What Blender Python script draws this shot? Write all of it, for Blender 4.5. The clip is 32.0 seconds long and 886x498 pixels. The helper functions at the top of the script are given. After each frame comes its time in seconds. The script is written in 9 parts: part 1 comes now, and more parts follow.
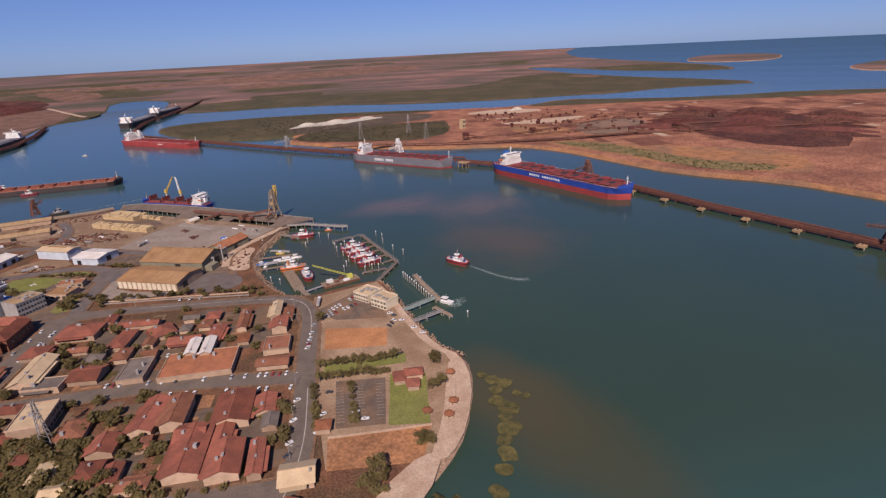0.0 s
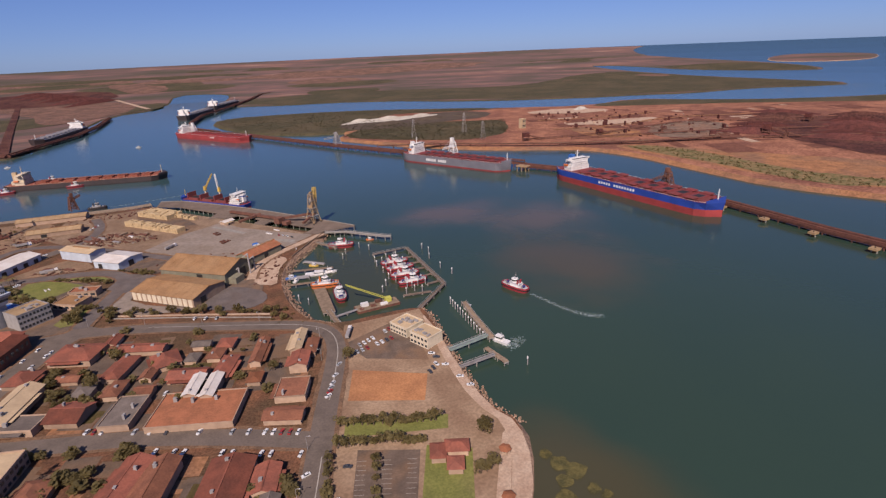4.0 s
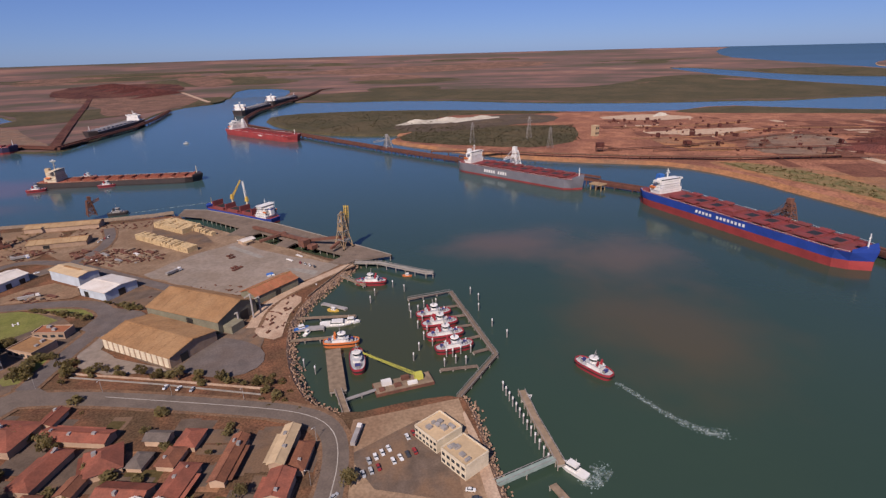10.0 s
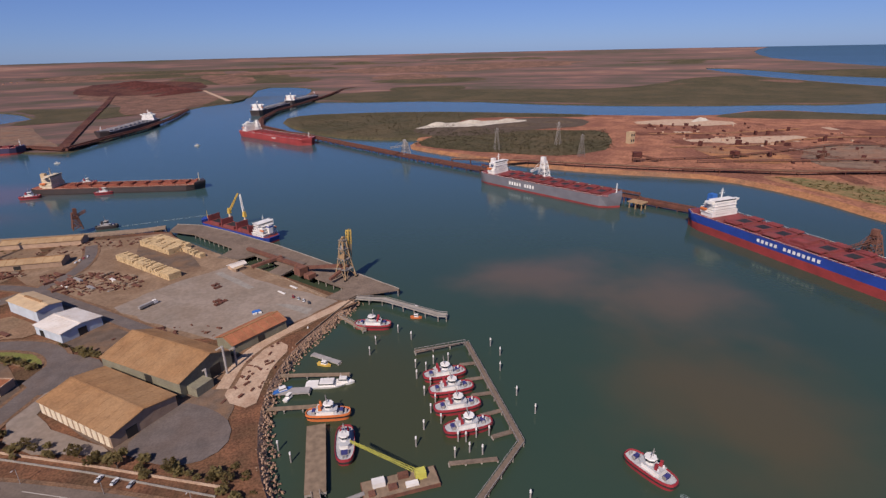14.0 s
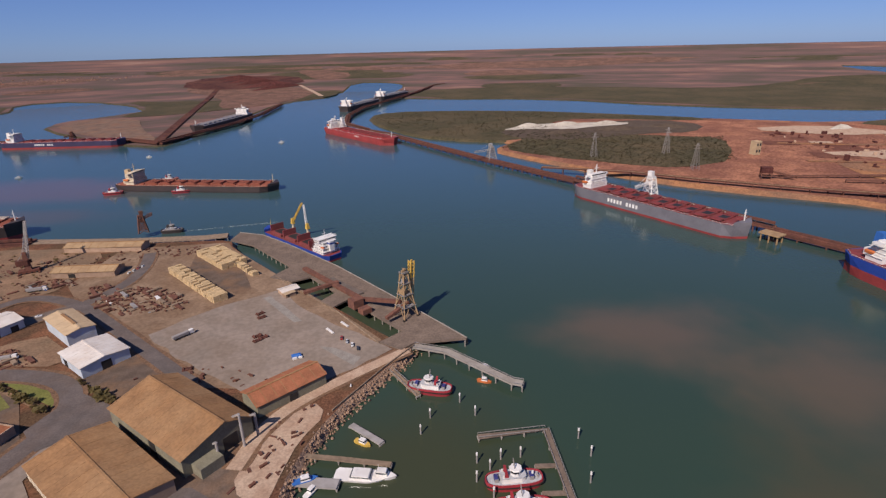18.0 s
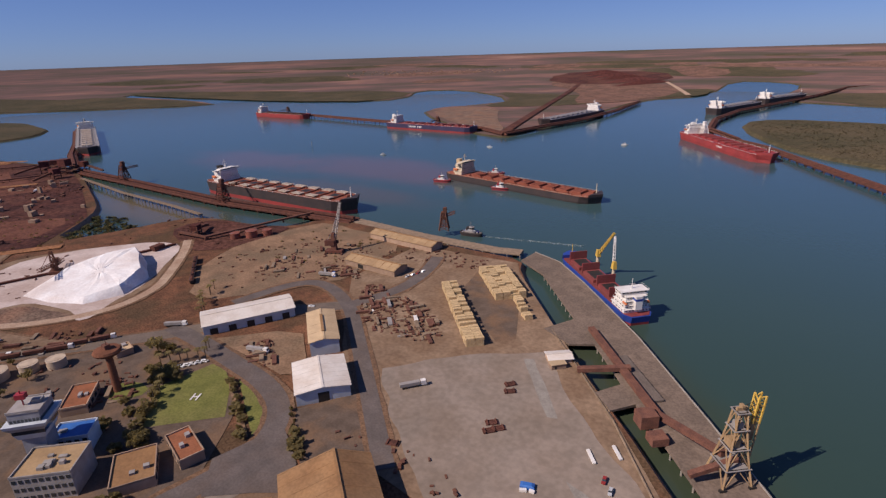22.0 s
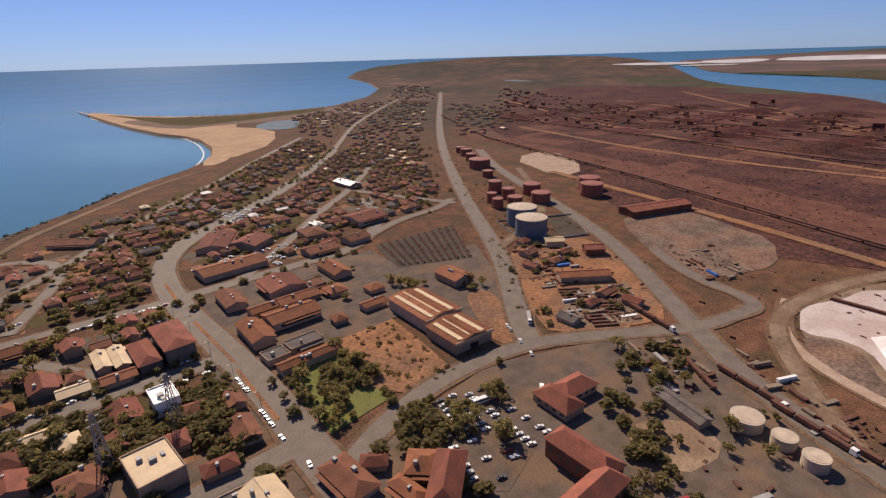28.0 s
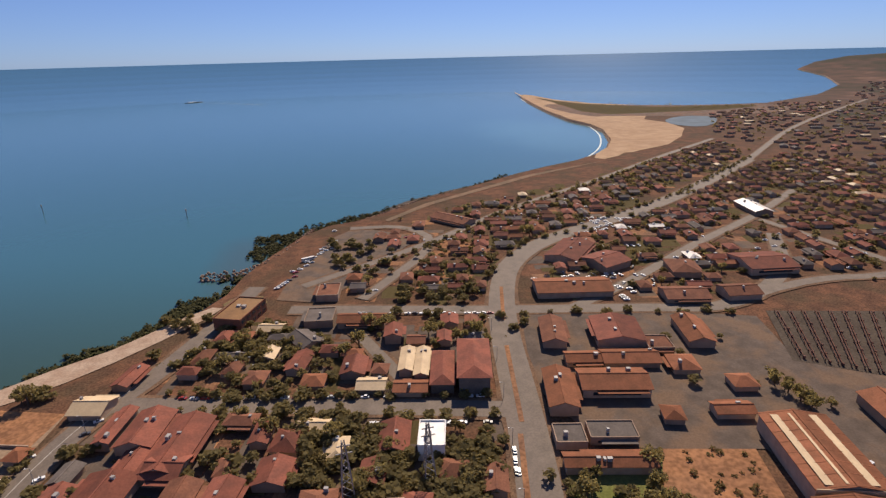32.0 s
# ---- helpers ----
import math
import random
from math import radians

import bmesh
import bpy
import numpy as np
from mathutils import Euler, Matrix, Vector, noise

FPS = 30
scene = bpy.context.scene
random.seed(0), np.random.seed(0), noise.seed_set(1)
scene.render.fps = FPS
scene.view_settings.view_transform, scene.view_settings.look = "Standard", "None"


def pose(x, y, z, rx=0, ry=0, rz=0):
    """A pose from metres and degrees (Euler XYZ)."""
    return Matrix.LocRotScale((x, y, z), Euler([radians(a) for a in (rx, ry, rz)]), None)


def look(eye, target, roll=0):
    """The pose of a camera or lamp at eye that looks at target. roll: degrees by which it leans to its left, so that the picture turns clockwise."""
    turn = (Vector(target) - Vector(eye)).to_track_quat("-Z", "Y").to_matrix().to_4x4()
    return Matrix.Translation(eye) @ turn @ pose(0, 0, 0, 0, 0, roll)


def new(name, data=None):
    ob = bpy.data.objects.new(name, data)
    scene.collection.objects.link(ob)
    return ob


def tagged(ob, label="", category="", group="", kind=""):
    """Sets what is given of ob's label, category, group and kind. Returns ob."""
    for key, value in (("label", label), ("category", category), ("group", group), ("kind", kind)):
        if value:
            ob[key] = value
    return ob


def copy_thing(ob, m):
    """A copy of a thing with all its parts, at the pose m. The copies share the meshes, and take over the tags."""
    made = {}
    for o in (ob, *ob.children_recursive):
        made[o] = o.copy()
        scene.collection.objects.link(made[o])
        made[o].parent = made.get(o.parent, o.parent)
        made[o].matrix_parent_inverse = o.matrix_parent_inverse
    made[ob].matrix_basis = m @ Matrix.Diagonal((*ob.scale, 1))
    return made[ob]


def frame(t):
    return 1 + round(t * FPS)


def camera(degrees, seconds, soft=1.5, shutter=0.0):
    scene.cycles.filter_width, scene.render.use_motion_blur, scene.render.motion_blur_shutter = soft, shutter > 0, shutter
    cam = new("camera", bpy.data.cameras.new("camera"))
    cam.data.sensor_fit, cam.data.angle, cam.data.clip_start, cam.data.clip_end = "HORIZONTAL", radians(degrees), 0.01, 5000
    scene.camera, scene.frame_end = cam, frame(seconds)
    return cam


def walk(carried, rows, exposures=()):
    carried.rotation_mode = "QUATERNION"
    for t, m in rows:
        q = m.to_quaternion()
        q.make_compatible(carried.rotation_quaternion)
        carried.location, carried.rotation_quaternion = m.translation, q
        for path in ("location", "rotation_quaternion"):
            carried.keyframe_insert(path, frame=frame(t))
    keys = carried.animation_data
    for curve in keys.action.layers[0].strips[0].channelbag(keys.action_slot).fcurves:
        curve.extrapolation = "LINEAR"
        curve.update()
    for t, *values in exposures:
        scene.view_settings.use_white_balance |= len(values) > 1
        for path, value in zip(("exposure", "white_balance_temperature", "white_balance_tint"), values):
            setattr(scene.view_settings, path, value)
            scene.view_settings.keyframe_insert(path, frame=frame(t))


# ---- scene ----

cam = camera(79.5, 32.0, soft=1.35)
PATH = [
    (0, -111.4, -354.6, 206.6, -25.05, -20.72, -2.88),
    (0.5, -107.1, -345.1, 206.1, -23.37, -20.59, -2.81),
    (1, -103.0, -335.5, 205.4, -21.14, -20.46, -2.74),
    (1.5, -98.9, -326.0, 204.4, -20.14, -20.36, -2.69),
    (2, -95.0, -316.4, 203.1, -19.70, -20.33, -2.62),
    (2.5, -91.1, -306.8, 201.7, -19.53, -20.43, -2.57),
    (3, -87.3, -297.1, 200.0, -19.39, -20.51, -2.53),
    (3.5, -83.7, -287.4, 198.3, -19.29, -20.59, -2.49),
    (5.5, -69.3, -248.7, 192.4, -18.97, -20.76, -2.27),
    (6, -65.8, -239.0, 191.5, -18.56, -20.71, -2.13),
    (6.5, -62.2, -229.4, 190.9, -18.22, -20.67, -2.06),
    (7, -58.7, -219.8, 190.6, -18.09, -20.68, -1.96),
    (7.5, -55.2, -210.2, 190.5, -18.00, -20.64, -1.96),
    (8, -51.7, -200.5, 190.5, -17.93, -20.67, -1.96),
    (8.5, -48.3, -190.7, 190.7, -16.75, -20.66, -1.90),
    (9, -45.0, -180.9, 191.0, -15.99, -20.62, -1.80),
    (9.5, -41.8, -170.9, 191.2, -14.26, -20.61, -1.71),
    (10, -38.7, -161.0, 191.5, -12.91, -20.60, -1.61),
    (10.5, -35.7, -151.0, 191.7, -12.29, -20.63, -1.58),
    (11, -32.7, -141.1, 192.0, -11.88, -20.65, -1.58),
    (11.5, -29.8, -131.2, 192.2, -11.49, -20.69, -1.53),
    (12, -26.9, -121.4, 192.3, -11.14, -20.69, -1.47),
    (12.5, -24.1, -111.7, 192.4, -10.93, -20.69, -1.45),
    (13, -21.3, -102.1, 192.5, -10.72, -20.71, -1.42),
    (13.5, -18.6, -92.5, 192.5, -10.56, -20.68, -1.37),
    (14, -16.0, -83.2, 192.6, -10.38, -20.68, -1.34),
    (14.5, -13.5, -73.9, 192.6, -9.22, -20.62, -1.31),
    (15, -11.1, -64.6, 192.7, -7.33, -20.56, -1.24),
    (15.5, -8.8, -55.2, 192.9, -4.66, -20.53, -1.21),
    (17.5, -0.3, -11.3, 193.0, -0.97, -20.86, -1.43),
    (18, 1.4, 2.7, 192.7, -0.71, -20.93, -1.45),
    (18.5, 2.7, 18.1, 192.0, -2.11, -20.87, -1.45),
    (19, 3.4, 34.8, 191.0, 0.62, -20.78, -1.40),
    (19.5, 3.3, 52.6, 189.7, 5.72, -20.63, -1.29),
    (20, 2.2, 71.0, 188.1, 17.24, -20.44, -1.28),
    (20.5, 0.1, 89.4, 186.3, 23.26, -20.36, -1.39),
    (21, -3.3, 107.5, 184.4, 24.84, -20.47, -1.56),
    (21.5, -7.9, 124.7, 182.5, 30.92, -20.37, -1.69),
    (22, -13.9, 140.9, 180.8, 36.03, -20.29, -1.79),
    (22.5, -21.3, 155.8, 179.3, 38.74, -20.20, -1.70),
    (23, -29.8, 169.2, 178.2, 45.10, -20.13, -1.55),
    (23.5, -39.3, 180.9, 177.4, 58.08, -19.88, -1.43),
    (24, -49.6, 190.7, 176.9, 67.55, -19.82, -1.44),
    (24.5, -60.5, 198.6, 176.5, 72.47, -19.90, -1.47),
    (25, -71.9, 204.4, 176.3, 83.10, -19.82, -1.42),
    (25.5, -83.5, 208.4, 176.1, 92.36, -19.88, -1.40),
    (27.5, -129.7, 206.7, 175.2, 118.82, -19.94, -1.65),
    (28, -140.8, 202.7, 175.0, 123.88, -19.97, -1.73),
    (28.5, -151.5, 197.7, 174.8, 128.71, -20.05, -1.75),
    (29, -161.9, 191.7, 174.8, 130.07, -20.26, -1.77),
    (29.5, -171.8, 185.0, 174.8, 131.03, -20.35, -1.79),
    (30, -181.2, 177.6, 174.8, 132.73, -20.45, -1.81),
    (30.5, -190.1, 169.6, 174.8, 139.98, -20.33, -1.71),
    (31, -198.4, 160.9, 174.7, 148.19, -20.23, -1.60),
    (31.5, -206.2, 151.6, 174.6, 156.38, -20.13, -1.55),
    (32, -213.3, 141.6, 174.4, 165.85, -20.00, -1.48),
]
walk(cam, [(t, Matrix.Translation((x, y, z)) @ pose(0, 0, 0, 0, 0, yaw) @ pose(0, 0, 0, 90 + pitch) @ pose(0, 0, 0, 0, 0, roll))
           for t, x, y, z, yaw, pitch, roll in PATH], [(0, 0.16, 6400, 22), (8, 0.15, 6350, 20), (14, 0.12, 6300, 18), (20, 0.12, 6300, 17), (22, 0.08, 6450, 20), (25, 0.26, 6700, 17), (28, 0.44, 6900, 15), (32, 0.48, 6850, 13)])

# ---- light ----
SUN_AZ, SUN_EL = radians(240), radians(42)
world = bpy.data.worlds.new("sky")
scene.world = world
world.use_nodes = True
wn = world.node_tree.nodes
sky = wn.new("ShaderNodeTexSky")
sky.sky_type, sky.sun_disc = "NISHITA", False
sky.sun_elevation, sky.sun_rotation = SUN_EL, radians(90) - SUN_AZ
sky.altitude, sky.air_density, sky.dust_density, sky.ozone_density = 2500, 1.0, 1.1, 2.0
tint = wn.new("ShaderNodeMix")
tint.data_type, tint.blend_type = "RGBA", "MULTIPLY"
tint.inputs[0].default_value, tint.inputs[7].default_value = 1.0, (0.55, 0.77, 1.30, 1)
soft = wn.new("ShaderNodeGamma")
soft.inputs[1].default_value = 0.70
world.node_tree.links.new(sky.outputs[0], soft.inputs[0])
world.node_tree.links.new(soft.outputs[0], tint.inputs[6])
world.node_tree.links.new(tint.outputs[2], wn["Background"].inputs[0])
wn["Background"].inputs[1].default_value = 0.096
sun = new("sun", bpy.data.lights.new("sun", "SUN"))
sun.data.energy, sun.data.angle, sun.data.color = 4.5, radians(0.53), (1.0, 0.90, 0.76)
sun.matrix_world = look((math.cos(SUN_AZ) * math.cos(SUN_EL), math.sin(SUN_AZ) * math.cos(SUN_EL), math.sin(SUN_EL)), (0, 0, 0))
scene.view_settings.exposure = 0.0


# ---- materials ----
def mat(name, a, b=None, size=6.0, rough=0.85, metal=0.0, vary=0.12, fine=0.0, bump=0.0, third=None, third_size=60.0, third_amount=0.5, spec=0.3):
    """A two-scale noise material in world metres: colours a and b by noise of that size, a third one in larger patches, value varied from object to object."""
    m = bpy.data.materials.new(name)
    m.use_nodes = True
    n, l = m.node_tree.nodes, m.node_tree.links
    p = n["Principled BSDF"]
    p.inputs["Roughness"].default_value, p.inputs["Metallic"].default_value = rough, metal
    p.inputs["Specular IOR Level"].default_value = min(spec, 0.06) if rough > 0.78 else spec
    p.inputs["Diffuse Roughness"].default_value = 0.25 if rough > 0.78 else 0.0
    geo = n.new("ShaderNodeNewGeometry")

    def noise_of(scale, detail=4.0, low=0.35, high=0.65):
        t = n.new("ShaderNodeTexNoise")
        t.inputs["Scale"].default_value, t.inputs["Detail"].default_value = 1.0 / scale, detail
        l.new(geo.outputs["Position"], t.inputs["Vector"])
        r = n.new("ShaderNodeMapRange")
        r.inputs["From Min"].default_value, r.inputs["From Max"].default_value = low, high
        l.new(t.outputs["Fac"], r.inputs["Value"])
        return r.outputs["Result"]

    def mix(fac, x, y, kind="MIX"):
        k = n.new("ShaderNodeMix")
        k.data_type, k.blend_type = "RGBA", kind
        for s, v in (("Factor", fac), ("A", x), ("B", y)):
            i = [q for q in k.inputs if q.name == s and q.type == ("VALUE" if s == "Factor" else "RGBA")][0]
            if isinstance(v, (float, int)):
                i.default_value = v
            elif isinstance(v, tuple):
                i.default_value = (*v, 1.0)
            else:
                l.new(v, i)
        return [q for q in k.outputs if q.type == "RGBA"][0]

    b = b or tuple(c * 0.8 for c in a)
    col = mix(noise_of(size), a, b)
    if third:
        k = n.new("ShaderNodeMath")
        k.operation = "MULTIPLY"
        k.inputs[1].default_value = third_amount
        l.new(noise_of(third_size, 5.0, 0.45, 0.62), k.inputs[0])
        col = mix(k.outputs[0], col, third)
    if vary:
        info = n.new("ShaderNodeObjectInfo")
        r = n.new("ShaderNodeMapRange")
        r.inputs["To Min"].default_value, r.inputs["To Max"].default_value = 1.0 - vary, 1.0 + vary
        l.new(info.outputs["Random"], r.inputs["Value"])
        h = n.new("ShaderNodeHueSaturation")
        l.new(r.outputs["Result"], h.inputs["Value"])
        l.new(col, h.inputs["Color"])
        col = h.outputs["Color"]
    if fine:
        f = n.new("ShaderNodeMapRange")
        f.inputs["To Min"].default_value, f.inputs["To Max"].default_value = 1.0 - fine, 1.0 + fine
        l.new(noise_of(size / 7.0, 3.0), f.inputs["Value"])
        h = n.new("ShaderNodeHueSaturation")
        l.new(f.outputs["Result"], h.inputs["Value"])
        l.new(col, h.inputs["Color"])
        col = h.outputs["Color"]
    l.new(col, p.inputs["Base Color"])
    if bump:
        bn = n.new("ShaderNodeBump")
        bn.inputs["Strength"].default_value, bn.inputs["Distance"].default_value = 0.6, bump
        l.new(noise_of(size / 3.0, 6.0, 0.2, 0.8), bn.inputs["Height"])
        l.new(bn.outputs["Normal"], p.inputs["Normal"])
    return m


M_DIRT = mat("red_dirt", (0.35, 0.165, 0.078), (0.24, 0.115, 0.06), 14, 0.95, vary=0, fine=0.25, third=(0.15, 0.10, 0.075), third_size=70)
M_TOWN = mat("town_ground", (0.190, 0.089, 0.050), (0.110, 0.055, 0.034), 9, 0.95, vary=0, fine=0.3, third=(0.085, 0.058, 0.034), third_size=35, third_amount=0.75)


def plain_beyond(m):
    """Past the last streets the town's earth gives way to dark red scrub plain."""
    n, l = m.node_tree.nodes, m.node_tree.links
    p = n["Principled BSDF"]
    col = p.inputs["Base Color"].links[0].from_socket
    geo = [q for q in n if q.type == "NEW_GEOMETRY"][0]
    sep = n.new("ShaderNodeSeparateXYZ")
    l.new(geo.outputs["Position"], sep.inputs[0])
    r = n.new("ShaderNodeMapRange")
    r.inputs["From Min"].default_value, r.inputs["From Max"].default_value = -900, -1500
    l.new(sep.outputs[0], r.inputs["Value"])
    wide, fine = n.new("ShaderNodeTexNoise"), n.new("ShaderNodeTexNoise")
    for t, size in ((wide, 520), (fine, 90)):
        t.inputs["Scale"].default_value, t.inputs["Detail"].default_value = 1 / size, 6
        l.new(geo.outputs["Position"], t.inputs["Vector"])
    both = n.new("ShaderNodeMath")
    both.operation = "ADD"
    l.new(wide.outputs["Fac"], both.inputs[0])
    l.new(fine.outputs["Fac"], both.inputs[1])
    ramp = n.new("ShaderNodeValToRGB")
    for k, (at, c) in enumerate(((0.40, (0.055, 0.048, 0.030)), (0.50, (0.095, 0.060, 0.042)), (0.58, (0.135, 0.075, 0.052)), (0.68, (0.22, 0.125, 0.085)))):
        e = ramp.color_ramp.elements[k] if k < 2 else ramp.color_ramp.elements.new(at)
        e.position, e.color = at, (*c, 1)
    half = n.new("ShaderNodeMath")
    half.operation = "MULTIPLY"
    half.inputs[1].default_value = 0.5
    l.new(both.outputs[0], half.inputs[0])
    l.new(half.outputs[0], ramp.inputs[0])
    k = n.new("ShaderNodeMix")
    k.data_type = "RGBA"
    l.new(r.outputs["Result"], k.inputs[0])
    l.new(col, k.inputs[6])
    l.new(ramp.outputs[0], k.inputs[7])
    l.new(k.outputs[2], p.inputs["Base Color"])


plain_beyond(M_TOWN)


def banded(m):
    """Flat country seen far off: long bands of scrub, red earth and pale dust, drawn out round the harbour."""
    n, l = m.node_tree.nodes, m.node_tree.links
    geo = [q for q in n if q.type == "NEW_GEOMETRY"][0]
    sep, com = n.new("ShaderNodeSeparateXYZ"), n.new("ShaderNodeCombineXYZ")
    l.new(geo.outputs["Position"], sep.inputs[0])

    def calc(kind, a, b=0.0):
        k = n.new("ShaderNodeMath")
        k.operation = kind
        for i, v in enumerate((a, b)):
            if isinstance(v, (int, float)):
                k.inputs[i].default_value = v
            else:
                l.new(v, k.inputs[i])
        return k.outputs[0]
    x = calc("ADD", sep.outputs[0], 90.0)
    far = calc("SQRT", calc("ADD", calc("MULTIPLY", x, x), calc("MULTIPLY", sep.outputs[1], sep.outputs[1])))
    l.new(calc("MULTIPLY", calc("ARCTAN2", x, sep.outputs[1]), 5.0), com.inputs[0])
    l.new(calc("DIVIDE", far, 170.0), com.inputs[1])
    wide, fine = n.new("ShaderNodeTexNoise"), n.new("ShaderNodeTexNoise")
    for t, size in ((wide, 1.0), (fine, 5.0)):
        t.inputs["Scale"].default_value, t.inputs["Detail"].default_value = size, 5
        l.new(com.outputs[0], t.inputs["Vector"])
    both = calc("ADD", calc("MULTIPLY", wide.outputs["Fac"], 0.72), calc("MULTIPLY", fine.outputs["Fac"], 0.28))
    ramp = n.new("ShaderNodeValToRGB")
    for k, (at, c) in enumerate(((0.36, (0.080, 0.070, 0.048)), (0.45, (0.108, 0.080, 0.064)), (0.53, (0.150, 0.092, 0.080)), (0.61, (0.215, 0.118, 0.092)), (0.70, (0.30, 0.19, 0.145)))):
        e = ramp.color_ramp.elements[k] if k < 2 else ramp.color_ramp.elements.new(at)
        e.position, e.color = at, (*c, 1)
    l.new(both, ramp.inputs[0])
    l.new(ramp.outputs[0], n["Principled BSDF"].inputs["Base Color"])


M_ORE = mat("ore_ground", (0.098, 0.040, 0.031), (0.055, 0.026, 0.023), 25, 0.95, vary=0, fine=0.4, third=(0.135, 0.062, 0.043), third_size=120)
M_EAST = mat("stockyard_ground", (0.33, 0.15, 0.09), (0.22, 0.095, 0.06), 30, 0.95, vary=0, fine=0.3, third=(0.16, 0.07, 0.05), third_size=110, third_amount=0.8)
M_PLAIN = mat("plain_ground", (0.165, 0.105, 0.078), (0.070, 0.062, 0.040), 190, 0.95, vary=0)
banded(M_PLAIN)
M_YARD = mat("yard_gravel", (0.27, 0.185, 0.122), (0.185, 0.122, 0.080), 16, 0.9, vary=0, fine=0.15, third=(0.19, 0.12, 0.075), third_size=30, third_amount=0.8)
M_SLAB = mat("yard_slab", (0.27, 0.215, 0.175), (0.22, 0.170, 0.132), 22, 0.85, vary=0, fine=0.1, third=(0.20, 0.165, 0.135), third_size=30)
M_ROAD = mat("asphalt", (0.170, 0.131, 0.103), (0.130, 0.101, 0.080), 8, 0.77, vary=0, spec=0.14, fine=0.1, third=(0.155, 0.118, 0.095), third_size=25)
M_LOT = mat("car_park_asphalt", (0.145, 0.105, 0.080), (0.105, 0.076, 0.058), 7, 0.8, vary=0.1, fine=0.1, third=(0.19, 0.115, 0.070), third_size=18, third_amount=0.8)
M_ASPH = mat("grey_asphalt", (0.150, 0.122, 0.110), (0.115, 0.095, 0.086), 8, 0.8, vary=0, fine=0.1, third=(0.135, 0.100, 0.082), third_size=18)
M_SAND = mat("beach_sand", (0.50, 0.33, 0.20), (0.42, 0.26, 0.15), 20, 0.95, vary=0, fine=0.12, third=(0.36, 0.22, 0.13), third_size=80)
M_PALE = mat("pale_sand", (0.44, 0.32, 0.23), (0.36, 0.24, 0.165), 8, 0.95, vary=0, fine=0.15)
M_ROCK = mat("rock_armour", (0.38, 0.25, 0.17), (0.25, 0.16, 0.11), 3, 0.95, vary=0, fine=0.4, bump=1.0)
M_MANG = mat("mangrove", (0.060, 0.053, 0.030), (0.080, 0.065, 0.038), 30, 0.95, vary=0, fine=0.3, third=(0.115, 0.085, 0.05), third_size=160)
M_GRASS = mat("lawn", (0.180, 0.178, 0.052), (0.140, 0.143, 0.042), 8, 0.95, vary=0, fine=0.15, third=(0.19, 0.16, 0.07), third_size=30, third_amount=0.4)
M_TUGDECK = mat("tug_deck", (0.42, 0.42, 0.43), (0.34, 0.34, 0.35), 3, 0.8, vary=0.05, fine=0.12)
M_WINCH = mat("winch_blue", (0.05, 0.055, 0.19), (0.04, 0.04, 0.14), 2, 0.6)
M_SHALLOW = mat("shallow_pond", (0.17, 0.21, 0.24), (0.14, 0.17, 0.19), 30, 0.9, vary=0)
M_SHOULDER = mat("road_shoulder", (0.205, 0.118, 0.070), (0.140, 0.086, 0.056), 6, 0.95, vary=0, fine=0.25)
M_PARK = mat("park_earth", (0.33, 0.225, 0.145), (0.25, 0.165, 0.105), 12, 0.95, vary=0, fine=0.15, third=(0.20, 0.12, 0.075), third_size=28, third_amount=0.6)
M_FARRED = mat("far_red_ground", (0.19, 0.105, 0.075), (0.125, 0.075, 0.055), 60, 0.95, vary=0, fine=0.3)
M_SURF = mat("surf_foam", (0.50, 0.50, 0.48), (0.26, 0.32, 0.33), 9, 0.7, vary=0, fine=0.3)
M_SCRUB = mat("scrub_cover", (0.115, 0.105, 0.045), (0.23, 0.15, 0.075), 9, 0.95, vary=0, fine=0.3)
M_RUSTGREY = mat("grey_brown_ground", (0.21, 0.145, 0.105), (0.13, 0.085, 0.065), 14, 0.95, vary=0, fine=0.3, third=(0.26, 0.13, 0.08), third_size=40)
M_SALT = mat("salt", (0.82, 0.80, 0.78), (0.74, 0.69, 0.66), 12, 0.8, vary=0, fine=0.06, third=(0.58, 0.47, 0.41), third_size=34, third_amount=0.55)
M_DSALT = mat("dirty_salt", (0.60, 0.50, 0.45), (0.50, 0.40, 0.35), 18, 0.85, vary=0, fine=0.08, third=(0.40, 0.29, 0.24), third_size=40, third_amount=0.6)
M_PAN = mat("salt_pan", (0.62, 0.58, 0.56), (0.45, 0.40, 0.38), 200, 0.8, vary=0)
M_MUD = mat("dark_mud", (0.10, 0.075, 0.055), (0.075, 0.055, 0.042), 12, 0.9, vary=0, fine=0.2)
M_WOOD = mat("weathered_timber", (0.27, 0.195, 0.135), (0.185, 0.135, 0.095), 3, 0.9)
M_CONC = mat("concrete", (0.30, 0.27, 0.235), (0.24, 0.21, 0.18), 5, 0.85, fine=0.1)
M_DECK = mat("wharf_deck", (0.195, 0.145, 0.112), (0.145, 0.108, 0.084), 9, 0.9, vary=0, fine=0.15, third=(0.13, 0.10, 0.08), third_size=25)
M_OCHRE = mat("ochre_roof", (0.32, 0.175, 0.082), (0.25, 0.138, 0.068), 10, 0.8, vary=0.05, fine=0.1, third=(0.34, 0.21, 0.11), third_size=25)
M_RUST = mat("rust_red_roof", (0.265, 0.090, 0.058), (0.185, 0.070, 0.048), 7, 0.8, vary=0.3, fine=0.1)
M_BROWN = mat("brown_roof", (0.245, 0.102, 0.060), (0.175, 0.076, 0.048), 6, 0.85, vary=0.2, fine=0.12)
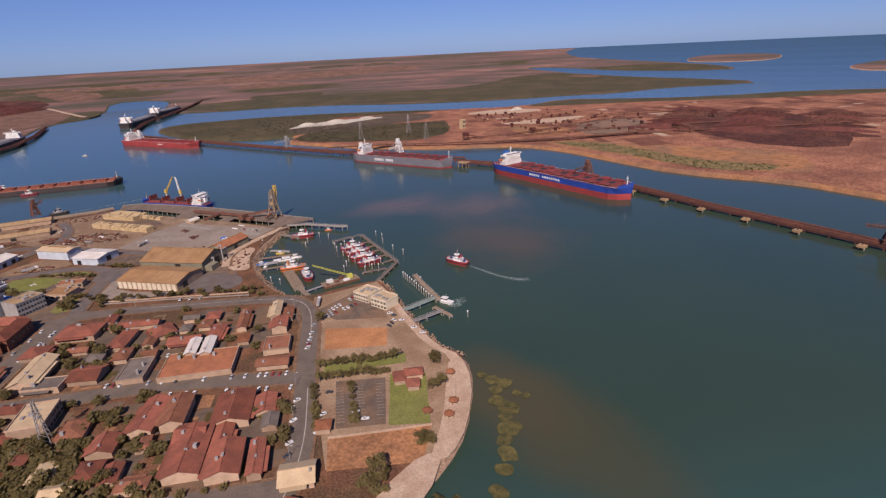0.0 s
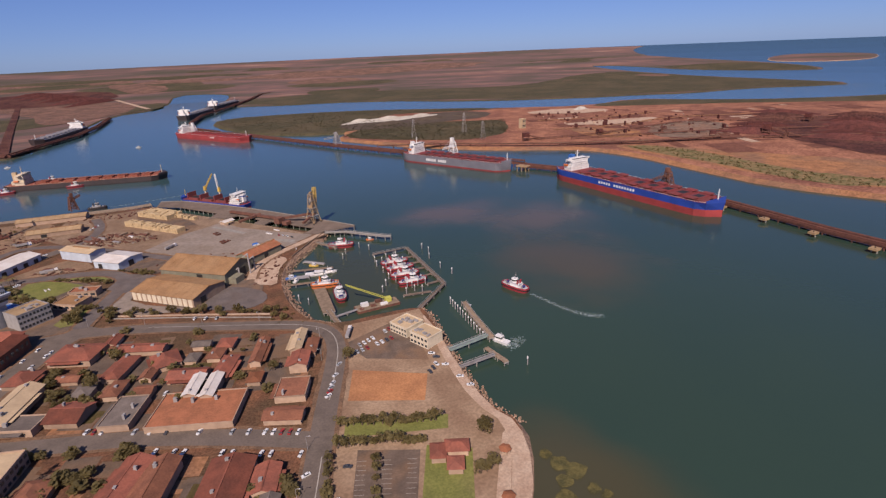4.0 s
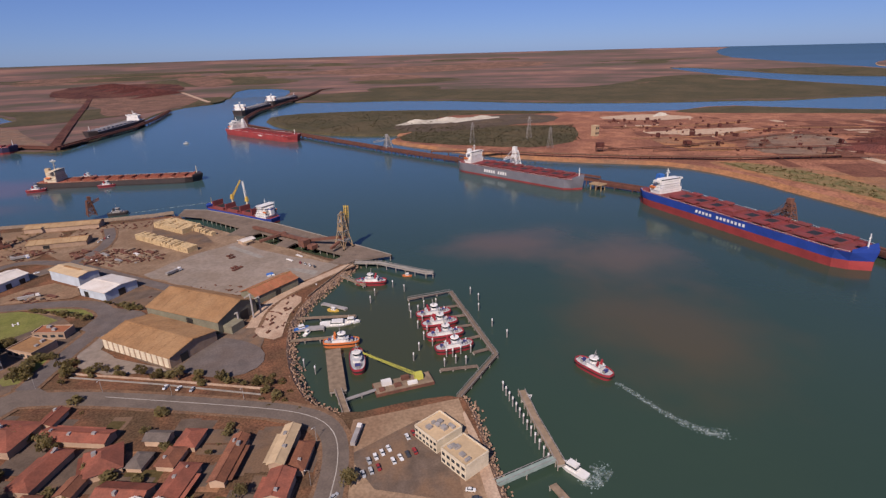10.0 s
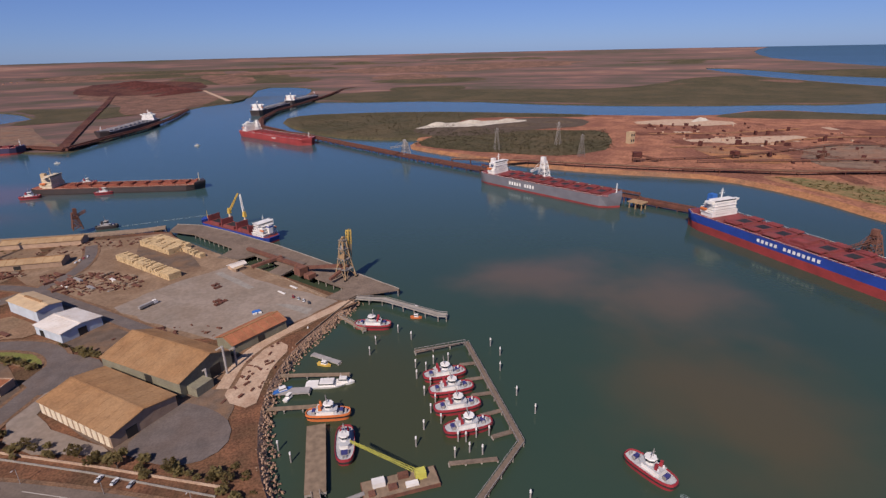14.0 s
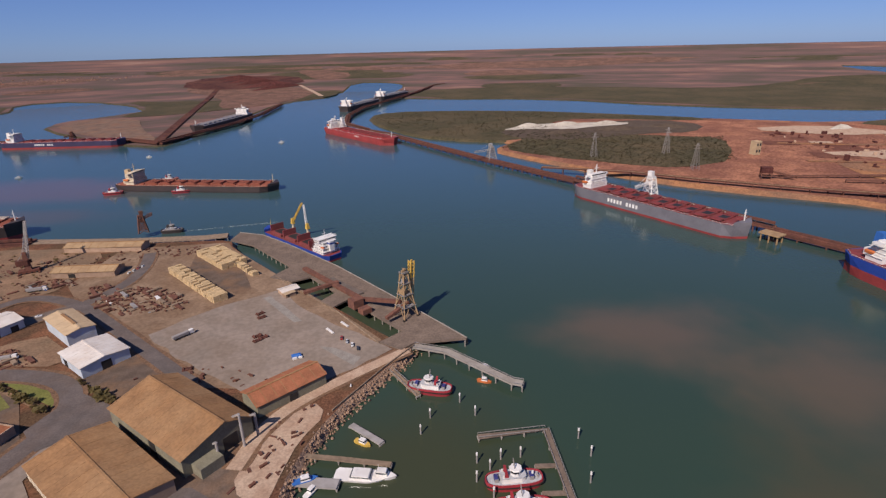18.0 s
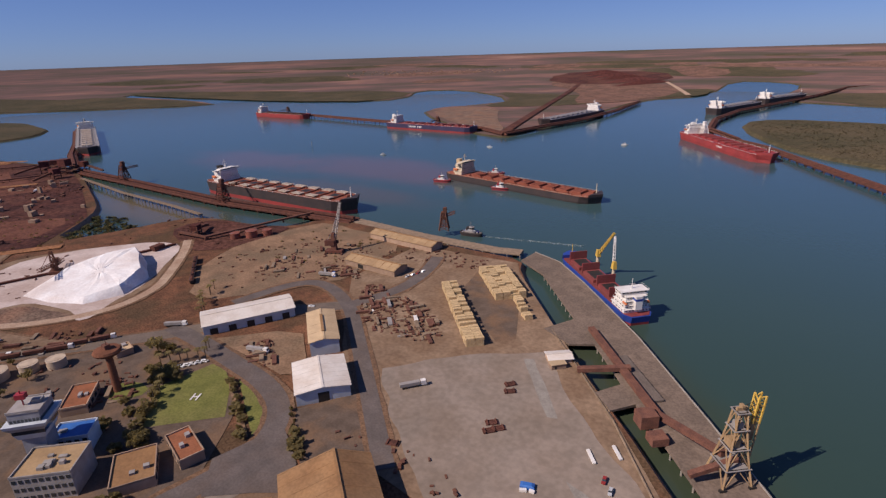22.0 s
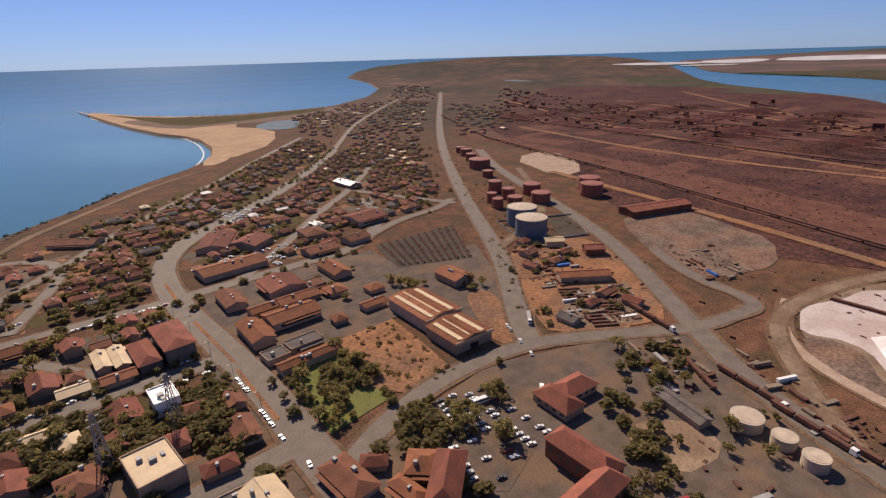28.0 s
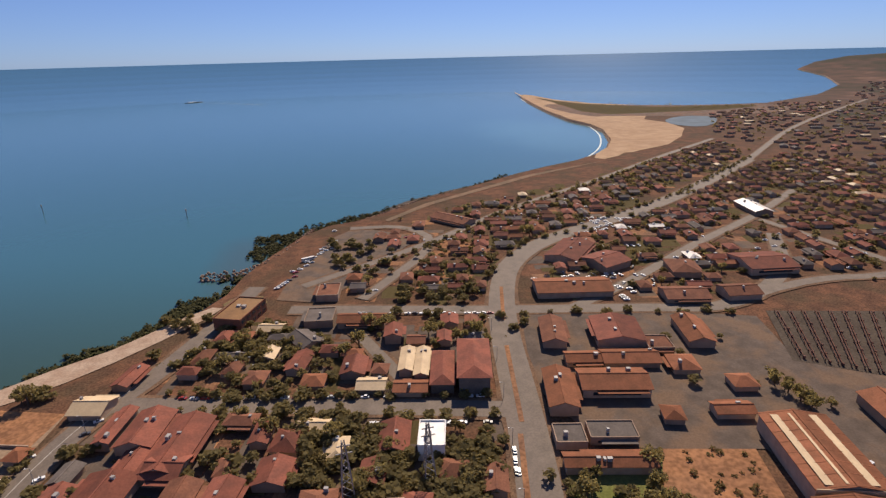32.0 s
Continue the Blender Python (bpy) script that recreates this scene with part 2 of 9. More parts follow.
M_TERRA = mat("terracotta_roof", (0.30, 0.115, 0.060), (0.22, 0.090, 0.048), 6, 0.85, vary=0.25, fine=0.1)
M_CREAM = mat("cream_roof", (0.54, 0.39, 0.23), (0.45, 0.32, 0.19), 8, 0.7, vary=0.1, fine=0.05)
M_WHITE = mat("white_paint", (0.75, 0.72, 0.68), (0.65, 0.61, 0.56), 6, 0.5, vary=0.05)
M_WROOF = mat("white_metal_roof", (0.68, 0.62, 0.55), (0.60, 0.52, 0.44), 10, 0.5, vary=0.05, fine=0.04)
M_GREY = mat("grey_roof", (0.175, 0.140, 0.118), (0.130, 0.104, 0.088), 6, 0.8, vary=0.2, fine=0.1)
M_WALL = mat("dusty_wall", (0.42, 0.29, 0.20), (0.34, 0.23, 0.16), 4, 0.9, vary=0.25)
M_GWALL = mat("olive_shed_wall", (0.22, 0.20, 0.14), (0.18, 0.16, 0.115), 6, 0.8, fine=0.1)
M_BLUEW = mat("pale_blue_wall", (0.50, 0.54, 0.58), (0.42, 0.45, 0.48), 6, 0.7)
# near-black for rubber, wheels and wires, and for shade painted into openings
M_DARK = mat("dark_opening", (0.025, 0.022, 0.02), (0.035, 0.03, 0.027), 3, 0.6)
M_GLASS = mat("dark_window", (0.03, 0.035, 0.04), (0.04, 0.045, 0.05), 3, 0.15, spec=0.6)
M_STEEL = mat("rusty_steel", (0.175, 0.080, 0.055), (0.120, 0.058, 0.044), 4, 0.8, fine=0.15)
M_LATT = mat("ochre_steel", (0.36, 0.235, 0.12), (0.27, 0.165, 0.085), 4, 0.7, fine=0.1)
M_YELL = mat("crane_yellow", (0.62, 0.40, 0.07), (0.52, 0.33, 0.07), 4, 0.6, fine=0.1)
M_LIME = mat("lime_yellow_paint", (0.50, 0.47, 0.08), (0.42, 0.39, 0.08), 4, 0.6)
M_GREYS = mat("grey_steel", (0.33, 0.30, 0.28), (0.26, 0.235, 0.215), 4, 0.6)
M_HRED = mat("hull_red", (0.33, 0.05, 0.047), (0.25, 0.042, 0.04), 14, 0.55, vary=0.06, fine=0.06)
M_HBLUE = mat("hull_blue", (0.025, 0.06, 0.30), (0.022, 0.05, 0.23), 14, 0.5, vary=0, fine=0.05)
M_HGREY = mat("hull_grey", (0.17, 0.16, 0.175), (0.135, 0.127, 0.14), 14, 0.55, vary=0, fine=0.06)
M_HBLACK = mat("hull_black", (0.042, 0.034, 0.034), (0.06, 0.043, 0.04), 14, 0.55, vary=0, fine=0.1)
M_DRED = mat("deck_red", (0.25, 0.05, 0.048), (0.18, 0.04, 0.04), 6, 0.75, vary=0.08, fine=0.12, third=(0.16, 0.06, 0.05), third_size=18)
M_ORESHIP = mat("deck_ore_red", (0.29, 0.095, 0.06), (0.22, 0.075, 0.05), 6, 0.8, vary=0.08, fine=0.12)
M_BEIGE = mat("hatch_beige", (0.52, 0.42, 0.33), (0.44, 0.35, 0.27), 6, 0.7, vary=0.08, fine=0.06)
M_TUGRED = mat("tug_red", (0.34, 0.036, 0.045), (0.27, 0.032, 0.040), 4, 0.5, vary=0.1)
M_ORANGE = mat("orange_paint", (0.60, 0.17, 0.05), (0.50, 0.14, 0.045), 4, 0.5)
M_SBLUE = mat("bright_blue_paint", (0.04, 0.15, 0.45), (0.035, 0.12, 0.36), 4, 0.5)
M_TEAL = mat("teal_steel", (0.28, 0.34, 0.30), (0.22, 0.27, 0.24), 4, 0.7)
M_LOGS = mat("bundled_logs", (0.55, 0.40, 0.22), (0.43, 0.30, 0.165), 1.6, 0.9, vary=0.1, fine=0.2)
M_TANKB = mat("blue_tank", (0.13, 0.155, 0.19), (0.105, 0.125, 0.15), 6, 0.6)
M_TANKR = mat("red_oxide_tank", (0.26, 0.085, 0.055), (0.20, 0.07, 0.048), 6, 0.7, vary=0.1)
M_TANKC = mat("cream_tank", (0.47, 0.37, 0.27), (0.38, 0.29, 0.21), 5, 0.7, vary=0.06)
M_CLAY = mat("orange_clay", (0.42, 0.195, 0.088), (0.34, 0.155, 0.072), 9, 0.95, vary=0, fine=0.15, third=(0.28, 0.13, 0.065), third_size=22, third_amount=0.6)
M_ALGAE = mat("olive_algae", (0.120, 0.098, 0.036), (0.060, 0.056, 0.026), 4.5, 0.8, vary=0.1, fine=0.25)
M_OFFICE = mat("cream_render", (0.62, 0.52, 0.38), (0.52, 0.43, 0.31), 5, 0.8, vary=0.04, fine=0.06)
M_TAN = mat("tan_metal_roof", (0.40, 0.265, 0.14), (0.32, 0.21, 0.11), 9, 0.75, vary=0.06, fine=0.08, third=(0.26, 0.16, 0.085), third_size=14)
M_TRACK = mat("beaten_earth", (0.280, 0.175, 0.108), (0.205, 0.128, 0.080), 12, 0.95, vary=0, fine=0.18, third=(0.16, 0.115, 0.075), third_size=32, third_amount=0.7)
M_BERTH = mat("ore_stained_steel", (0.150, 0.062, 0.045), (0.095, 0.045, 0.036), 5, 0.85, vary=0.1, fine=0.2)
M_LEAF = mat("foliage", (0.25, 0.20, 0.088), (0.175, 0.14, 0.066), 1.6, 0.9, vary=0.35, fine=0.3)
M_LEAFO = mat("dry_foliage", (0.20, 0.152, 0.068), (0.13, 0.10, 0.045), 1.6, 0.9, vary=0.3, fine=0.3)


def leafy(m, c):
    """Lets light through the leaves."""
    n, l = m.node_tree.nodes, m.node_tree.links
    t = n.new("ShaderNodeBsdfTranslucent")
    t.inputs[0].default_value = (*c, 1)
    k = n.new("ShaderNodeMixShader")
    k.inputs[0].default_value = 0.5
    l.new(n["Principled BSDF"].outputs[0], k.inputs[1])
    l.new(t.outputs[0], k.inputs[2])
    l.new(k.outputs[0], n["Material Output"].inputs[0])


leafy(M_LEAF, (0.36, 0.28, 0.105))
leafy(M_LEAFO, (0.28, 0.205, 0.08))
M_BARK = mat("bark", (0.14, 0.10, 0.075), (0.10, 0.07, 0.05), 0.6, 0.95)
M_LINE = mat("road_paint", (0.42, 0.38, 0.33), (0.33, 0.29, 0.25), 3, 0.8, vary=0)
CARS = [mat("car_paint_" + n, c, None, 2, 0.35, vary=0.1, spec=0.5) for n, c in
        (("white", (0.75, 0.74, 0.72)), ("silver", (0.45, 0.45, 0.45)), ("dark", (0.06, 0.06, 0.07)), ("red", (0.35, 0.04, 0.035)))]


def water_material():
    m = mat("harbour_water", (0.036, 0.061, 0.040), (0.031, 0.056, 0.040), 260, 0.16, vary=0, third=(0.075, 0.050, 0.030), third_size=210, third_amount=0.0)
    n, l = m.node_tree.nodes, m.node_tree.links
    p = n["Principled BSDF"]
    p.inputs["IOR"].default_value, p.inputs["Specular IOR Level"].default_value = 1.33, 0.5
    geo = [q for q in n if q.type == "NEW_GEOMETRY"][0]
    sep = n.new("ShaderNodeSeparateXYZ")
    l.new(geo.outputs["Position"], sep.inputs[0])
    col = p.inputs["Base Color"].links[0].from_socket

    def ramp(value, low, high):
        r = n.new("ShaderNodeMapRange")
        r.interpolation_type = "SMOOTHSTEP"
        r.inputs["From Min"].default_value, r.inputs["From Max"].default_value = low, high
        l.new(value, r.inputs["Value"])
        return r.outputs["Result"]

    def times(x, y, kind="MULTIPLY"):
        k = n.new("ShaderNodeMath")
        k.operation = kind
        for i, v in enumerate((x, y)):
            if isinstance(v, float):
                k.inputs[i].default_value = v
            else:
                l.new(v, k.inputs[i])
        return k.outputs[0]

    def over(fac, c, under):
        k = n.new("ShaderNodeMix")
        k.data_type = "RGBA"
        l.new(fac, k.inputs[0])
        l.new(under, k.inputs[6])
        k.inputs[7].default_value = (*c, 1)
        return k.outputs[2]

    def spot(cx, cy, rx, ry, rough_edge=0.6, turn=0.0):
        """A cloudy patch of water about (cx, cy)."""
        mp = n.new("ShaderNodeMapping")
        mp.vector_type = "TEXTURE"
        mp.inputs["Location"].default_value, mp.inputs["Scale"].default_value = (cx, cy, 0), (rx, ry, 1000)
        mp.inputs["Rotation"].default_value = (0, 0, turn)
        l.new(geo.outputs["Position"], mp.inputs["Vector"])
        ln = n.new("ShaderNodeVectorMath")
        ln.operation = "LENGTH"
        l.new(mp.outputs[0], ln.inputs[0])
        t = n.new("ShaderNodeTexNoise")
        t.inputs["Scale"].default_value, t.inputs["Detail"].default_value = 1 / 70, 3
        l.new(geo.outputs["Position"], t.inputs["Vector"])
        d = times(ln.outputs["Value"], times(t.outputs["Fac"], rough_edge), "ADD")
        return ramp(d, 1.25, 0.55)

    # open sea beyond the town: clearer and bluer
    sea = ramp(times(times(sep.outputs[0], 0.35), sep.outputs[1], "ADD"), -120.0, -420.0)
    col = over(sea, (0.038, 0.113, 0.138), col)
    # paler and bluer with growing y: grazing sky reflection put into the base colour
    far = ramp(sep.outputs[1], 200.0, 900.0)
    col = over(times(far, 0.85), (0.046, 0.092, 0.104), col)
    for args, c, k in (((150, 330, 130, 85, 0.9), (0.130, 0.090, 0.060), 0.75), ((240, 270, 100, 120, 0.9), (0.125, 0.088, 0.055), 0.75), ((190, 130, 125, 140, 0.9), (0.090, 0.068, 0.036), 0.75),
                       ((-620, 800, 330, 120), (0.155, 0.088, 0.082), 0.6), ((-900, 750, 220, 110), (0.150, 0.090, 0.084), 0.55), ((-560, 660, 230, 60), (0.10, 0.080, 0.060), 0.6),
                       ((40, -120, 50, 95), (0.085, 0.066, 0.032), 0.7), ((60, -170, 50, 100), (0.070, 0.062, 0.030), 0.6), ((-700, 460, 250, 62), (0.125, 0.098, 0.055), 0.9), ((420, 330, 40, 190), (0.075, 0.068, 0.040), 0.5), ((-760, -1000, 220, 420), (0.085, 0.20, 0.23), 0.6), ((-150, -330, 45, 130), (0.055, 0.085, 0.085), 0.6), ((-5, 180, 85, 130), (0.050, 0.054, 0.026), 0.85), ((-80, 400, 60, 160, 0.6, 0.7), (0.050, 0.056, 0.028), 0.7)):
        col = over(times(spot(*args), float(k)), c, col)
    l.new(col, p.inputs["Base Color"])
    bumps = None
    for scale, height in ((1 / 5.0, 0.16), (1 / 24.0, 0.30)):
        t = n.new("ShaderNodeTexNoise")
        t.inputs["Scale"].default_value, t.inputs["Detail"].default_value = scale, 4
        l.new(geo.outputs["Position"], t.inputs["Vector"])
        bn = n.new("ShaderNodeBump")
        bn.inputs["Strength"].default_value, bn.inputs["Distance"].default_value = 0.5, height
        l.new(t.outputs["Fac"], bn.inputs["Height"])
        if bumps:
            l.new(bumps, bn.inputs["Normal"])
        bumps = bn.outputs["Normal"]
    l.new(bumps, p.inputs["Normal"])
    return m


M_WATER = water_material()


def churned():
    """Foam streaks that thin out into clear water."""
    m = mat("churned_water", (0.42, 0.48, 0.44), (0.30, 0.36, 0.33), 4, 0.6, vary=0)
    n, l = m.node_tree.nodes, m.node_tree.links
    geo = [q for q in n if q.type == "NEW_GEOMETRY"][0]
    t = n.new("ShaderNodeTexNoise")
    t.inputs["Scale"].default_value, t.inputs["Detail"].default_value = 0.35, 5
    l.new(geo.outputs["Position"], t.inputs["Vector"])
    r = n.new("ShaderNodeMapRange")
    r.inputs["From Min"].default_value, r.inputs["From Max"].default_value, r.inputs["To Max"].default_value = 0.42, 0.75, 0.75
    l.new(t.outputs["Fac"], r.inputs["Value"])
    l.new(r.outputs["Result"], n["Principled BSDF"].inputs["Alpha"])
    return m


M_CHURN = churned()


# ---- building blocks ----
class Mesh:
    """Collects boxes, prisms, tubes and lofts into one mesh."""

    def __init__(self):
        self.v, self.f = [], []

    def add(self, vs, fs):
        k = len(self.v)
        self.v += [tuple(p) for p in vs]
        self.f += [tuple(i + k for i in q) for q in fs]
        return self

    def box(self, x, y, z, sx, sy, sz, turn=0.0):
        """A box whose base is centred on (x, y, z)."""
        c, s = math.cos(radians(turn)), math.sin(radians(turn))
        vs = [(x + c * a * sx / 2 - s * b * sy / 2, y + s * a * sx / 2 + c * b * sy / 2, z + h * sz)
              for h in (0, 1) for a, b in ((-1, -1), (1, -1), (1, 1), (-1, 1))]
        return self.add(vs, [(3, 2, 1, 0), (4, 5, 6, 7), (0, 1, 5, 4), (1, 2, 6, 5), (2, 3, 7, 6), (3, 0, 4, 7)])

    def tube(self, x, y, z0, z1, r0, r1=None, n=10):
        r1 = r0 if r1 is None else r1
        vs = [(x + r * math.cos(2 * math.pi * i / n), y + r * math.sin(2 * math.pi * i / n), z) for z, r in ((z0, r0), (z1, r1)) for i in range(n)]
        return self.add(vs, [(i, (i + 1) % n, n + (i + 1) % n, n + i) for i in range(n)] + [tuple(range(n))[::-1], tuple(range(n, 2 * n))])

    def beam(self, p, q, w, h=None):
        """A square bar from p to q."""
        p, q = Vector(p), Vector(q)
        d = (q - p).normalized()
        side = d.cross(Vector((0, 0, 1)))
        side = side.normalized() if side.length > 1e-4 else Vector((1, 0, 0))
        up = side.cross(d)
        h = h or w
        vs = [e + side * a * w / 2 + up * b * h / 2 for e in (p, q) for a, b in ((-1, -1), (1, -1), (1, 1), (-1, 1))]
        return self.add(vs, [(3, 2, 1, 0), (4, 5, 6, 7), (0, 1, 5, 4), (1, 2, 6, 5), (2, 3, 7, 6), (3, 0, 4, 7)])

    def prism(self, pts, z0, z1):
        n = len(pts)
        vs = [(x, y, z) for z in (z0, z1) for x, y in pts]
        return self.add(vs, [(i, (i + 1) % n, n + (i + 1) % n, n + i) for i in range(n)] + [tuple(range(n))[::-1], tuple(range(n, 2 * n))])

    def loft(self, rings, caps=True):
        n = len(rings[0])
        vs = [p for r in rings for p in r]
        fs = [(k * n + i, k * n + (i + 1) % n, (k + 1) * n + (i + 1) % n, (k + 1) * n + i) for k in range(len(rings) - 1) for i in range(n)]
        if caps:
            fs += [tuple(range(n))[::-1], tuple((len(rings) - 1) * n + i for i in range(n))]
        return self.add(vs, fs)

    def data(self, name, material):
        d = bpy.data.meshes.new(name)
        d.from_pydata(self.v, [], self.f)
        d.materials.append(material)
        bm = bmesh.new()
        bm.from_mesh(d)
        bmesh.ops.recalc_face_normals(bm, faces=bm.faces)
        bm.to_mesh(d)
        bm.free()
        return d


def part(name, m, material, parent, label=""):
    ob = new(name, m if isinstance(m, bpy.types.Mesh) else m.data(name, material))
    ob.parent = parent
    if label:
        ob["label"] = label
    return ob


def thing(name, label, category, x, y, z, turn=0.0, group="", kind=""):
    e = new(name)
    e.matrix_basis = pose(x, y, z, 0, 0, turn)
    return tagged(e, label, category, group, kind)


def solid(name, m, material, label, category="", kind="", group=""):
    return tagged(new(name, m.data(name, material)), label, category, group, kind)


HIGH, NEAR, FAR = 190.0, 2600.0, 1950.0


def far_place(x, y, z=0.0):
    """Draws what lies beyond 2.6 km nearer and higher, so that the distance fits inside the view's reach and keeps its bearing."""
    dx, dy = x + 90.0, y
    d = math.hypot(dx, dy)
    if d <= NEAR:
        return (x, y, z)
    r = NEAR + FAR * (1 - NEAR / d)
    return (dx * r / d - 90.0, dy * r / d, z * r / d + HIGH * (1 - r / d))


def smooth(pts, times=2, closed=True):
    for _ in range(times):
        out = []
        n = len(pts)
        for i in range(n if closed else n - 1):
            (ax, ay), (bx, by) = pts[i], pts[(i + 1) % n]
            out += [(0.75 * ax + 0.25 * bx, 0.75 * ay + 0.25 * by), (0.25 * ax + 0.75 * bx, 0.25 * ay + 0.75 * by)]
        pts = out if closed else [pts[0]] + out + [pts[-1]]
    return pts


def rough_line(pts, step, amount, seed=0):
    """Cuts a closed outline into short steps and makes it uneven."""
    out = []
    n = len(pts)
    for i in range(n):
        a, b = Vector(pts[i]), Vector(pts[(i + 1) % n])
        k = max(1, int((b - a).length / step))
        for j in range(k):
            p = a.lerp(b, j / k)
            w = noise.noise_vector((p.x / (step * 4) + seed, p.y / (step * 4), seed)) * amount
            out.append((p.x + w.x, p.y + w.y))
    return out


def inside(p, poly):
    x, y, hit = p[0], p[1], False
    for i in range(len(poly)):
        (ax, ay), (bx, by) = poly[i], poly[i - 1]
        if (ay > y) != (by > y) and x < (bx - ax) * (y - ay) / (by - ay) + ax:
            hit = not hit
    return hit


def land(name, pts, material, label, top=5.0, bank=10.0, bank_material=None, round_times=2, uneven=4.0, step=25.0, grid=False, relief=0.0, foot=-2.5, category="ground"):
    """A land mass: its surface, and a bank of its own that slopes down into the water."""
    from mathutils.geometry import delaunay_2d_cdt
    line = rough_line(smooth(pts, round_times), step, uneven, len(pts) * 0.37)
    vs = [Vector(p) for p in line]
    if grid:
        for r in (300, 600, 900, 1200, 1500, 1800, 2100, 2350, 2600, 2850, 3200, 3700, 4400, 5400, 7000, 9500, 13500, 18000):
            for i in range(60):
                w = 2 * math.pi * (i + 0.5 * (r % 200 > 50)) / 60
                q = (-90 + r * math.cos(w), r * math.sin(w))
                if inside(q, line):
                    vs.append(Vector(q))
    co, _, fs, *_ = delaunay_2d_cdt(vs, [], [list(range(len(line)))], 1, 0.01)
    edge = len(line)
    up = [far_place(p.x, p.y, top + (relief * max(0.0, noise.noise((p.x / 90, p.y / 90, 3.0)) + 0.3) if i >= edge else 0.0)) for i, p in enumerate(co)]
    m = Mesh().add(up, fs)
    ground = solid(name, m, material, label, category, "structure")
    area = sum(line[i - 1][0] * line[i][1] - line[i][0] * line[i - 1][1] for i in range(edge))
    out = 1 if area > 0 else -1
    low = []
    for i in range(edge):
        t = Vector(line[(i + 1) % edge]) - Vector(line[i - 1])
        t = t.normalized() if t.length else Vector((1, 0))
        low.append(far_place(line[i][0] + out * t.y * bank, line[i][1] - out * t.x * bank, foot))
    b = Mesh().loft([[far_place(*p, top) for p in line], low], False)
    part("bank", b, bank_material or material, ground)
    return ground


LAYER = [0]


def layer(z):
    """A height of its own for each sheet, so that no two lie in one plane."""
    LAYER[0] += 1
    return 5.04 + (z - 5.0) * 0.35 + 0.002 * LAYER[0] if z > 4.6 else z + 0.002 * LAYER[0]


def patch(name, pts, material, label, z=5.15, round_times=0, category="ground", uneven=0.0, step=15.0, parent=None):
    """A sheet of other ground that lies on the land."""
    line, z = smooth(pts, round_times) if round_times else list(pts), layer(z)
    if uneven:
        line = rough_line(line, step, uneven, z)
    from mathutils.geometry import delaunay_2d_cdt
    co, _, fs, *_ = delaunay_2d_cdt([Vector(p) for p in line], [], [list(range(len(line)))], 1, 0.01)
    return solid(name, Mesh().add([far_place(p.x, p.y, z) for p in co], fs), material, label, category, "structure")


def ribbon(pts, width, z, closed=False):
    m = Mesh()
    n = len(pts)
    vs = []
    for i, p in enumerate(pts):
        a, b = Vector(pts[max(0, i - 1)]), Vector(pts[min(n - 1, i + 1)])
        t = (b - a).normalized()
        w = width[i] if isinstance(width, list) else width
        vs += [far_place(p[0] - t.y * w / 2, p[1] + t.x * w / 2, z), far_place(p[0] + t.y * w / 2, p[1] - t.x * w / 2, z)]
    return m.add(vs, [(2 * i, 2 * i + 1, 2 * i + 3, 2 * i + 2) for i in range(n - 1)])


ROAD_LINES = []


def road(pts, width, label="worn grey asphalt road through the town", z=5.6, material=None, curve=2, name="road"):
    z = layer(z)
    line = smooth(pts, curve, False) if curve else pts
    ROAD_LINES.append((line, width))
    solid("road_shoulder", ribbon(line, [width + 5.0 + 3.0 * noise.noise((p[0] / 9, p[1] / 9, 1.0)) for p in line], z - 0.06), M_SHOULDER, "dusty brown road shoulder", "road shoulder", "structure")
    return solid(name, ribbon(line, width, z), material or M_ROAD, label, "road", "structure")


# ---- water and land ----
def water_sheet():
    m = Mesh()
    rings = [0.5, 60, 140, 250, 400, 600, 850, 1150, 1500, 1900, 2300, 2600, 2900, 3300, 3900, 4800, 6200, 8500, 12500, 17500, 23000]
    n = 96
    m.loft([[far_place(-90 + r * math.cos(2 * math.pi * i / n), r * math.sin(2 * math.pi * i / n)) for i in range(n)] for r in rings], False)
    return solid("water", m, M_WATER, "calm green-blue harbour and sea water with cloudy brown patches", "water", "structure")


water_sheet()

TOWN = [(-136, -245), (-85, -195), (-50, -165), (-23, -150), (-2, -132), (23, -95), (34, -65), (25, -49), (23, -20), (24, 12), (26, 45), (28, 75), (26, 88),
        (0, 90), (-39, 86), (-59, 102), (-69, 133), (-74, 173), (-72, 209), (-59, 247), (-33, 289), (-17, 313),
        (-35, 325), (-76, 370), (-141, 438), (-205, 514), (-216, 540), (-257, 538), (-310, 536), (-426, 546), (-470, 536),
        (-478, 500), (-514, 482), (-600, 470), (-625, 440), (-634, 400), (-660, 325), (-735, 400), (-790, 430), (-949, 481)]
NORTH = [(-1068, 515), (-1107, 529), (-1252, 502), (-1479, 452), (-1743, 445), (-2236, 405), (-2493, 305)]
BACK = [(-2840, 43), (-3300, -219), (-4043, -408), (-9000, -1500), (-16000, -4500), (-20500, -10200), (-9000, -6600), (-4300, -3650), (-2867, -2015)]
OCEAN = [(-1780, -1300), (-1340, -1350), (-1140, -1660), (-1175, -2150), (-1075, -1930), (-903, -1240), (-900, -1005), (-785, -770), (-673, -666),
         (-525, -600), (-404, -526), (-344, -491), (-270, -430), (-216, -416), (-159, -318)]
land("ground", TOWN + NORTH + BACK + OCEAN, M_TOWN, "red-brown dusty ground of the port town", 5.0, 6.0, M_ROCK, 1, 2.0, 25, True)
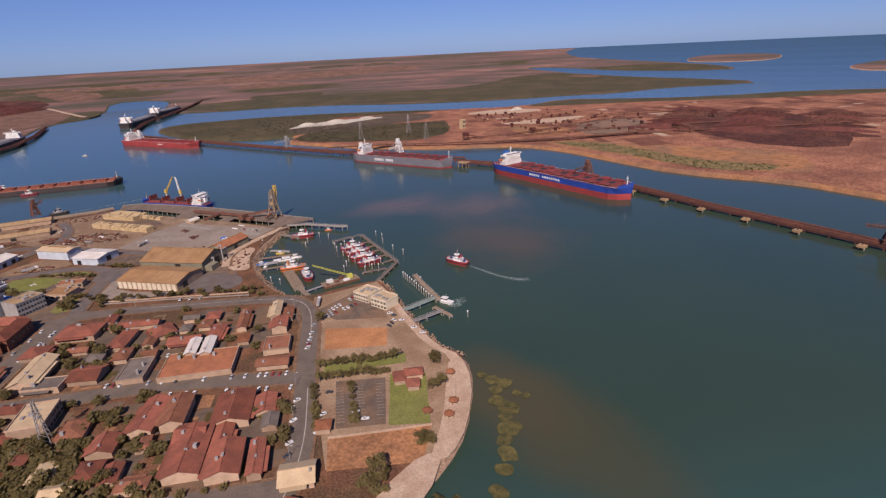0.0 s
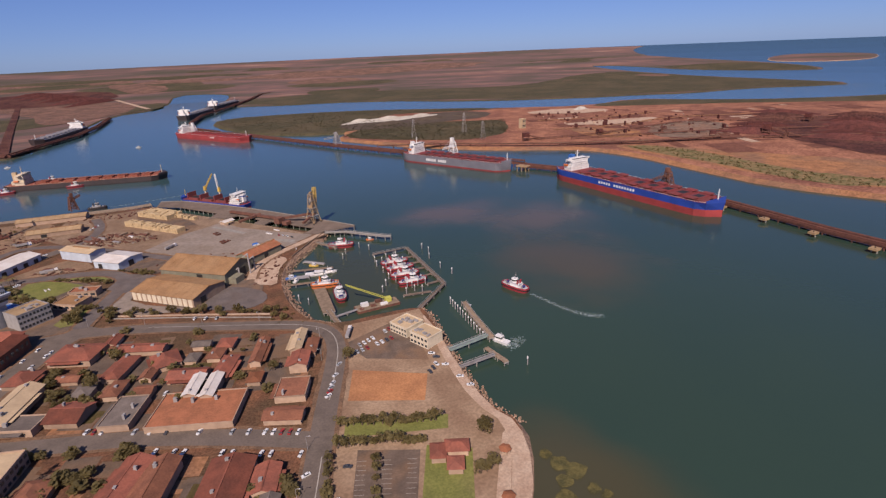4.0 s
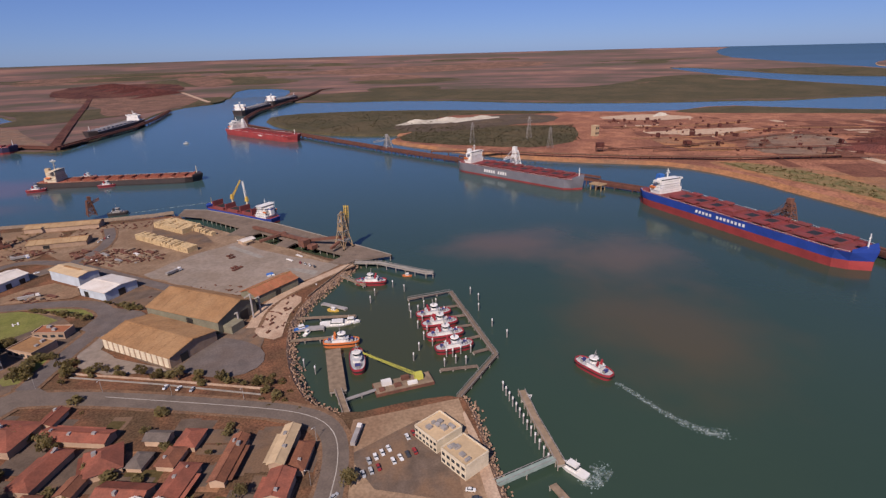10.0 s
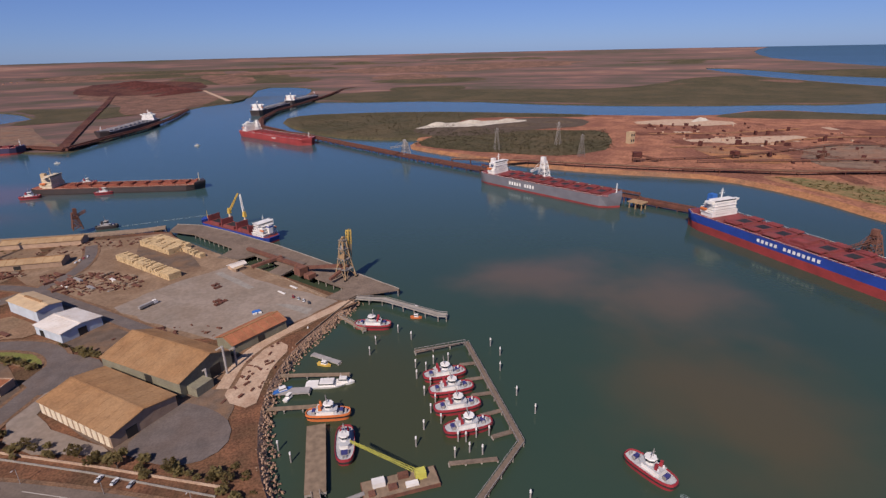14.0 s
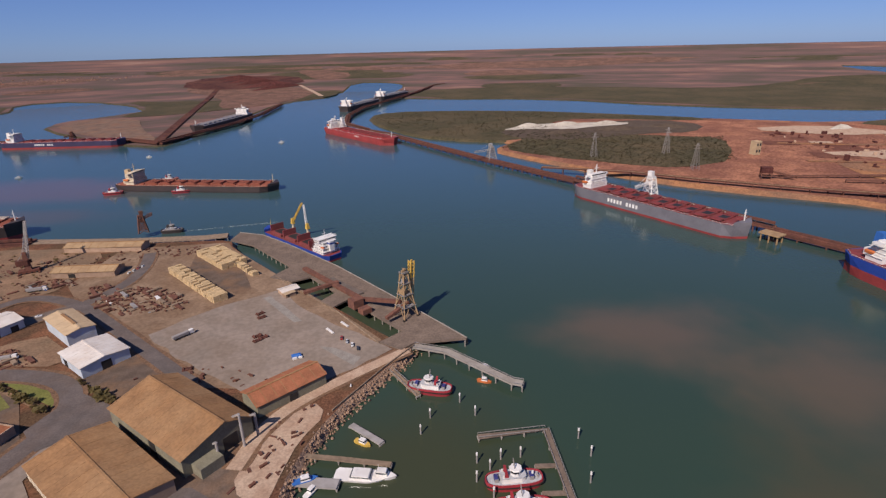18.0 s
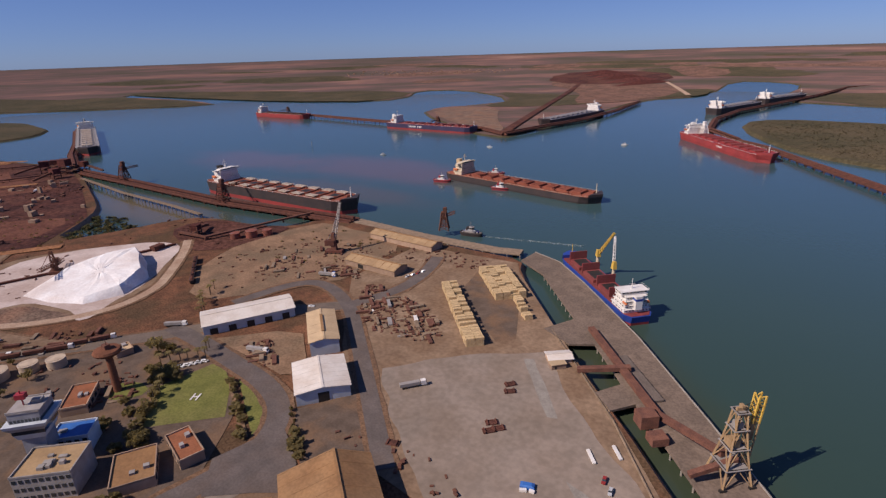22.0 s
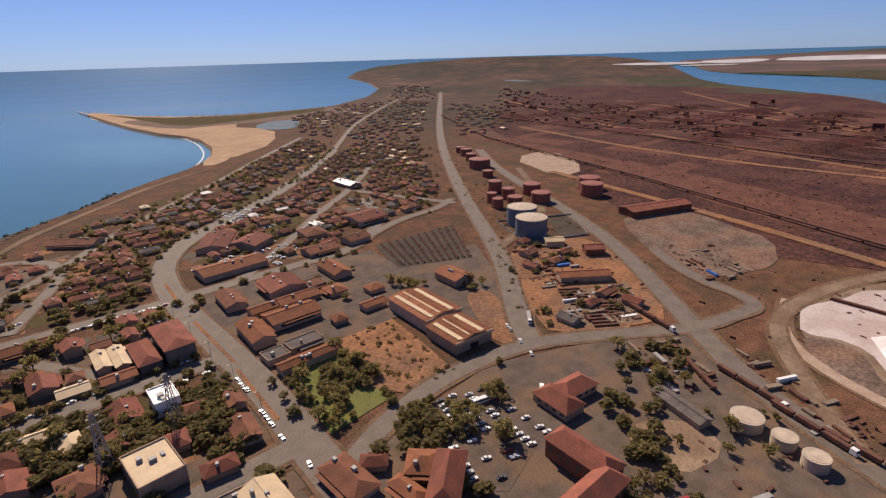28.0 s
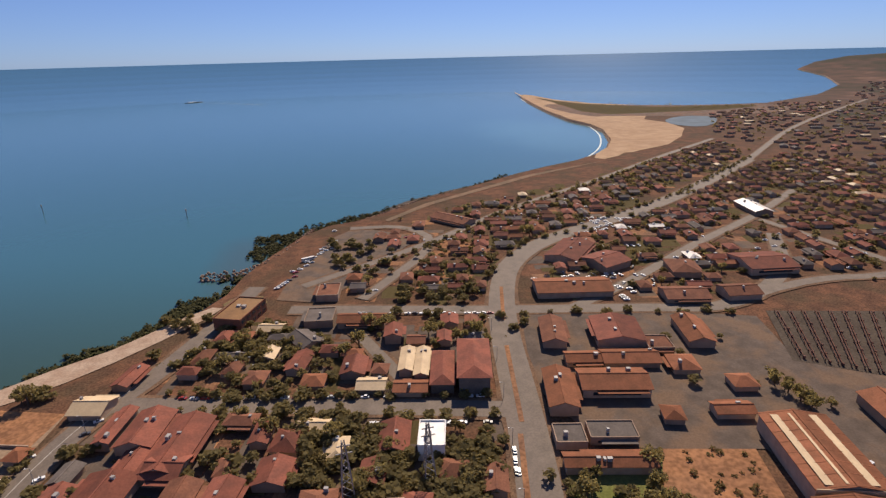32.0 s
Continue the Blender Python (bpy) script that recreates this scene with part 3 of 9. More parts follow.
EAST_SHORE = [(700, -250), (677, -7), (665, 107), (592, 243), (584, 363), (579, 505), (538, 610), (461, 655), (400, 690), (312, 764), (240, 850), (169, 942), (120, 1026), (186, 1108),
              (25, 1170), (-74, 1285), (-161, 1500), (-160, 1631), (-45, 1678), (253, 1619), (708, 1357), (940, 1220), (1193, 1300), (1308, 1161), (1484, 1002), (1658, 922), (1871, 856), (2150, 600), (2700, 200), (2700, -900), (1200, -900)]
land("ground_east", EAST_SHORE, M_EAST, "red iron ore stockyard ground across the harbour", 5.0, 16.0, M_DIRT, 1, 6.0, 40, True)
FAR_SHORE = [(-9000, -1250), (-5600, -560), (-4490, -300), (-4100, 200), (-3675, 505), (-2903, 762), (-2500, 1080), (-2090, 1450), (-2400, 1545), (-2750, 1570), (-3150, 1560), (-3250, 1700), (-2861, 1850), (-2125, 1820), (-1640, 1740), (-1476, 1920), (-1734, 2331), (-1517, 2455), (-990, 1988), (-1054, 1766), (-1124, 1673), (-1060, 1490), (-680, 1207),
             (-602, 1180), (-587, 1195), (-577, 1681), (-575, 2147), (-400, 2330), (-449, 3276), (-213, 3189), (-120, 2900), (-170, 2300), (-78, 2137), (434, 2009), (762, 1690), (1103, 1500),
             (1374, 1440), (1499, 1366), (1813, 1370), (1994, 1284), (2215, 1216), (2225, 1520), (2219, 1939), (2286, 2346), (2389, 2843), (2800, 3848), (2932, 3611), (2823, 3072), (2724, 2680), (2745, 2242), (2894, 1990), (3041, 1899)]
FAR_COAST = [(3386, 2297), (3751, 2999), (4400, 4400), (5200, 5900), (9000, 10500), (15200, 16800), (7500, 21500), (0, 22800), (-7500, 21500), (-15000, 17300), (-21000, 9000), (-22500, 4800)]
land("ground_far", FAR_SHORE + FAR_COAST, M_PLAIN, "flat red-brown and green plain reaching to the horizon", 3.0, 14.0, M_MANG, 1, 12.0, 90, True)
land("spit_island", [(3842, 2975), (3804, 2489), (4299, 2360), (5603, 3168), (5262, 3849)], M_PLAIN, "low sandy island off the far shore", 2.5, 15.0, M_SAND, 2, 10, 90, True)
land("spit_island", [(2950, 1150), (3400, 1060), (4600, 1300), (4200, 1600), (3300, 1450)], M_PLAIN, "low sandy island off the far shore", 2.5, 15.0, M_SAND, 2, 10, 90, True)
land("mangrove_island", [(-1776, 455), (-1700, 560), (-1764, 735), (-2210, 800), (-2400, 620), (-2250, 430)], M_MANG, "low dark green mangrove island", 4.0, 12.0, M_MANG, 2, 10, 40, True)

land("mangrove_isle", [(-172, 1505), (-84, 1282), (18, 1160), (186, 1098), (260, 1225), (200, 1280), (300, 1425), (480, 1400), (620, 1340), (706, 1360), (560, 1460), (253, 1632), (-50, 1690), (-172, 1640)], M_MANG, "low isle covered by olive-brown mangrove", 5.3, 10.0, M_MANG, 1, 6.0, 30)

# ---- ground cover ----
M_RUSTY = mat("rusty_ground", (0.12, 0.05, 0.036), (0.17, 0.075, 0.05), 20, 0.95, vary=0, fine=0.25)
M_PALEST = mat("bleached_sand", (0.50, 0.45, 0.37), (0.38, 0.33, 0.27), 25, 0.9, vary=0, fine=0.15)
MANGROVE = ((-160, 1520), (-74, 1300), (30, 1185), (190, 1135), (250, 1230), (330, 1420), (480, 1390), (620, 1330), (705, 1345), (253, 1605), (-45, 1660), (-150, 1620))
patch("mangrove_flat", MANGROVE, M_MANG, "olive-green mangrove flat", 5.4, 1, uneven=6)
patch("mangrove_flat", [(130, 1030), (185, 950), (300, 860), (390, 815), (500, 865), (590, 1080), (500, 1110), (240, 1225), (195, 1130)], M_MANG, "olive-green mangrove flat", 5.5, 1, uneven=6)
patch("mangrove_flat", [(950, 1222), (1190, 1296), (1305, 1158), (1480, 1000), (1655, 920), (1865, 850), (2140, 590), (1850, 640), (1500, 860), (1250, 1040), (1000, 1150)], M_MANG, "olive-green mangrove flat", 5.5, 1, uneven=12, step=40)
patch("ore_pile_ground", [(150, 1200), (175, 1275), (250, 1340), (360, 1340), (560, 1365), (640, 1250), (560, 1150), (459, 1150), (303, 1101), (205, 1110)], M_MUD, "dark grey ore heaps on bare ground", 6.1, 1, uneven=4)
patch("pale_heap", [(162, 1245), (180, 1280), (247, 1330), (285, 1345), (380, 1340), (480, 1330), (470, 1290), (380, 1270), (318, 1240), (244, 1262)], M_PALEST, "pale sand heaps", 6.6, 1, uneven=5)
patch("bank_scrub", [(575, 600), (590, 500), (606, 400), (610, 300), (640, 220), (700, 120), (760, 120), (860, 230), (790, 335), (710, 450), (650, 560)], M_DIRT, "sandy orange reclaimed ground", 5.6, 2, uneven=5)
patch("scrub", [(597, 583), (642, 552), (677, 483), (676, 347), (684, 251), (745, 161), (672, 163), (620, 246), (622, 381), (598, 491)], M_SCRUB, "olive scrub on the reclaimed bank", 6.0, 1, uneven=9, step=9)
patch("far_mangrove", [(-78, 2150), (434, 2025), (762, 1720), (1103, 1515), (1374, 1455), (1499, 1382), (1813, 1386), (1994, 1300), (2200, 1235), (2208, 1520), (2202, 1939), (2265, 2346), (2340, 2800), (1900, 2750), (1500, 2350), (1100, 2250), (700, 2500), (200, 2600), (-100, 2500)], M_MANG, "wide green mangrove belt", 3.6, 1, uneven=20, step=60)
patch("far_mangrove", [(-1040, 1500), (-690, 1225), (-620, 1230), (-800, 1500), (-900, 1700), (-1080, 1700)], M_RUSTGREY, "bare brown ground behind the berths", 3.8, 1, uneven=12, step=30)
patch("far_mangrove", [(-1000, 1760), (-940, 1730), (-700, 1880), (-600, 2140), (-700, 2300), (-1000, 2250), (-1300, 2350), (-1000, 1990)], M_MANG, "dark mangrove belt", 3.9, 1, uneven=15, step=40)
patch("far_mangrove", [(-2450, 1620), (-1640, 1690), (-1500, 1920), (-1700, 2250), (-2200, 2200), (-3300, 1900), (-3400, 1680)], M_MANG, "dark mangrove belt", 3.9, 1, uneven=18, step=50)
patch("far_mangrove", [(-560, 2150), (-400, 2345), (-430, 2700), (-560, 2600), (-640, 2300)], M_MANG, "dark mangrove belt", 4.0, 1, uneven=15, step=40)
patch("red_plain", [(-660, 1900), (-480, 2400), (-720, 3000), (-1400, 3600), (-1300, 2900), (-900, 2400), (-760, 1950)], M_FARRED, "muted red bare plain", 4.3, 1, uneven=15, step=60)
patch("red_plain", [(-700, 3200), (-1000, 4300), (-1700, 4400), (-1500, 3300), (-1066, 2783)], M_ORE, "dark red ore stockyard", 4.8, 1, uneven=15, step=60)
patch("red_plain", [(500, 4300), (3000, 5500), (1500, 6800), (-300, 5600)], M_FARRED, "muted red bare plain", 4.3, 1, uneven=40, step=150)
patch("red_plain", [(-2500, 5000), (-900, 5600), (-800, 6500), (-2800, 6600)], M_FARRED, "muted red bare plain", 4.3, 1, uneven=40, step=150)
for pan in ([(-6200, -1500), (-6500, -700), (-7400, -600), (-7300, -1700)], [(-6600, -600), (-6850, -100), (-8600, 0), (-8000, -800)], [(-7000, 0), (-7400, 1500), (-9800, 1200), (-9000, 100)], [(-5900, -700), (-6100, -250), (-6400, -300), (-6200, -800)]):
    patch("salt_pan", pan, M_PAN, "white salt evaporation pan", 9, 1, uneven=20, step=150)
patch("far_mangrove", [(-4450, -280), (-4050, 220), (-3640, 530), (-2890, 785), (-2490, 1100), (-2120, 1440), (-2420, 1520), (-3150, 1530), (-3300, 1300), (-4000, 1200), (-4800, 600)], M_MANG, "dark mangrove belt", 3.9, 1, uneven=18, step=60)
patch("far_mangrove", [(-2480, 300), (-2820, 60), (-3280, -200), (-3900, -380), (-4300, -900), (-3300, -700), (-2600, -200)], M_MANG, "dark mangrove belt", 5.9, 1, uneven=18, step=60)
patch("pond", [(-3380, -1200), (-3460, -1330), (-3560, -1420), (-3450, -1480), (-3330, -1300)], M_SHALLOW, "pale shallow pond", 6.2, 1)
random.seed(91)
for k in range(64):
    a, d = random.uniform(-0.62, 1.45), random.uniform(2700, 9500)
    cx, cy, L, W = -90 - d * math.sin(a - 0.35), d * math.cos(a - 0.35), d * random.uniform(0.05, 0.16), d * random.uniform(0.03, 0.10)
    ring = [(cx + L * math.cos(i * 0.785) * random.uniform(0.6, 1.3), cy + W * math.sin(i * 0.785) * random.uniform(0.6, 1.3)) for i in range(8)]
    if all(inside(p, FAR_SHORE + FAR_COAST) for p in ring):
        patch("far_flat", ring, (M_MANG, M_MANG, M_FARRED, M_PLAIN, M_MANG)[k % 5], ("dark scrub belt on the far plain", "dark scrub belt on the far plain", "bare red-brown ground on the far plain", "dark red ground on the far plain", "dark scrub belt on the far plain")[k % 5], 4.1, 1, uneven=d * 0.01, step=d * 0.03)
patch("far_mangrove", [(2750, 2260), (2890, 2010), (3030, 1915), (3360, 2310), (3690, 2990), (3200, 3050), (2860, 3050), (2740, 2680)], M_MANG, "low mangrove shore", 3.9, 1, uneven=14, step=60)
patch("red_plain", [(-1225, 5974), (-521, 5600), (87, 5434), (898, 5422), (1439, 5219), (777, 4649), (214, 4864), (-422, 5307)], M_FARRED, "muted red bare plain", 4.4, 1, uneven=40, step=150)
patch("red_plain", [(-1302, 5617), (-691, 4783), (-526, 3914), (-674, 3480), (-931, 4265)], M_FARRED, "muted red bare plain", 4.5, 1, uneven=30, step=100)
# the ore yard north of the town
patch("ore_yard", [(-735, 395), (-660, 320), (-640, 120), (-1000, -160), (-1300, -430), (-2050, -760), (-2900, -900), (-3000, -150), (-2480, 290), (-2230, 395), (-1743, 435), (-1479, 442), (-1252, 492), (-1107, 519), (-1060, 505), (-945, 472)],
      M_ORE, "dark red iron ore stockyard", 5.15, 0, uneven=4, step=40)
patch("ore_flat", [(-1172, -471), (-1040, -150), (-679, 310), (-740, 390), (-791, 346), (-960, 100), (-1250, -480)], M_RUSTY, "dark brown scrubby flat beside the ore yard", 5.3, 1, uneven=8)
patch("red_fill", [(-596, 428), (-578, 470), (-520, 478), (-480, 500), (-470, 470), (-480, 395), (-560, 405)], M_ORE, "bright red fill by the inlet", 5.25, 1, uneven=5)
patch("dirt_yard", [(-479, 390), (-468, 520), (-422, 530), (-330, 520), (-320, 430), (-346, 395), (-388, 322)], M_TRACK, "bare brown storage yard", 5.2, 1, uneven=6, step=9)
patch("work_yard", [(-320, 520), (-216, 530), (-205, 512), (-76, 368), (-38, 322), (-70, 285), (-110, 270), (-160, 275), (-245, 345), (-290, 395), (-320, 430)], M_YARD, "dusty grey-brown port yard", 5.2, 0)
patch("yard_slab", [(-206, 340), (-173, 378), (-132, 408), (-102, 373), (-66, 340), (-30, 309), (-60, 279), (-117, 267), (-180, 314)], M_SLAB, "pale grey concrete hardstand", 5.32, 0, uneven=3, step=5)
patch("yard_slab", [(-225, 447), (-236, 497), (-200, 500), (-172, 448), (-155, 412), (-165, 403)], M_LOT, "blue-grey paved log yard", 5.32, 0)
patch("concrete_strip", [(-140, 394), (-118, 366), (-105, 351), (-100, 353), (-119, 378), (-135, 397)], M_CONC, "pale worn concrete strip in the yard", 5.36, 0, uneven=1, step=4)
patch("concrete_strip", [(-80, 316), (-67, 304), (-54, 292), (-50, 301), (-70, 314)], M_CONC, "pale worn concrete strip in the yard", 5.36, 0, uneven=1, step=4)
patch("shed_apron", [(-215, 225), (-146, 160), (-118, 150), (-92, 165), (-88, 190), (-96, 225), (-104, 245), (-124, 200), (-190, 255)], M_LOT, "dark turning area beside the big sheds", 5.22, 1)
patch("turning_loop", [(-131, 184), (-120, 198), (-100, 186), (-87, 170), (-87, 152), (-101, 142), (-122, 147), (-140, 160)], M_ASPH, "dark asphalt turning loop beside the sheds", 5.4, 1)
patch("shed_apron", [(-215, 212), (-211, 238), (-192, 238), (-197, 203), (-183, 186), (-150, 166), (-143, 158), (-183, 167), (-203, 181)], M_SLAB, "pale dusty apron round the striped shed", 5.38, 0, uneven=2, step=6)
patch("rubble", [(-98, 192), (-78, 180), (-75, 205), (-72, 225), (-62, 247), (-72, 258), (-94, 238), (-95, 215)], M_PALE, "pale spilled product on the ground", 5.3, 1, uneven=3)
patch("damp_ground", [(-517, 220), (-570, 229), (-638, 278), (-603, 345), (-543, 404), (-471, 356), (-438, 301), (-436, 268), (-480, 238)], M_YARD, "grey damp ground round the salt heap", 5.3, 2, uneven=3)
patch("salt_ground", [(-556, 228), (-535, 224), (-507, 222), (-508, 249), (-494, 261), (-451, 271), (-437, 266), (-433, 275), (-446, 296), (-452, 318), (-474, 345), (-497, 370), (-517, 393), (-540, 402), (-578, 377), (-612, 325), (-618, 272)], M_DSALT, "spread dirty white salt", 5.45, 1, uneven=5, step=8)
patch("bare_lot", [(-504, 225), (-507, 247), (-493, 256), (-452, 267), (-441, 262), (-457, 244), (-485, 228)], M_RUSTGREY, "dirty grey ground in front of the salt heap", 5.5, 1, uneven=3, step=6)
road([(-537, 410), (-503, 386), (-464, 350), (-440, 325), (-432, 285), (-460, 240), (-500, 212), (-560, 215)], 8, "pale salt-dusted track round the heap", material=M_PALE)
patch("asphalt_lot", [(-433, -142), (-494, -115), (-478, -78), (-556, -38), (-513, 2), (-486, 24), (-412, 62), (-420, 30), (-425, -23), (-373, -61)], M_LOT, "grey-brown paved ground beside the highway", 5.19, 0, uneven=2)
patch("gravel_lot", [(-476, 68), (-499, 98), (-463, 131), (-434, 104), (-446, 85)], M_PALE, "pale gravel pipe yard", 5.26, 0, uneven=2)
patch("bund_floor", [(-661, -9), (-687, 6), (-632, 43), (-611, 24)], M_MUD, "dark bare floor of an empty bund", 5.27, 0)
patch("park_ground", [(-66, -50), (-54, 0), (-44, 50), (-36, 82), (24, 84), (23, 45), (21, 12), (20, -20), (22, -49), (30, -65), (20, -95), (-4, -130), (-25, -148), (-79, -128)], M_PARK, "dusty beige ground of the foreshore park", 5.05, 0, uneven=1.5)
patch("civic_ground", [(-226, 158), (-264, 76), (-300, 62), (-378, 74), (-436, 118), (-478, 170), (-432, 200), (-395, 242), (-352, 294), (-318, 300), (-300, 296), (-244, 264), (-214, 225)], M_LOT, "worn brown-grey paving round the civic buildings", 5.04, 0, uneven=2)
patch("bare_lot", [(-373, 160), (-384, 186), (-369, 200), (-340, 184), (-350, 160)], M_PARK, "dusty bare lot by the workshops", 5.2, 1)
patch("lawn", [(-330, 236), (-318, 252), (-300, 250), (-308, 232)], M_GRASS, "small lawn round the water tower", 5.27, 1)
patch("shore_path", [(24, 82), (20, 40), (17, 0), (17, -40), (26, -66), (14, -98), (-8, -130), (-26, -150), (-18, -152), (2, -134), (25, -98), (33, -66), (24, -48), (23, 0), (26, 45)], M_PALE, "pale sandy walking track above the sea wall", 5.34, 1)
road([(-99, 205), (-94, 235), (-79, 258), (-53, 281), (-20, 308)], 8, "pale dusty track along the sea wall", material=M_PALE)
patch("lawn", [(-273, 231), (-302, 255), (-296, 292), (-268, 279), (-245, 260)], M_GRASS, "mown green lawn with a landing mark", 5.25, 0)
patch("lawn", [(-269, 285), (-255, 286.5), (-237, 279.5), (-225, 269), (-220, 258.5)], M_GRASS, "green verge by the curved road", 5.62, 0)
patch("verge_path", [(-274, 281), (-271, 283), (-221, 257), (-223, 254)], M_TRACK, "narrow earth path beside the lawn", 5.6, 0)
patch("lawn", [(-38, -112), (-16, -122), (2, -75), (-19, -64)], M_GRASS, "mown green park lawn", 5.25, 0)
patch("lawn", [(-55, -30), (0, -45), (-4, -56), (-58, -42)], M_GRASS, "strip of mown lawn between tree rows", 5.25, 0)
patch("lawn", [(-305, -20), (-360, -20), (-325, 45), (-282, 38)], M_GRASS, "patchy green park lawn", 5.25, 0)
patch("lawn", [(-215, 172), (-250, 170), (-240, 200), (-215, 195)], M_GRASS, "green verge under trees", 5.25, 1)
patch("car_park", [(-66, -100), (-39, -110), (-23, -66), (-53, -54)], M_LOT, "grey asphalt car park with planted rows", 5.25, 0)
patch("car_park", [(-40, 55), (-2, 72), (12, 66), (8, 12), (-30, 30)], M_LOT, "grey asphalt car park by the harbour office", 5.25, 0)
patch("bare_lot", [(-50, -11), (-8, -28), (2, -3), (-41, 20)], M_CLAY, "flat bare orange earth lot", 5.3, 0)
patch("bare_lot", [(-79, -130), (-32, -148), (-16, -123), (-72, -105)], M_DIRT, "bare orange earth lot", 5.25, 0)
patch("bare_lot", [(-355, -24), (-396, -15), (-362, 60), (-329, 48), (-322, 22)], M_DIRT, "rough orange earth lot with low scrub", 5.25, 0, uneven=2)
for ring, mt, label in (([(674, 1180), (802, 1068), (965, 1072), (855, 1217)], M_PALE, "pale sandy ground of the stockyard"), ([(630, 905), (803, 904), (957, 866), (801, 808)], M_PALE, "pale sandy ground of the stockyard"),
                        ([(700, 640), (800, 560), (890, 600), (1000, 720), (860, 800)], M_RUSTGREY, "grey-brown ground with plant and stores"), ([(600, 700), (700, 640), (760, 740), (640, 850)], M_DIRT, "orange bare ground of the stockyard"),
                        ([(900, 500), (870, 250), (1000, 180), (1350, 480), (1180, 740), (1040, 640)], M_ORE, "dark red ore stockyard ground")):
    patch("yard_ground", ring, mt, label, 5.5, 1, uneven=8, step=22)
patch("dry_grass", [(-140, -250), (-168, -257), (-176, -231), (-148, -228)], M_SCRUB, "yellow-olive dry lawn by the hall", 5.36, 1)
patch("bare_lot", [(-470, 22), (-446, 52), (-414, 76), (-398, 70), (-424, 38), (-455, 10)], M_DIRT, "orange earth verge by the highway", 5.36, 1)
patch("foreshore_path", [(-100, -205), (-40, -171), (-20, -147), (4, -114), (22, -80), (24, -66), (12, -86), (-8, -122), (-30, -150), (-50, -168), (-100, -198)], M_PALE, "pale sand track along the foreshore", 5.3, 1)
patch("beach", [(-23, -152), (-50, -167), (-85, -197), (-132, -243), (-146, -236), (-98, -186), (-60, -156), (-28, -141)], M_PALE, "pale sand strip along the foreshore", 5.35, 1)
patch("car_park", [(-318, 66), (-341, 71), (-356, 87), (-346, 115), (-337, 125), (-297, 127), (-284, 105), (-282, 80)], M_LOT, "asphalt car park full of cars", 5.25, 0)
patch("car_park", [(-180, -240), (-190, -280), (-233, -378), (-257, -402), (-316, -350), (-265, -292), (-215, -224)], M_LOT, "sea-front asphalt car park", 5.25, 0)
patch("gravel_lot", [(-491, 76), (-535, 109), (-475, 137), (-442, 95)], M_YARD, "pale gravel storage lot", 5.25, 0)
patch("gravel_lot", [(-968, -211), (-1080, -174), (-934, -59), (-860, -75)], M_PALE, "pale bare storage ground", 5.4, 1, uneven=5)
patch("asphalt_lot", [(-345, -165), (-440, -140), (-500, -20), (-415, 70), (-398, -10), (-330, -30), (-318, -90)], M_LOT, "grey-brown paved ground between the sheds", 5.2, 0)
patch("substation_ground", [(-505, -120), (-598, -90), (-523, -24), (-470, -65)], M_MUD, "dark gravel switchyard", 5.3, 0)
patch("beach", [(-1211, -2380), (-1120, -2020), (-1010, -1463), (-1060, -1180), (-1090, -960), (-930, -760), (-720, -660), (-790, -775), (-908, -1030), (-975, -1350), (-1022, -1715)], M_SAND, "wide orange sand spit", 5.35, 1, uneven=4, step=30)
patch("beach", [(-1340, -1345), (-1140, -1650), (-1172, -2140), (-1080, -1930), (-906, -1240), (-903, -1010), (-790, -775), (-680, -672), (-700, -640), (-830, -740), (-1000, -1000), (-1150, -1200)], M_SAND, "wide orange sand spit", 5.3, 1, uneven=4, step=30)
patch("spit_scrub", [(-1010, -1640), (-1144, -1523), (-1351, -1385), (-1690, -1260), (-1570, -1099), (-1265, -1060), (-1150, -1140), (-1030, -1210), (-985, -1200), (-978, -1352)], M_RUSTGREY, "dry brown ground on the sand spit", 5.5, 1, uneven=8, step=24)
patch("spit_scrub", [(-1010, -1250), (-1080, -1600), (-1130, -1980), (-1120, -1640), (-1250, -1400), (-1350, -1330), (-1600, -1280), (-1500, -1200), (-1200, -1220)], M_LEAFO, "low grey-green scrub on the sand spit", 5.6, 1, uneven=8, step=30)
patch("lagoon", [(-1062, -985), (-1120, -1080), (-1221, -1120), (-1266, -1062), (-1180, -960), (-1092, -905)], M_SHALLOW, "shallow pale lagoon behind the spit", 5.6, 2, category="water")
patch("beach", [(-700, -640), (-525, -578), (-404, -506), (-344, -470), (-290, -420), (-292, -412), (-350, -462), (-410, -498), (-530, -568)], M_TRACK, "narrow dusty track above the shore", 5.3, 0)
solid("tidal_rocks", ribbon(rough_line([(-672, -678), (-560, -626), (-460, -570), (-396, -534), (-336, -502), (-262, -442)], 8, 3.0, 1.3)[:-12], 15, 0.5), M_MUD, "dark brown rock shelf along the shore", "rock shelf", "structure")
patch("bare_lot", [(-585, 132), (-640, 88), (-715, 52), (-770, 92), (-750, 140), (-690, 200), (-630, 205), (-572, 168)], M_RUSTGREY, "dusty brown ground round the ore shed", 5.14, 1, uneven=6, step=14)
patch("town_dust", [(-560, -20), (-640, 60), (-500, 160), (-440, 110), (-430, 80)], M_DIRT, "dusty orange ground of a depot", 5.15, 1)

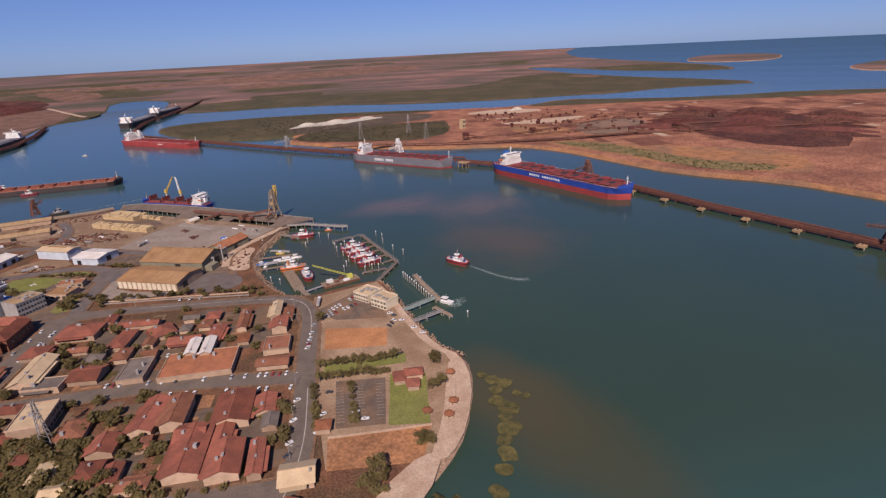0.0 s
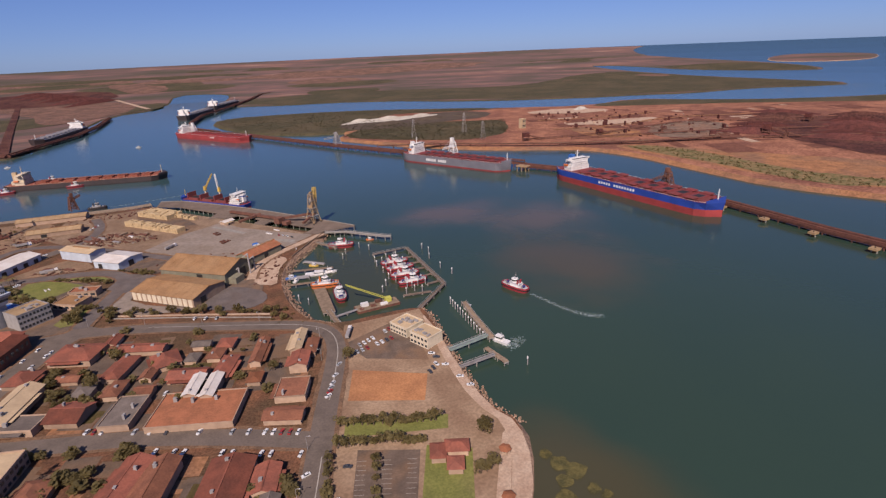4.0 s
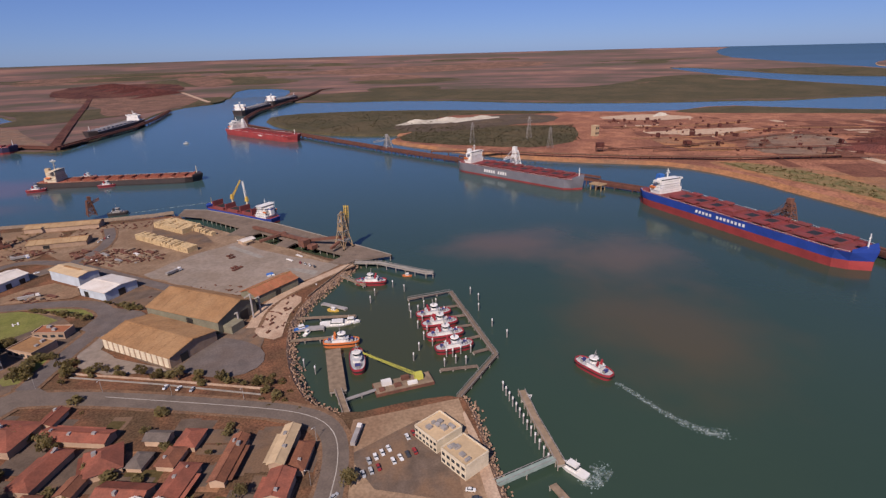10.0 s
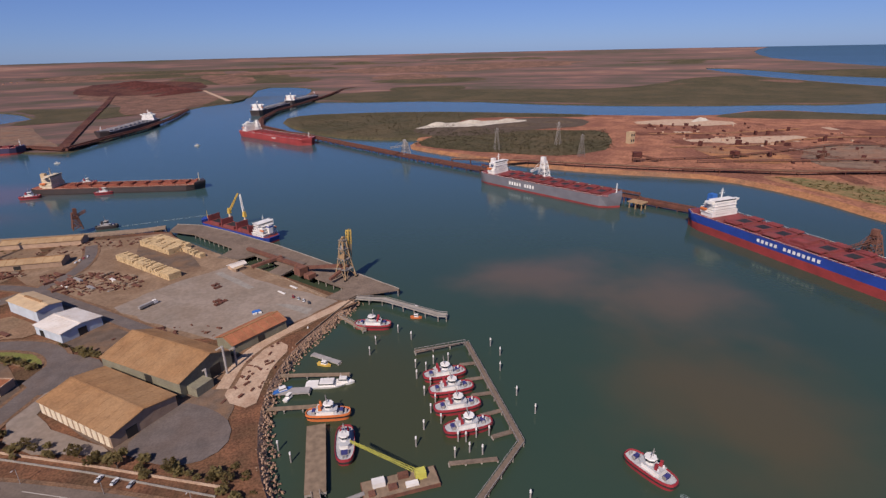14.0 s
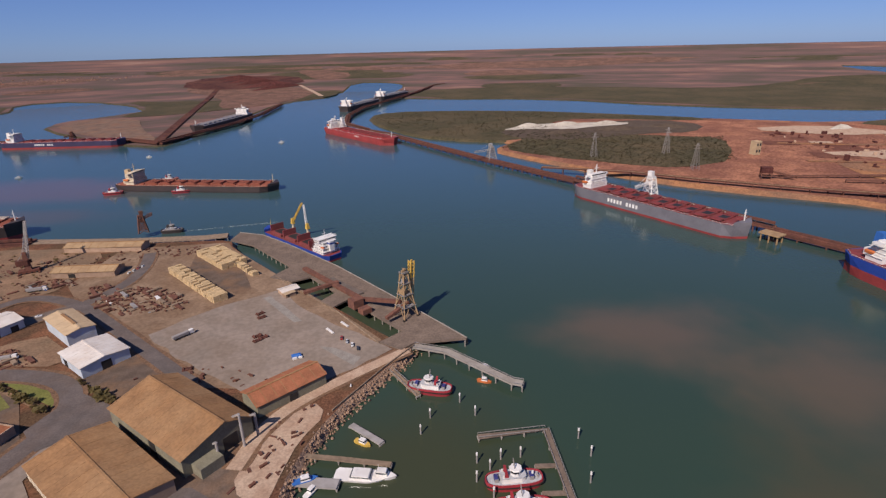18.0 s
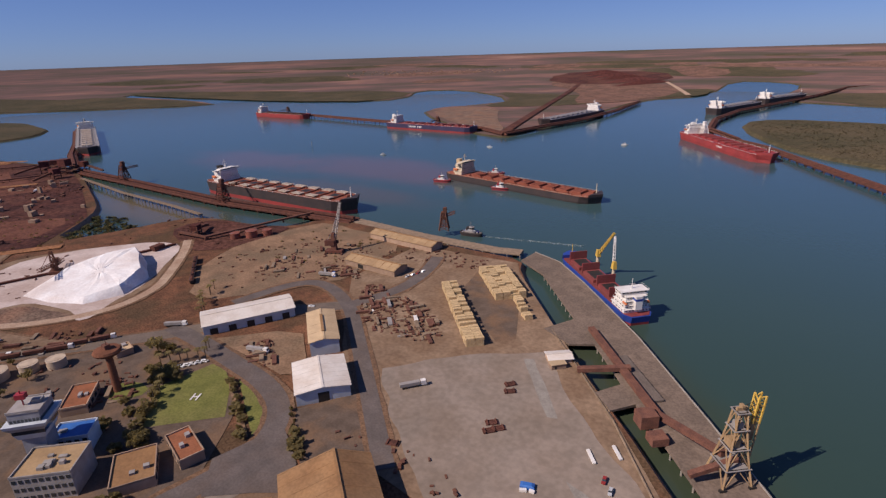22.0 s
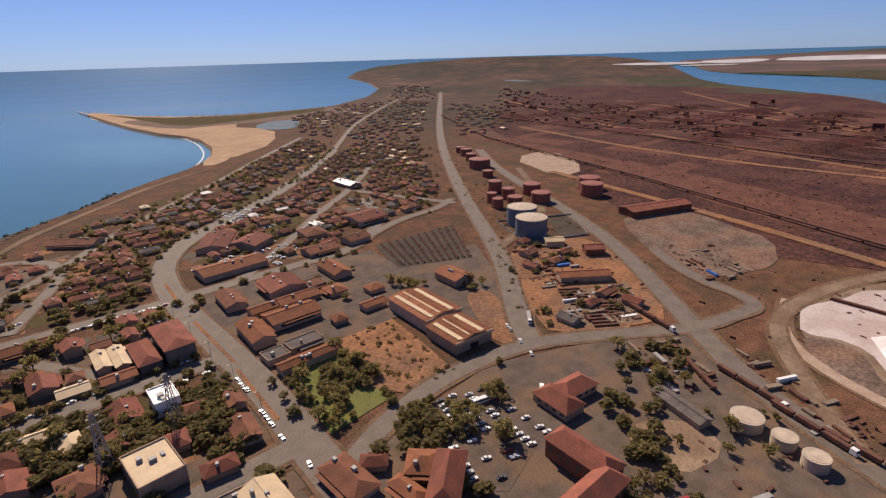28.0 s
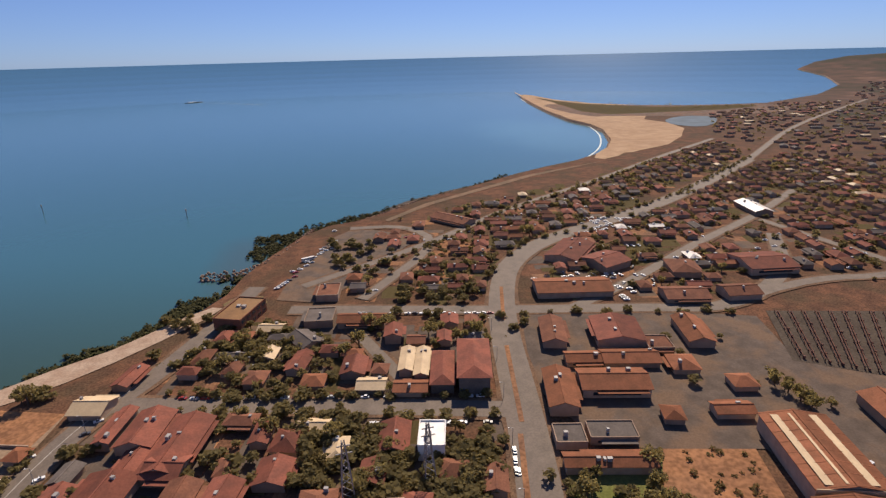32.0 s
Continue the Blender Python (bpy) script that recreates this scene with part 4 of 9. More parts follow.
# ---- roads ----
road([(-165, -270), (-140, -205), (-114, -150), (-88, -115), (-71, -44), (-61, -6), (-52, 25), (-45, 55), (-47, 78), (-60, 93), (-90, 107), (-175, 140), (-222, 152), (-250, 150)], 13)
road([(-218, 162), (-238, 140), (-262, 70), (-275, 30), (-291, -13), (-308, -76), (-325, -146), (-345, -205), (-371, -257), (-425, -303), (-520, -340), (-650, -400), (-900, -560)], 19)
road([(-72, -38), (-115, -17), (-166, 3), (-199, 11), (-275, 32)], 13)
road([(-302, -68), (-220, -95), (-139, -119), (-98, -132)], 13)
road([(-190, -220), (-240, -205), (-327, -177), (-434, -148), (-485, -130), (-570, -165), (-640, -250)], 12)
road([(-265, 62), (-300, 55), (-340, 56), (-378, 67), (-412, 84), (-440, 114), (-483, 167)], 11)
road([(-412, 84), (-440, 62), (-490, 30), (-555, -15), (-701, -140), (-1022, -387), (-1500, -710), (-2400, -1300)], 15)
road([(-1022, -300), (-875, -184), (-710, -9), (-609, 84), (-483, 167), (-432, 203), (-395, 245), (-350, 300), (-322, 350), (-300, 375), (-283, 391)], 14)
road([(-366, 298), (-330, 298), (-290, 294.5), (-256, 292), (-231, 284.5), (-215, 270), (-208, 250), (-211, 228), (-218, 200), (-226, 162)], 12, "grey asphalt road curving round the lawn", material=M_ASPH)
patch("road_mouth", [(-222, 238), (-213, 272), (-200, 266), (-186, 258), (-176, 244), (-188, 236), (-205, 222)], M_ASPH, "grey asphalt apron where the yard road opens", 5.58, 0)
patch("shed_apron", [(-219, 284), (-199, 316), (-174, 300), (-157, 285), (-185, 259)], M_LOT, "dark fenced yard behind the white warehouse", 5.36, 0)
patch("bare_lot", [(-326, 304), (-297, 334), (-279, 341), (-253, 322), (-246, 306), (-252, 301), (-283, 303)], M_TRACK, "brown earth lot in front of the workshop", 5.37, 0, uneven=1)
road([(-150, 278), (-190, 312), (-238, 353), (-283, 391), (-330, 410), (-352, 396), (-362, 345)], 10, "dark asphalt lane through the port yard", material=M_ASPH)
road([(-283, 391), (-268, 430), (-272, 470), (-285, 505)], 11, "dark asphalt lane through the port yard", material=M_ASPH)
road([(-242, -222), (-329, -327), (-309, -391), (-250, -400)], 9)
road([(-200, -260), (-323, -330), (-420, -410), (-599, -510), (-767, -620), (-1000, -760)], 9)
road([(-381, -162), (-455, -195), (-556, -252), (-664, -300), (-800, -380)], 9)
road([(-664, -290), (-668, -210), (-674, -135)], 9)
road([(-471, -135), (-582, -155), (-640, -140), (-690, -150)], 9)
road([(-255, -100), (-228, -190)], 8)
road([(-483, 167), (-520, 190), (-545, 200), (-570, 150), (-620, 110)], 10, "dusty haul road by the salt yard")
road([(-390, 250), (-450, 225), (-520, 205), (-600, 240), (-660, 290)], 9, "dusty haul road by the salt yard", material=M_YARD)
road([(-560, -15), (-700, -20), (-900, -160)], 8, "dusty track by the tank farm", material=M_YARD)
road([(-900, -560), (-1300, -860), (-2000, -1250)], 10)
for line in ([(-71, -52), (-86, -110), (-110, -150)], [(-60, -6), (-51, 25), (-44, 55), (-46, 78), (-60, 94), (-90, 108), (-175, 141)]):
    solid("road_line", ribbon(smooth(line, 2, False), 0.5, 5.6), M_LINE, "faded white road line", "road marking", "structure")
for line in ([(-278, 8), (-297, -50)], [(-301, -58), (-320, -128)], [(-330, -160), (-348, -212)]):
    solid("median", ribbon(line, 2.6, 5.62), M_DIRT, "long dirt median in the wide street", "median", "structure")

random.seed(77)



def plots(name, material, label, regions, n, low, high, z):
    """Plots of other ground in the town: yards, drives and worn earth."""
    m = Mesh()
    for poly in regions:
        xs, ys = [p[0] for p in poly], [p[1] for p in poly]
        k = 0
        while k < n:
            q = (random.uniform(min(xs), max(xs)), random.uniform(min(ys), max(ys)))
            if inside(q, poly):
                k += 1
                L, W, a = random.uniform(low, high), random.uniform(low * 0.6, high * 0.6), radians(random.choice((-16, 74)) + random.uniform(-4, 4))
                c, s = math.cos(a), math.sin(a)
                m.add([(q[0] + c * u * L / 2 - s * v * W / 2, q[1] + s * u * L / 2 + c * v * W / 2, z + 0.0004 * k) for u, v in ((-1, -1), (1, -1), (1, 1), (-1, 1))], [(0, 1, 2, 3)])
    return solid(name, m, material, label, "ground", "structure")


NEAR_BLOCKS = ([(-66, 15), (-62, 80), (-225, 138), (-258, 62), (-268, 42), (-165, 14)], [(-82, -52), (-102, -125), (-296, -62), (-284, 15), (-200, 0)], [(-112, -145), (-295, -88), (-328, -165), (-205, -205), (-150, -205)])
FAR_BLOCKS = ([(-210, -232), (-330, -192), (-360, -250), (-420, -312), (-900, -570), (-1000, -730), (-780, -630), (-600, -520), (-410, -450), (-280, -370)], [(-390, -170), (-480, -142), (-640, -158), (-690, -172), (-1000, -420), (-1000, -590), (-640, -388), (-430, -296), (-378, -250)])
plots("dirt_plots", M_DIRT, "bare orange earth plots", NEAR_BLOCKS, 12, 8, 22, 5.010)
plots("paved_plots", M_LOT, "grey paved yards", NEAR_BLOCKS, 62, 9, 30, 5.021)
plots("dirt_plots", M_DIRT, "bare orange earth plots", FAR_BLOCKS, 60, 12, 40, 5.012)
plots("paved_plots", M_LOT, "dusty grey paved yards", FAR_BLOCKS, 45, 10, 30, 5.037)
plots("dry_grass_plots", M_LEAFO, "dry brown-green grass plots", FAR_BLOCKS, 70, 14, 40, 5.056)
plots("dry_grass_plots", M_LEAFO, "dry brown-green grass plots", NEAR_BLOCKS, 14, 8, 22, 5.034)
plots("dark_ore_plots", M_RUSTY, "dark ore-stained ground", ([(-1060, 480), (-700, 330), (-1040, -140), (-1400, -420), (-2000, -300), (-2000, 380), (-1400, 440)],), 90, 30, 130, 5.30)
plots("dark_ore_plots", M_RUSTY, "dark ore-stained ground", ([(640, 640), (760, 420), (1500, 150), (1800, 700), (1200, 950), (700, 1150), (620, 900)],), 70, 20, 110, 5.30)
plots("pale_ore_plots", M_PALE, "pale sandy ground", ([(600, 640), (760, 420), (1500, 150), (1800, 700), (1200, 950), (700, 1150), (620, 900)],), 26, 14, 60, 5.36)


# ---- ships ----
def hull_ring(L, B, z, bow, stern, flare=0.0):
    """Half-breadths along a ship at one height, as a closed outline, bow to +x."""
    pts = []
    for i in range(25):
        u = -1 + 2 * i / 24
        if u > bow:
            k = (u - bow) / (1 - bow)
            w = max(0.02, (1 - k ** 2.2)) + flare * k * (1 - k)
        elif u < stern:
            k = (stern - u) / (1 + stern)
            w = 1 - 0.35 * k ** 2
        else:
            w = 1.0
        pts.append((u * L / 2, w * B / 2))
    return [(x, y, z) for x, y in pts] + [(x, -y, z) for x, y in reversed(pts)]


def cover(x, y, z, L, W):
    """One ribbed hatch cover panel."""
    top = [(-L / 2, 0.9)]
    for k in range(4):
        c = (k - 1.5) * L * 0.24
        top += [(c - L * 0.04, 0.9), (c - L * 0.03, 1.2), (c + L * 0.03, 1.2), (c + L * 0.04, 0.9)]
    ring = [(-L / 2, 0)] + top + [(L / 2, 0.9), (L / 2, 0)]
    return Mesh().loft([[(x + u, y + e * W / 2, z + h) for u, h in ring] for e in (-1, 1)])


def bulk_carrier(label, stern, bow, B=45.0, D=16.0, lower=M_HRED, upper=M_HGREY, paint=6.0, deck=M_DRED, hatch=M_DRED, hatches=9, house=M_WHITE, funnel=M_SBLUE,
                 name_bars=0, bar_at=0.15, open_hatch=(), house_h=18.0, wide_house=True, name="bulk_carrier"):
    sx, sy = stern
    bx, by = bow
    L = math.hypot(bx - sx, by - sy)
    ship = thing(name, label, "ship", (sx + bx) / 2, (sy + by) / 2, 0, math.degrees(math.atan2(by - sy, bx - sx)))
    part("lower_hull", Mesh().loft([hull_ring(L * 0.985, B * 0.96, -2, 0.78, -0.8), hull_ring(L * 0.985, B, paint, 0.8, -0.85)]), lower, ship)
    part("upper_hull", Mesh().loft([hull_ring(L * 0.985, B, paint, 0.8, -0.85), hull_ring(L, B, D, 0.84, -0.9, 0.1)]), upper, ship)
    part("deck", Mesh().loft([hull_ring(L * 0.99, B * 0.97, D - 0.6, 0.84, -0.9, 0.1), hull_ring(L * 0.99, B * 0.97, D + 0.25, 0.84, -0.9, 0.1)]), deck, ship)
    f = Mesh()
    front = [p for p in hull_ring(L, B, D, 0.84, -0.9, 0.1) if p[0] > L * 0.43]
    f.prism([(p[0], p[1]) for p in front], D, D + 3.0)
    part("forecastle", f, upper, ship)
    rail = Mesh()
    ring = hull_ring(L * 0.985, B * 0.99, D, 0.84, -0.9, 0.1)
    for i in range(0, len(ring) - 1):
        if abs(ring[i][0] - ring[i + 1][0]) > 0.1:
            rail.beam((ring[i][0], ring[i][1], D + 1.1), (ring[i + 1][0], ring[i + 1][1], D + 1.1), 0.18)
            rail.beam((ring[i][0], ring[i][1], D), (ring[i][0], ring[i][1], D + 1.1), 0.18)
    part("railing", rail, house, ship)
    x0, x1 = -L * 0.315, L * 0.415
    step = (x1 - x0) / hatches
    for i in range(hatches):
        x = x0 + (i + 0.5) * step
        part("hatch_coaming", Mesh().box(x, 0, D, step * 0.62, B * 0.46, 1.9), deck, ship)
        if i in open_hatch:
            for s in (-1, 1):
                part("hatch_cover", cover(x, s * B * 0.345, D + 1.9, step * 0.6, B * 0.2), hatch, ship)
            # thin black box on the coaming: the shade of the open hold as colour
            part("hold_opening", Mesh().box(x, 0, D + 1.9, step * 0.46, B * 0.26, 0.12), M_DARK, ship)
        else:
            for s in (-1, 1):
                part("hatch_cover", cover(x, s * B * 0.118, D + 1.9, step * 0.6, B * 0.225), hatch, ship)
    pipes = Mesh()
    for y in (-B * 0.36, B * 0.36):
        pipes.beam((x0, y, D + 0.9), (x1, y, D + 0.9), 0.7)
    for i in range(hatches):
        pipes.box(x0 + i * step, -B * 0.3, D, 2.0, 3.0, 2.4).box(x0 + i * step, B * 0.3, D, 2.0, 3.0, 2.4)
    part("deck_pipe", pipes, deck, ship)
    # accommodation block near the stern
    hx, hl = -L * 0.395, L * 0.055
    h = Mesh().box(hx, 0, D, hl, B * 0.78, house_h * 0.36)
    h.box(hx, 0, D + house_h * 0.36, hl * 0.9, B * 0.68, house_h * 0.5)
    part("deckhouse", h, house, ship)
    part("bridge", Mesh().box(hx + hl * 0.1, 0, D + house_h * 0.86, hl * 0.62, B * 0.62, house_h * 0.14), house, ship)
    for s in (-1, 1):
        part("bridge_wing", Mesh().loft([[(hx + hl * (0.1 + u * 0.22), s * B * 0.30, D + house_h * z) for u, z in ((-1, 0.72), (1, 0.72), (1, 0.94), (-1, 0.94))], [(hx + hl * (0.1 + u * 0.16), s * B * 0.49, D + house_h * z) for u, z in ((-1, 0.86), (1, 0.86), (1, 0.93), (-1, 0.93))]]), house, ship)
    for k in (1, 2, 3):
        part("deck_edge", Mesh().box(hx - hl * 0.02, 0, D + house_h * (0.2 * k + 0.05), hl * 1.06, B * (0.82 if k == 1 else 0.71), 0.3), house, ship)
    w = Mesh()
    for k in range(5):
        z = D + house_h * (0.14 + 0.16 * k)
        for j in range(9):
            w.box(hx + hl * (0.5 if k < 2 else 0.45) + 0.02, (j - 4) * B * 0.066, z, 0.12, 0.7, 0.8)
    tagged(part("porthole", w, M_GLASS, ship), kind="stuff")
    part("bridge_window", Mesh().box(hx + hl * 0.41, 0, D + house_h * 0.91, 0.3, B * 0.66, 1.2), M_GLASS, ship)
    part("funnel", Mesh().loft([[(hx - hl * 0.75 + a * hl * 0.28, b * B * 0.09, D + house_h * 0.2) for a, b in ((-1, -1), (1, -1), (1, 1), (-1, 1))],
                                [(hx - hl * 0.8 + a * hl * 0.22, b * B * 0.075, D + house_h * 1.12) for a, b in ((-1, -1), (1, -1), (1, 1), (-1, 1))]]), funnel, ship)
    part("engine_casing", Mesh().box(hx - hl * 0.75, 0, D, hl * 0.8, B * 0.4, house_h * 0.34), house, ship)
    mast = Mesh().tube(hx, 0, D + house_h, D + house_h + 11, 0.8, 0.35, 8)
    mast.beam((hx, -4, D + house_h + 6), (hx, 4, D + house_h + 6), 0.5).beam((hx, -2.5, D + house_h + 8.5), (hx, 2.5, D + house_h + 8.5), 0.4)
    part("radar_mast", mast, house, ship)
    fm = Mesh().tube(L * 0.465, 0, D + 3, D + 15, 0.8, 0.4, 8)
    fm.beam((L * 0.465, -2, D + 11), (L * 0.465, 2, D + 11), 0.5)
    part("foremast", fm, house, ship)
    part("windlass", Mesh().box(L * 0.45, 0, D + 3, 4, 9, 1.8), deck, ship)
    for s in (-1, 1):
        part("lifeboat", Mesh().loft([[(hx - hl * 0.3 + a, s * (B * 0.4) + b, D + 6) for a, b in ((-3, -1), (3, -1), (3, 1), (-3, 1))],
                                      [(hx - hl * 0.3 + a, s * (B * 0.4) + b, D + 8) for a, b in ((-4, -1.4), (4, -1.4), (4, 1.4), (-4, 1.4))],
                                      [(hx - hl * 0.3 + a, s * (B * 0.4) + b, D + 9) for a, b in ((-3, -.8), (3, -.8), (3, .8), (-3, .8))]]), M_ORANGE, ship, "orange lifeboat")
    if name_bars:
        for i in range(name_bars):
            if i in (5,):
                continue
            for s in (-1, 1):
                part("letter_bar", Mesh().box(-L * bar_at + s * (i - name_bars / 2) * 4.6, -s * (B / 2 + 0.12) * 0.997, paint + (D - paint) * 0.32, 2.7, 0.35, (D - paint) * 0.36), M_WHITE, ship, "white bar on the hull side")
    return ship


bulk_carrier("bulk carrier with blue and red hull and red deck", (374, 434), (421, 168), 45, 17, M_HRED, M_HBLUE, 8.5, funnel=M_SBLUE, name_bars=14, bar_at=0.02, open_hatch=(0, 1, 2, 4, 5, 6, 7, 8))
bulk_carrier("grey-hulled bulk carrier with red deck under a loader", (199, 702), (321, 509), 40, 15, M_HRED, M_HGREY, 2.4, funnel=M_WHITE, name_bars=10, bar_at=0.12, open_hatch=range(9))
bulk_carrier("red-hulled bulk carrier with white deckhouse at the far berth", (-252, 1340), (-80, 1118), 46, 13, M_HRED, M_HRED, 5.0, deck=M_HRED, funnel=M_WHITE, name_bars=4, bar_at=-0.1)
bulk_carrier("dark bulk carrier at the far conveyor berth", (-284, 1760), (-205, 2010), 45, 17, M_HBLACK, M_HBLACK, 5.0, funnel=M_WHITE, hatch=M_HGREY, deck=M_HGREY)
bulk_carrier("dark bulk carrier at the far conveyor berth", (-205, 2090), (-110, 2330), 45, 17, M_HBLACK, M_HBLACK, 5.0, funnel=M_WHITE, hatch=M_HGREY, deck=M_HGREY)
bulk_carrier("black bulk carrier with grey hatches at the western berth", (-556, 1660), (-598, 1372), 45, 16, M_HBLACK, M_HBLACK, 4.0, funnel=M_WHITE, hatch=M_HGREY, deck=M_HGREY)
bulk_carrier("dark blue bulk carrier loading at the western berth", (-955, 1215), (-684, 1214), 40, 14, M_HRED, mat("hull_navy", (0.05, 0.04, 0.085), None, 14, 0.55, vary=0), 4.0, funnel=M_WHITE, name_bars=9, bar_at=0.12)
bulk_carrier("dark red bulk carrier at the end of the western berth", (-1560, 1258), (-1320, 1262), 40, 13, M_HRED, M_HRED, 4.0, funnel=M_WHITE, deck=M_STEEL, hatch=M_STEEL)
bulk_carrier("loaded black bulk carrier with rust-red hatches under way", (-477, 808), (-226, 769), 40, 9, M_HBLACK, M_HBLACK, 2.0, deck=M_ORESHIP, hatch=M_ORESHIP, house=M_OFFICE, funnel=M_CREAM)
bulk_carrier("black and red bulk carrier with beige hatch covers", (-738, 572), (-462, 585), 42, 17, M_HRED, M_HBLACK, 5.0, deck=M_ORESHIP, hatch=M_BEIGE, hatches=8, funnel=M_DARK, open_hatch=range(8))
bulk_carrier("bulk carrier with pale hatch covers seen end-on at the finger jetty", (-1700, 790), (-1250, 610), 44, 15, M_HRED, M_HBLACK, 4.0, deck=M_GREYS, hatch=M_BEIGE, funnel=M_DARK)


def lattice(m, p, q, w, n, t=0.3, taper=1.0):
    p, q = Vector(p), Vector(q)
    d = (q - p).normalized()
    s = d.cross(Vector((0, 0, 1)))
    s = s.normalized() if s.length > 1e-3 else Vector((1, 0, 0))
    u = s.cross(d)

    def corner(i, a, b):
        k = w * (1 + (taper - 1) * i / n) / 2
        return p.lerp(q, i / n) + s * a * k + u * b * k
    for a, b in ((-1, -1), (1, -1), (1, 1), (-1, 1)):
        m.beam(corner(0, a, b), corner(n, a, b), t)
    for i in range(n):
        for (a, b), (c, e) in zip(((-1, -1), (1, -1), (1, 1), (-1, 1)), ((1, -1), (1, 1), (-1, 1), (-1, -1))):
            m.beam(corner(i, a, b), corner(i + 1, c, e), t * 0.6)
    return m


def cargo_ship():
    """The blue coaster with two yellow deck cranes."""
    s = (-100, 478)
    b = (-190, 566)
    L, B, D = math.hypot(s[0] - b[0], s[1] - b[1]), 21.0, 7.0
    ship = thing("cargo_ship", "blue general cargo ship with raised deck cranes at the wharf", "ship", (s[0] + b[0]) / 2 + 4, (s[1] + b[1]) / 2 + 4, 0, math.degrees(math.atan2(b[1] - s[1], b[0] - s[0])))
    part("lower_hull", Mesh().loft([hull_ring(L * 0.97, B * 0.95, -2, 0.7, -0.8), hull_ring(L * 0.98, B, 2, 0.72, -0.85)]), M_HRED, ship)
    part("upper_hull", Mesh().loft([hull_ring(L * 0.98, B, 2, 0.72, -0.85), hull_ring(L, B, D, 0.78, -0.9, 0.1)]), M_HBLUE, ship)
    part("deck", Mesh().loft([hull_ring(L * 0.98, B * 0.95, D - 0.4, 0.78, -0.9), hull_ring(L * 0.98, B * 0.95, D + 0.2, 0.78, -0.9)]), M_DRED, ship)
    part("forecastle", Mesh().prism([(p[0], p[1]) for p in hull_ring(L, B, D, 0.78, -0.9, 0.1) if p[0] > L * 0.38], D, D + 3), M_HBLUE, ship)
    for x in (-L * 0.16, L * 0.05, L * 0.26):
        part("hatch_cover", Mesh().box(x, 0, D, L * 0.15, B * 0.7, 2.6).box(x, 0, D + 2.6, L * 0.15, B * 0.62, 0.4), M_DRED, ship)
    for x, hh in ((-L * 0.235, 5.5), (-L * 0.075, 6.5), (L * 0.14, 6.0), (L * 0.335, 7.0)):
        part("hatch_panel", Mesh().box(x, 0, D, 0.9, B * 0.72, 2.6 + hh).box(x + 1.3, 0, D, 0.7, B * 0.68, 2.0 + hh), M_DRED, ship, "folded red hatch panel standing upright")
    for x in (-L * 0.16, L * 0.05, L * 0.26):
        # black sheet over the hatch stands for the unlit hold below
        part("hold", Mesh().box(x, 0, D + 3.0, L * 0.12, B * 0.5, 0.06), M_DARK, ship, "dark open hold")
    for k, (x0, l, wd) in enumerate(((-0.375, 0.14, 0.9), (-0.378, 0.125, 0.84), (-0.38, 0.11, 0.78), (-0.382, 0.095, 0.72), (-0.375, 0.07, 0.96))):
        z0 = D + 2.9 * k
        part("deckhouse_tier", Mesh().box(L * x0, 0, z0, L * l, B * wd, 2.6).box(L * x0, 0, z0 + 2.6, L * l + 1.6, B * wd + 1.0, 0.25), M_WHITE, ship)
        w = Mesh()
        for j in range(7):
            for e in (-1, 1):
                w.box(L * x0 + e * (L * l / 2 + 0.03), (j - 3) * B * wd / 7.6, z0 + 1.2, 0.12, 1.1 if k < 4 else 2.1, 0.8)
        for j in range(4):
            for e in (-1, 1):
                w.box(L * x0 + (j - 1.5) * L * l / 4.5, e * (B * wd / 2 + 0.03), z0 + 1.2, 1.0, 0.12, 0.8)
        tagged(part("porthole", w, M_GLASS, ship), kind="stuff")
        rail = Mesh()
        for e in (-1, 1):
            rail.beam((L * (x0 - l / 2) - 0.7, e * (B * wd / 2 + 0.4), z0 + 3.8), (L * (x0 + l / 2) + 0.7, e * (B * wd / 2 + 0.4), z0 + 3.8), 0.12)
        part("railing", rail, M_WHITE, ship)
    for e in (-1, 1):
        part("lifeboat", Mesh().loft([[(-L * 0.43 + dx, e * B * 0.4 + 1.1 * f * math.cos(i * 1.0472), D + 7.2 + 1.1 * f * math.sin(i * 1.0472)) for i in range(6)] for dx, f in ((-3, 0.2), (-2, 0.9), (2, 0.9), (3, 0.2))]), M_ORANGE, ship, "orange lifeboat")
    part("funnel", Mesh().box(-L * 0.448, 0, D + 2.9, L * 0.035, B * 0.24, 10), M_WHITE, ship)
    part("funnel_band", Mesh().box(-L * 0.448, 0, D + 9.6, L * 0.036, B * 0.25, 1.6), M_HBLUE, ship)
    part("mast", Mesh().tube(-L * 0.375, 0, D + 14.5, D + 22, 0.35, 0.15, 6).beam((-L * 0.375, -2.5, D + 18), (-L * 0.375, 2.5, D + 18), 0.2), M_WHITE, ship)
    part("foremast", Mesh().tube(L * 0.44, 0, D + 3, D + 12, 0.35, 0.15, 6), M_YELL, ship)
    for x, tip, jib in ((-L * 0.03, (5, -1.5, 24), M_WHITE), (L * 0.19, (-13, -6, 23), M_YELL)):
        y0 = -B * 0.42
        c = part("deck_crane", Mesh().tube(x, y0, D, D + 11, 1.5, 1.2, 10), M_OFFICE, ship, "cream crane pedestal")
        part("crane_house", Mesh().loft([[(x + a * 1.9, y0 + b * 1.7, D + 11) for a, b in ((-1, -1), (1, -1), (1, 1), (-1, 1))], [(x + a * 1.2, y0 + b * 1.2, D + 17) for a, b in ((-1, -1), (1, -1), (1, 1), (-1, 1))]]), M_YELL, c)
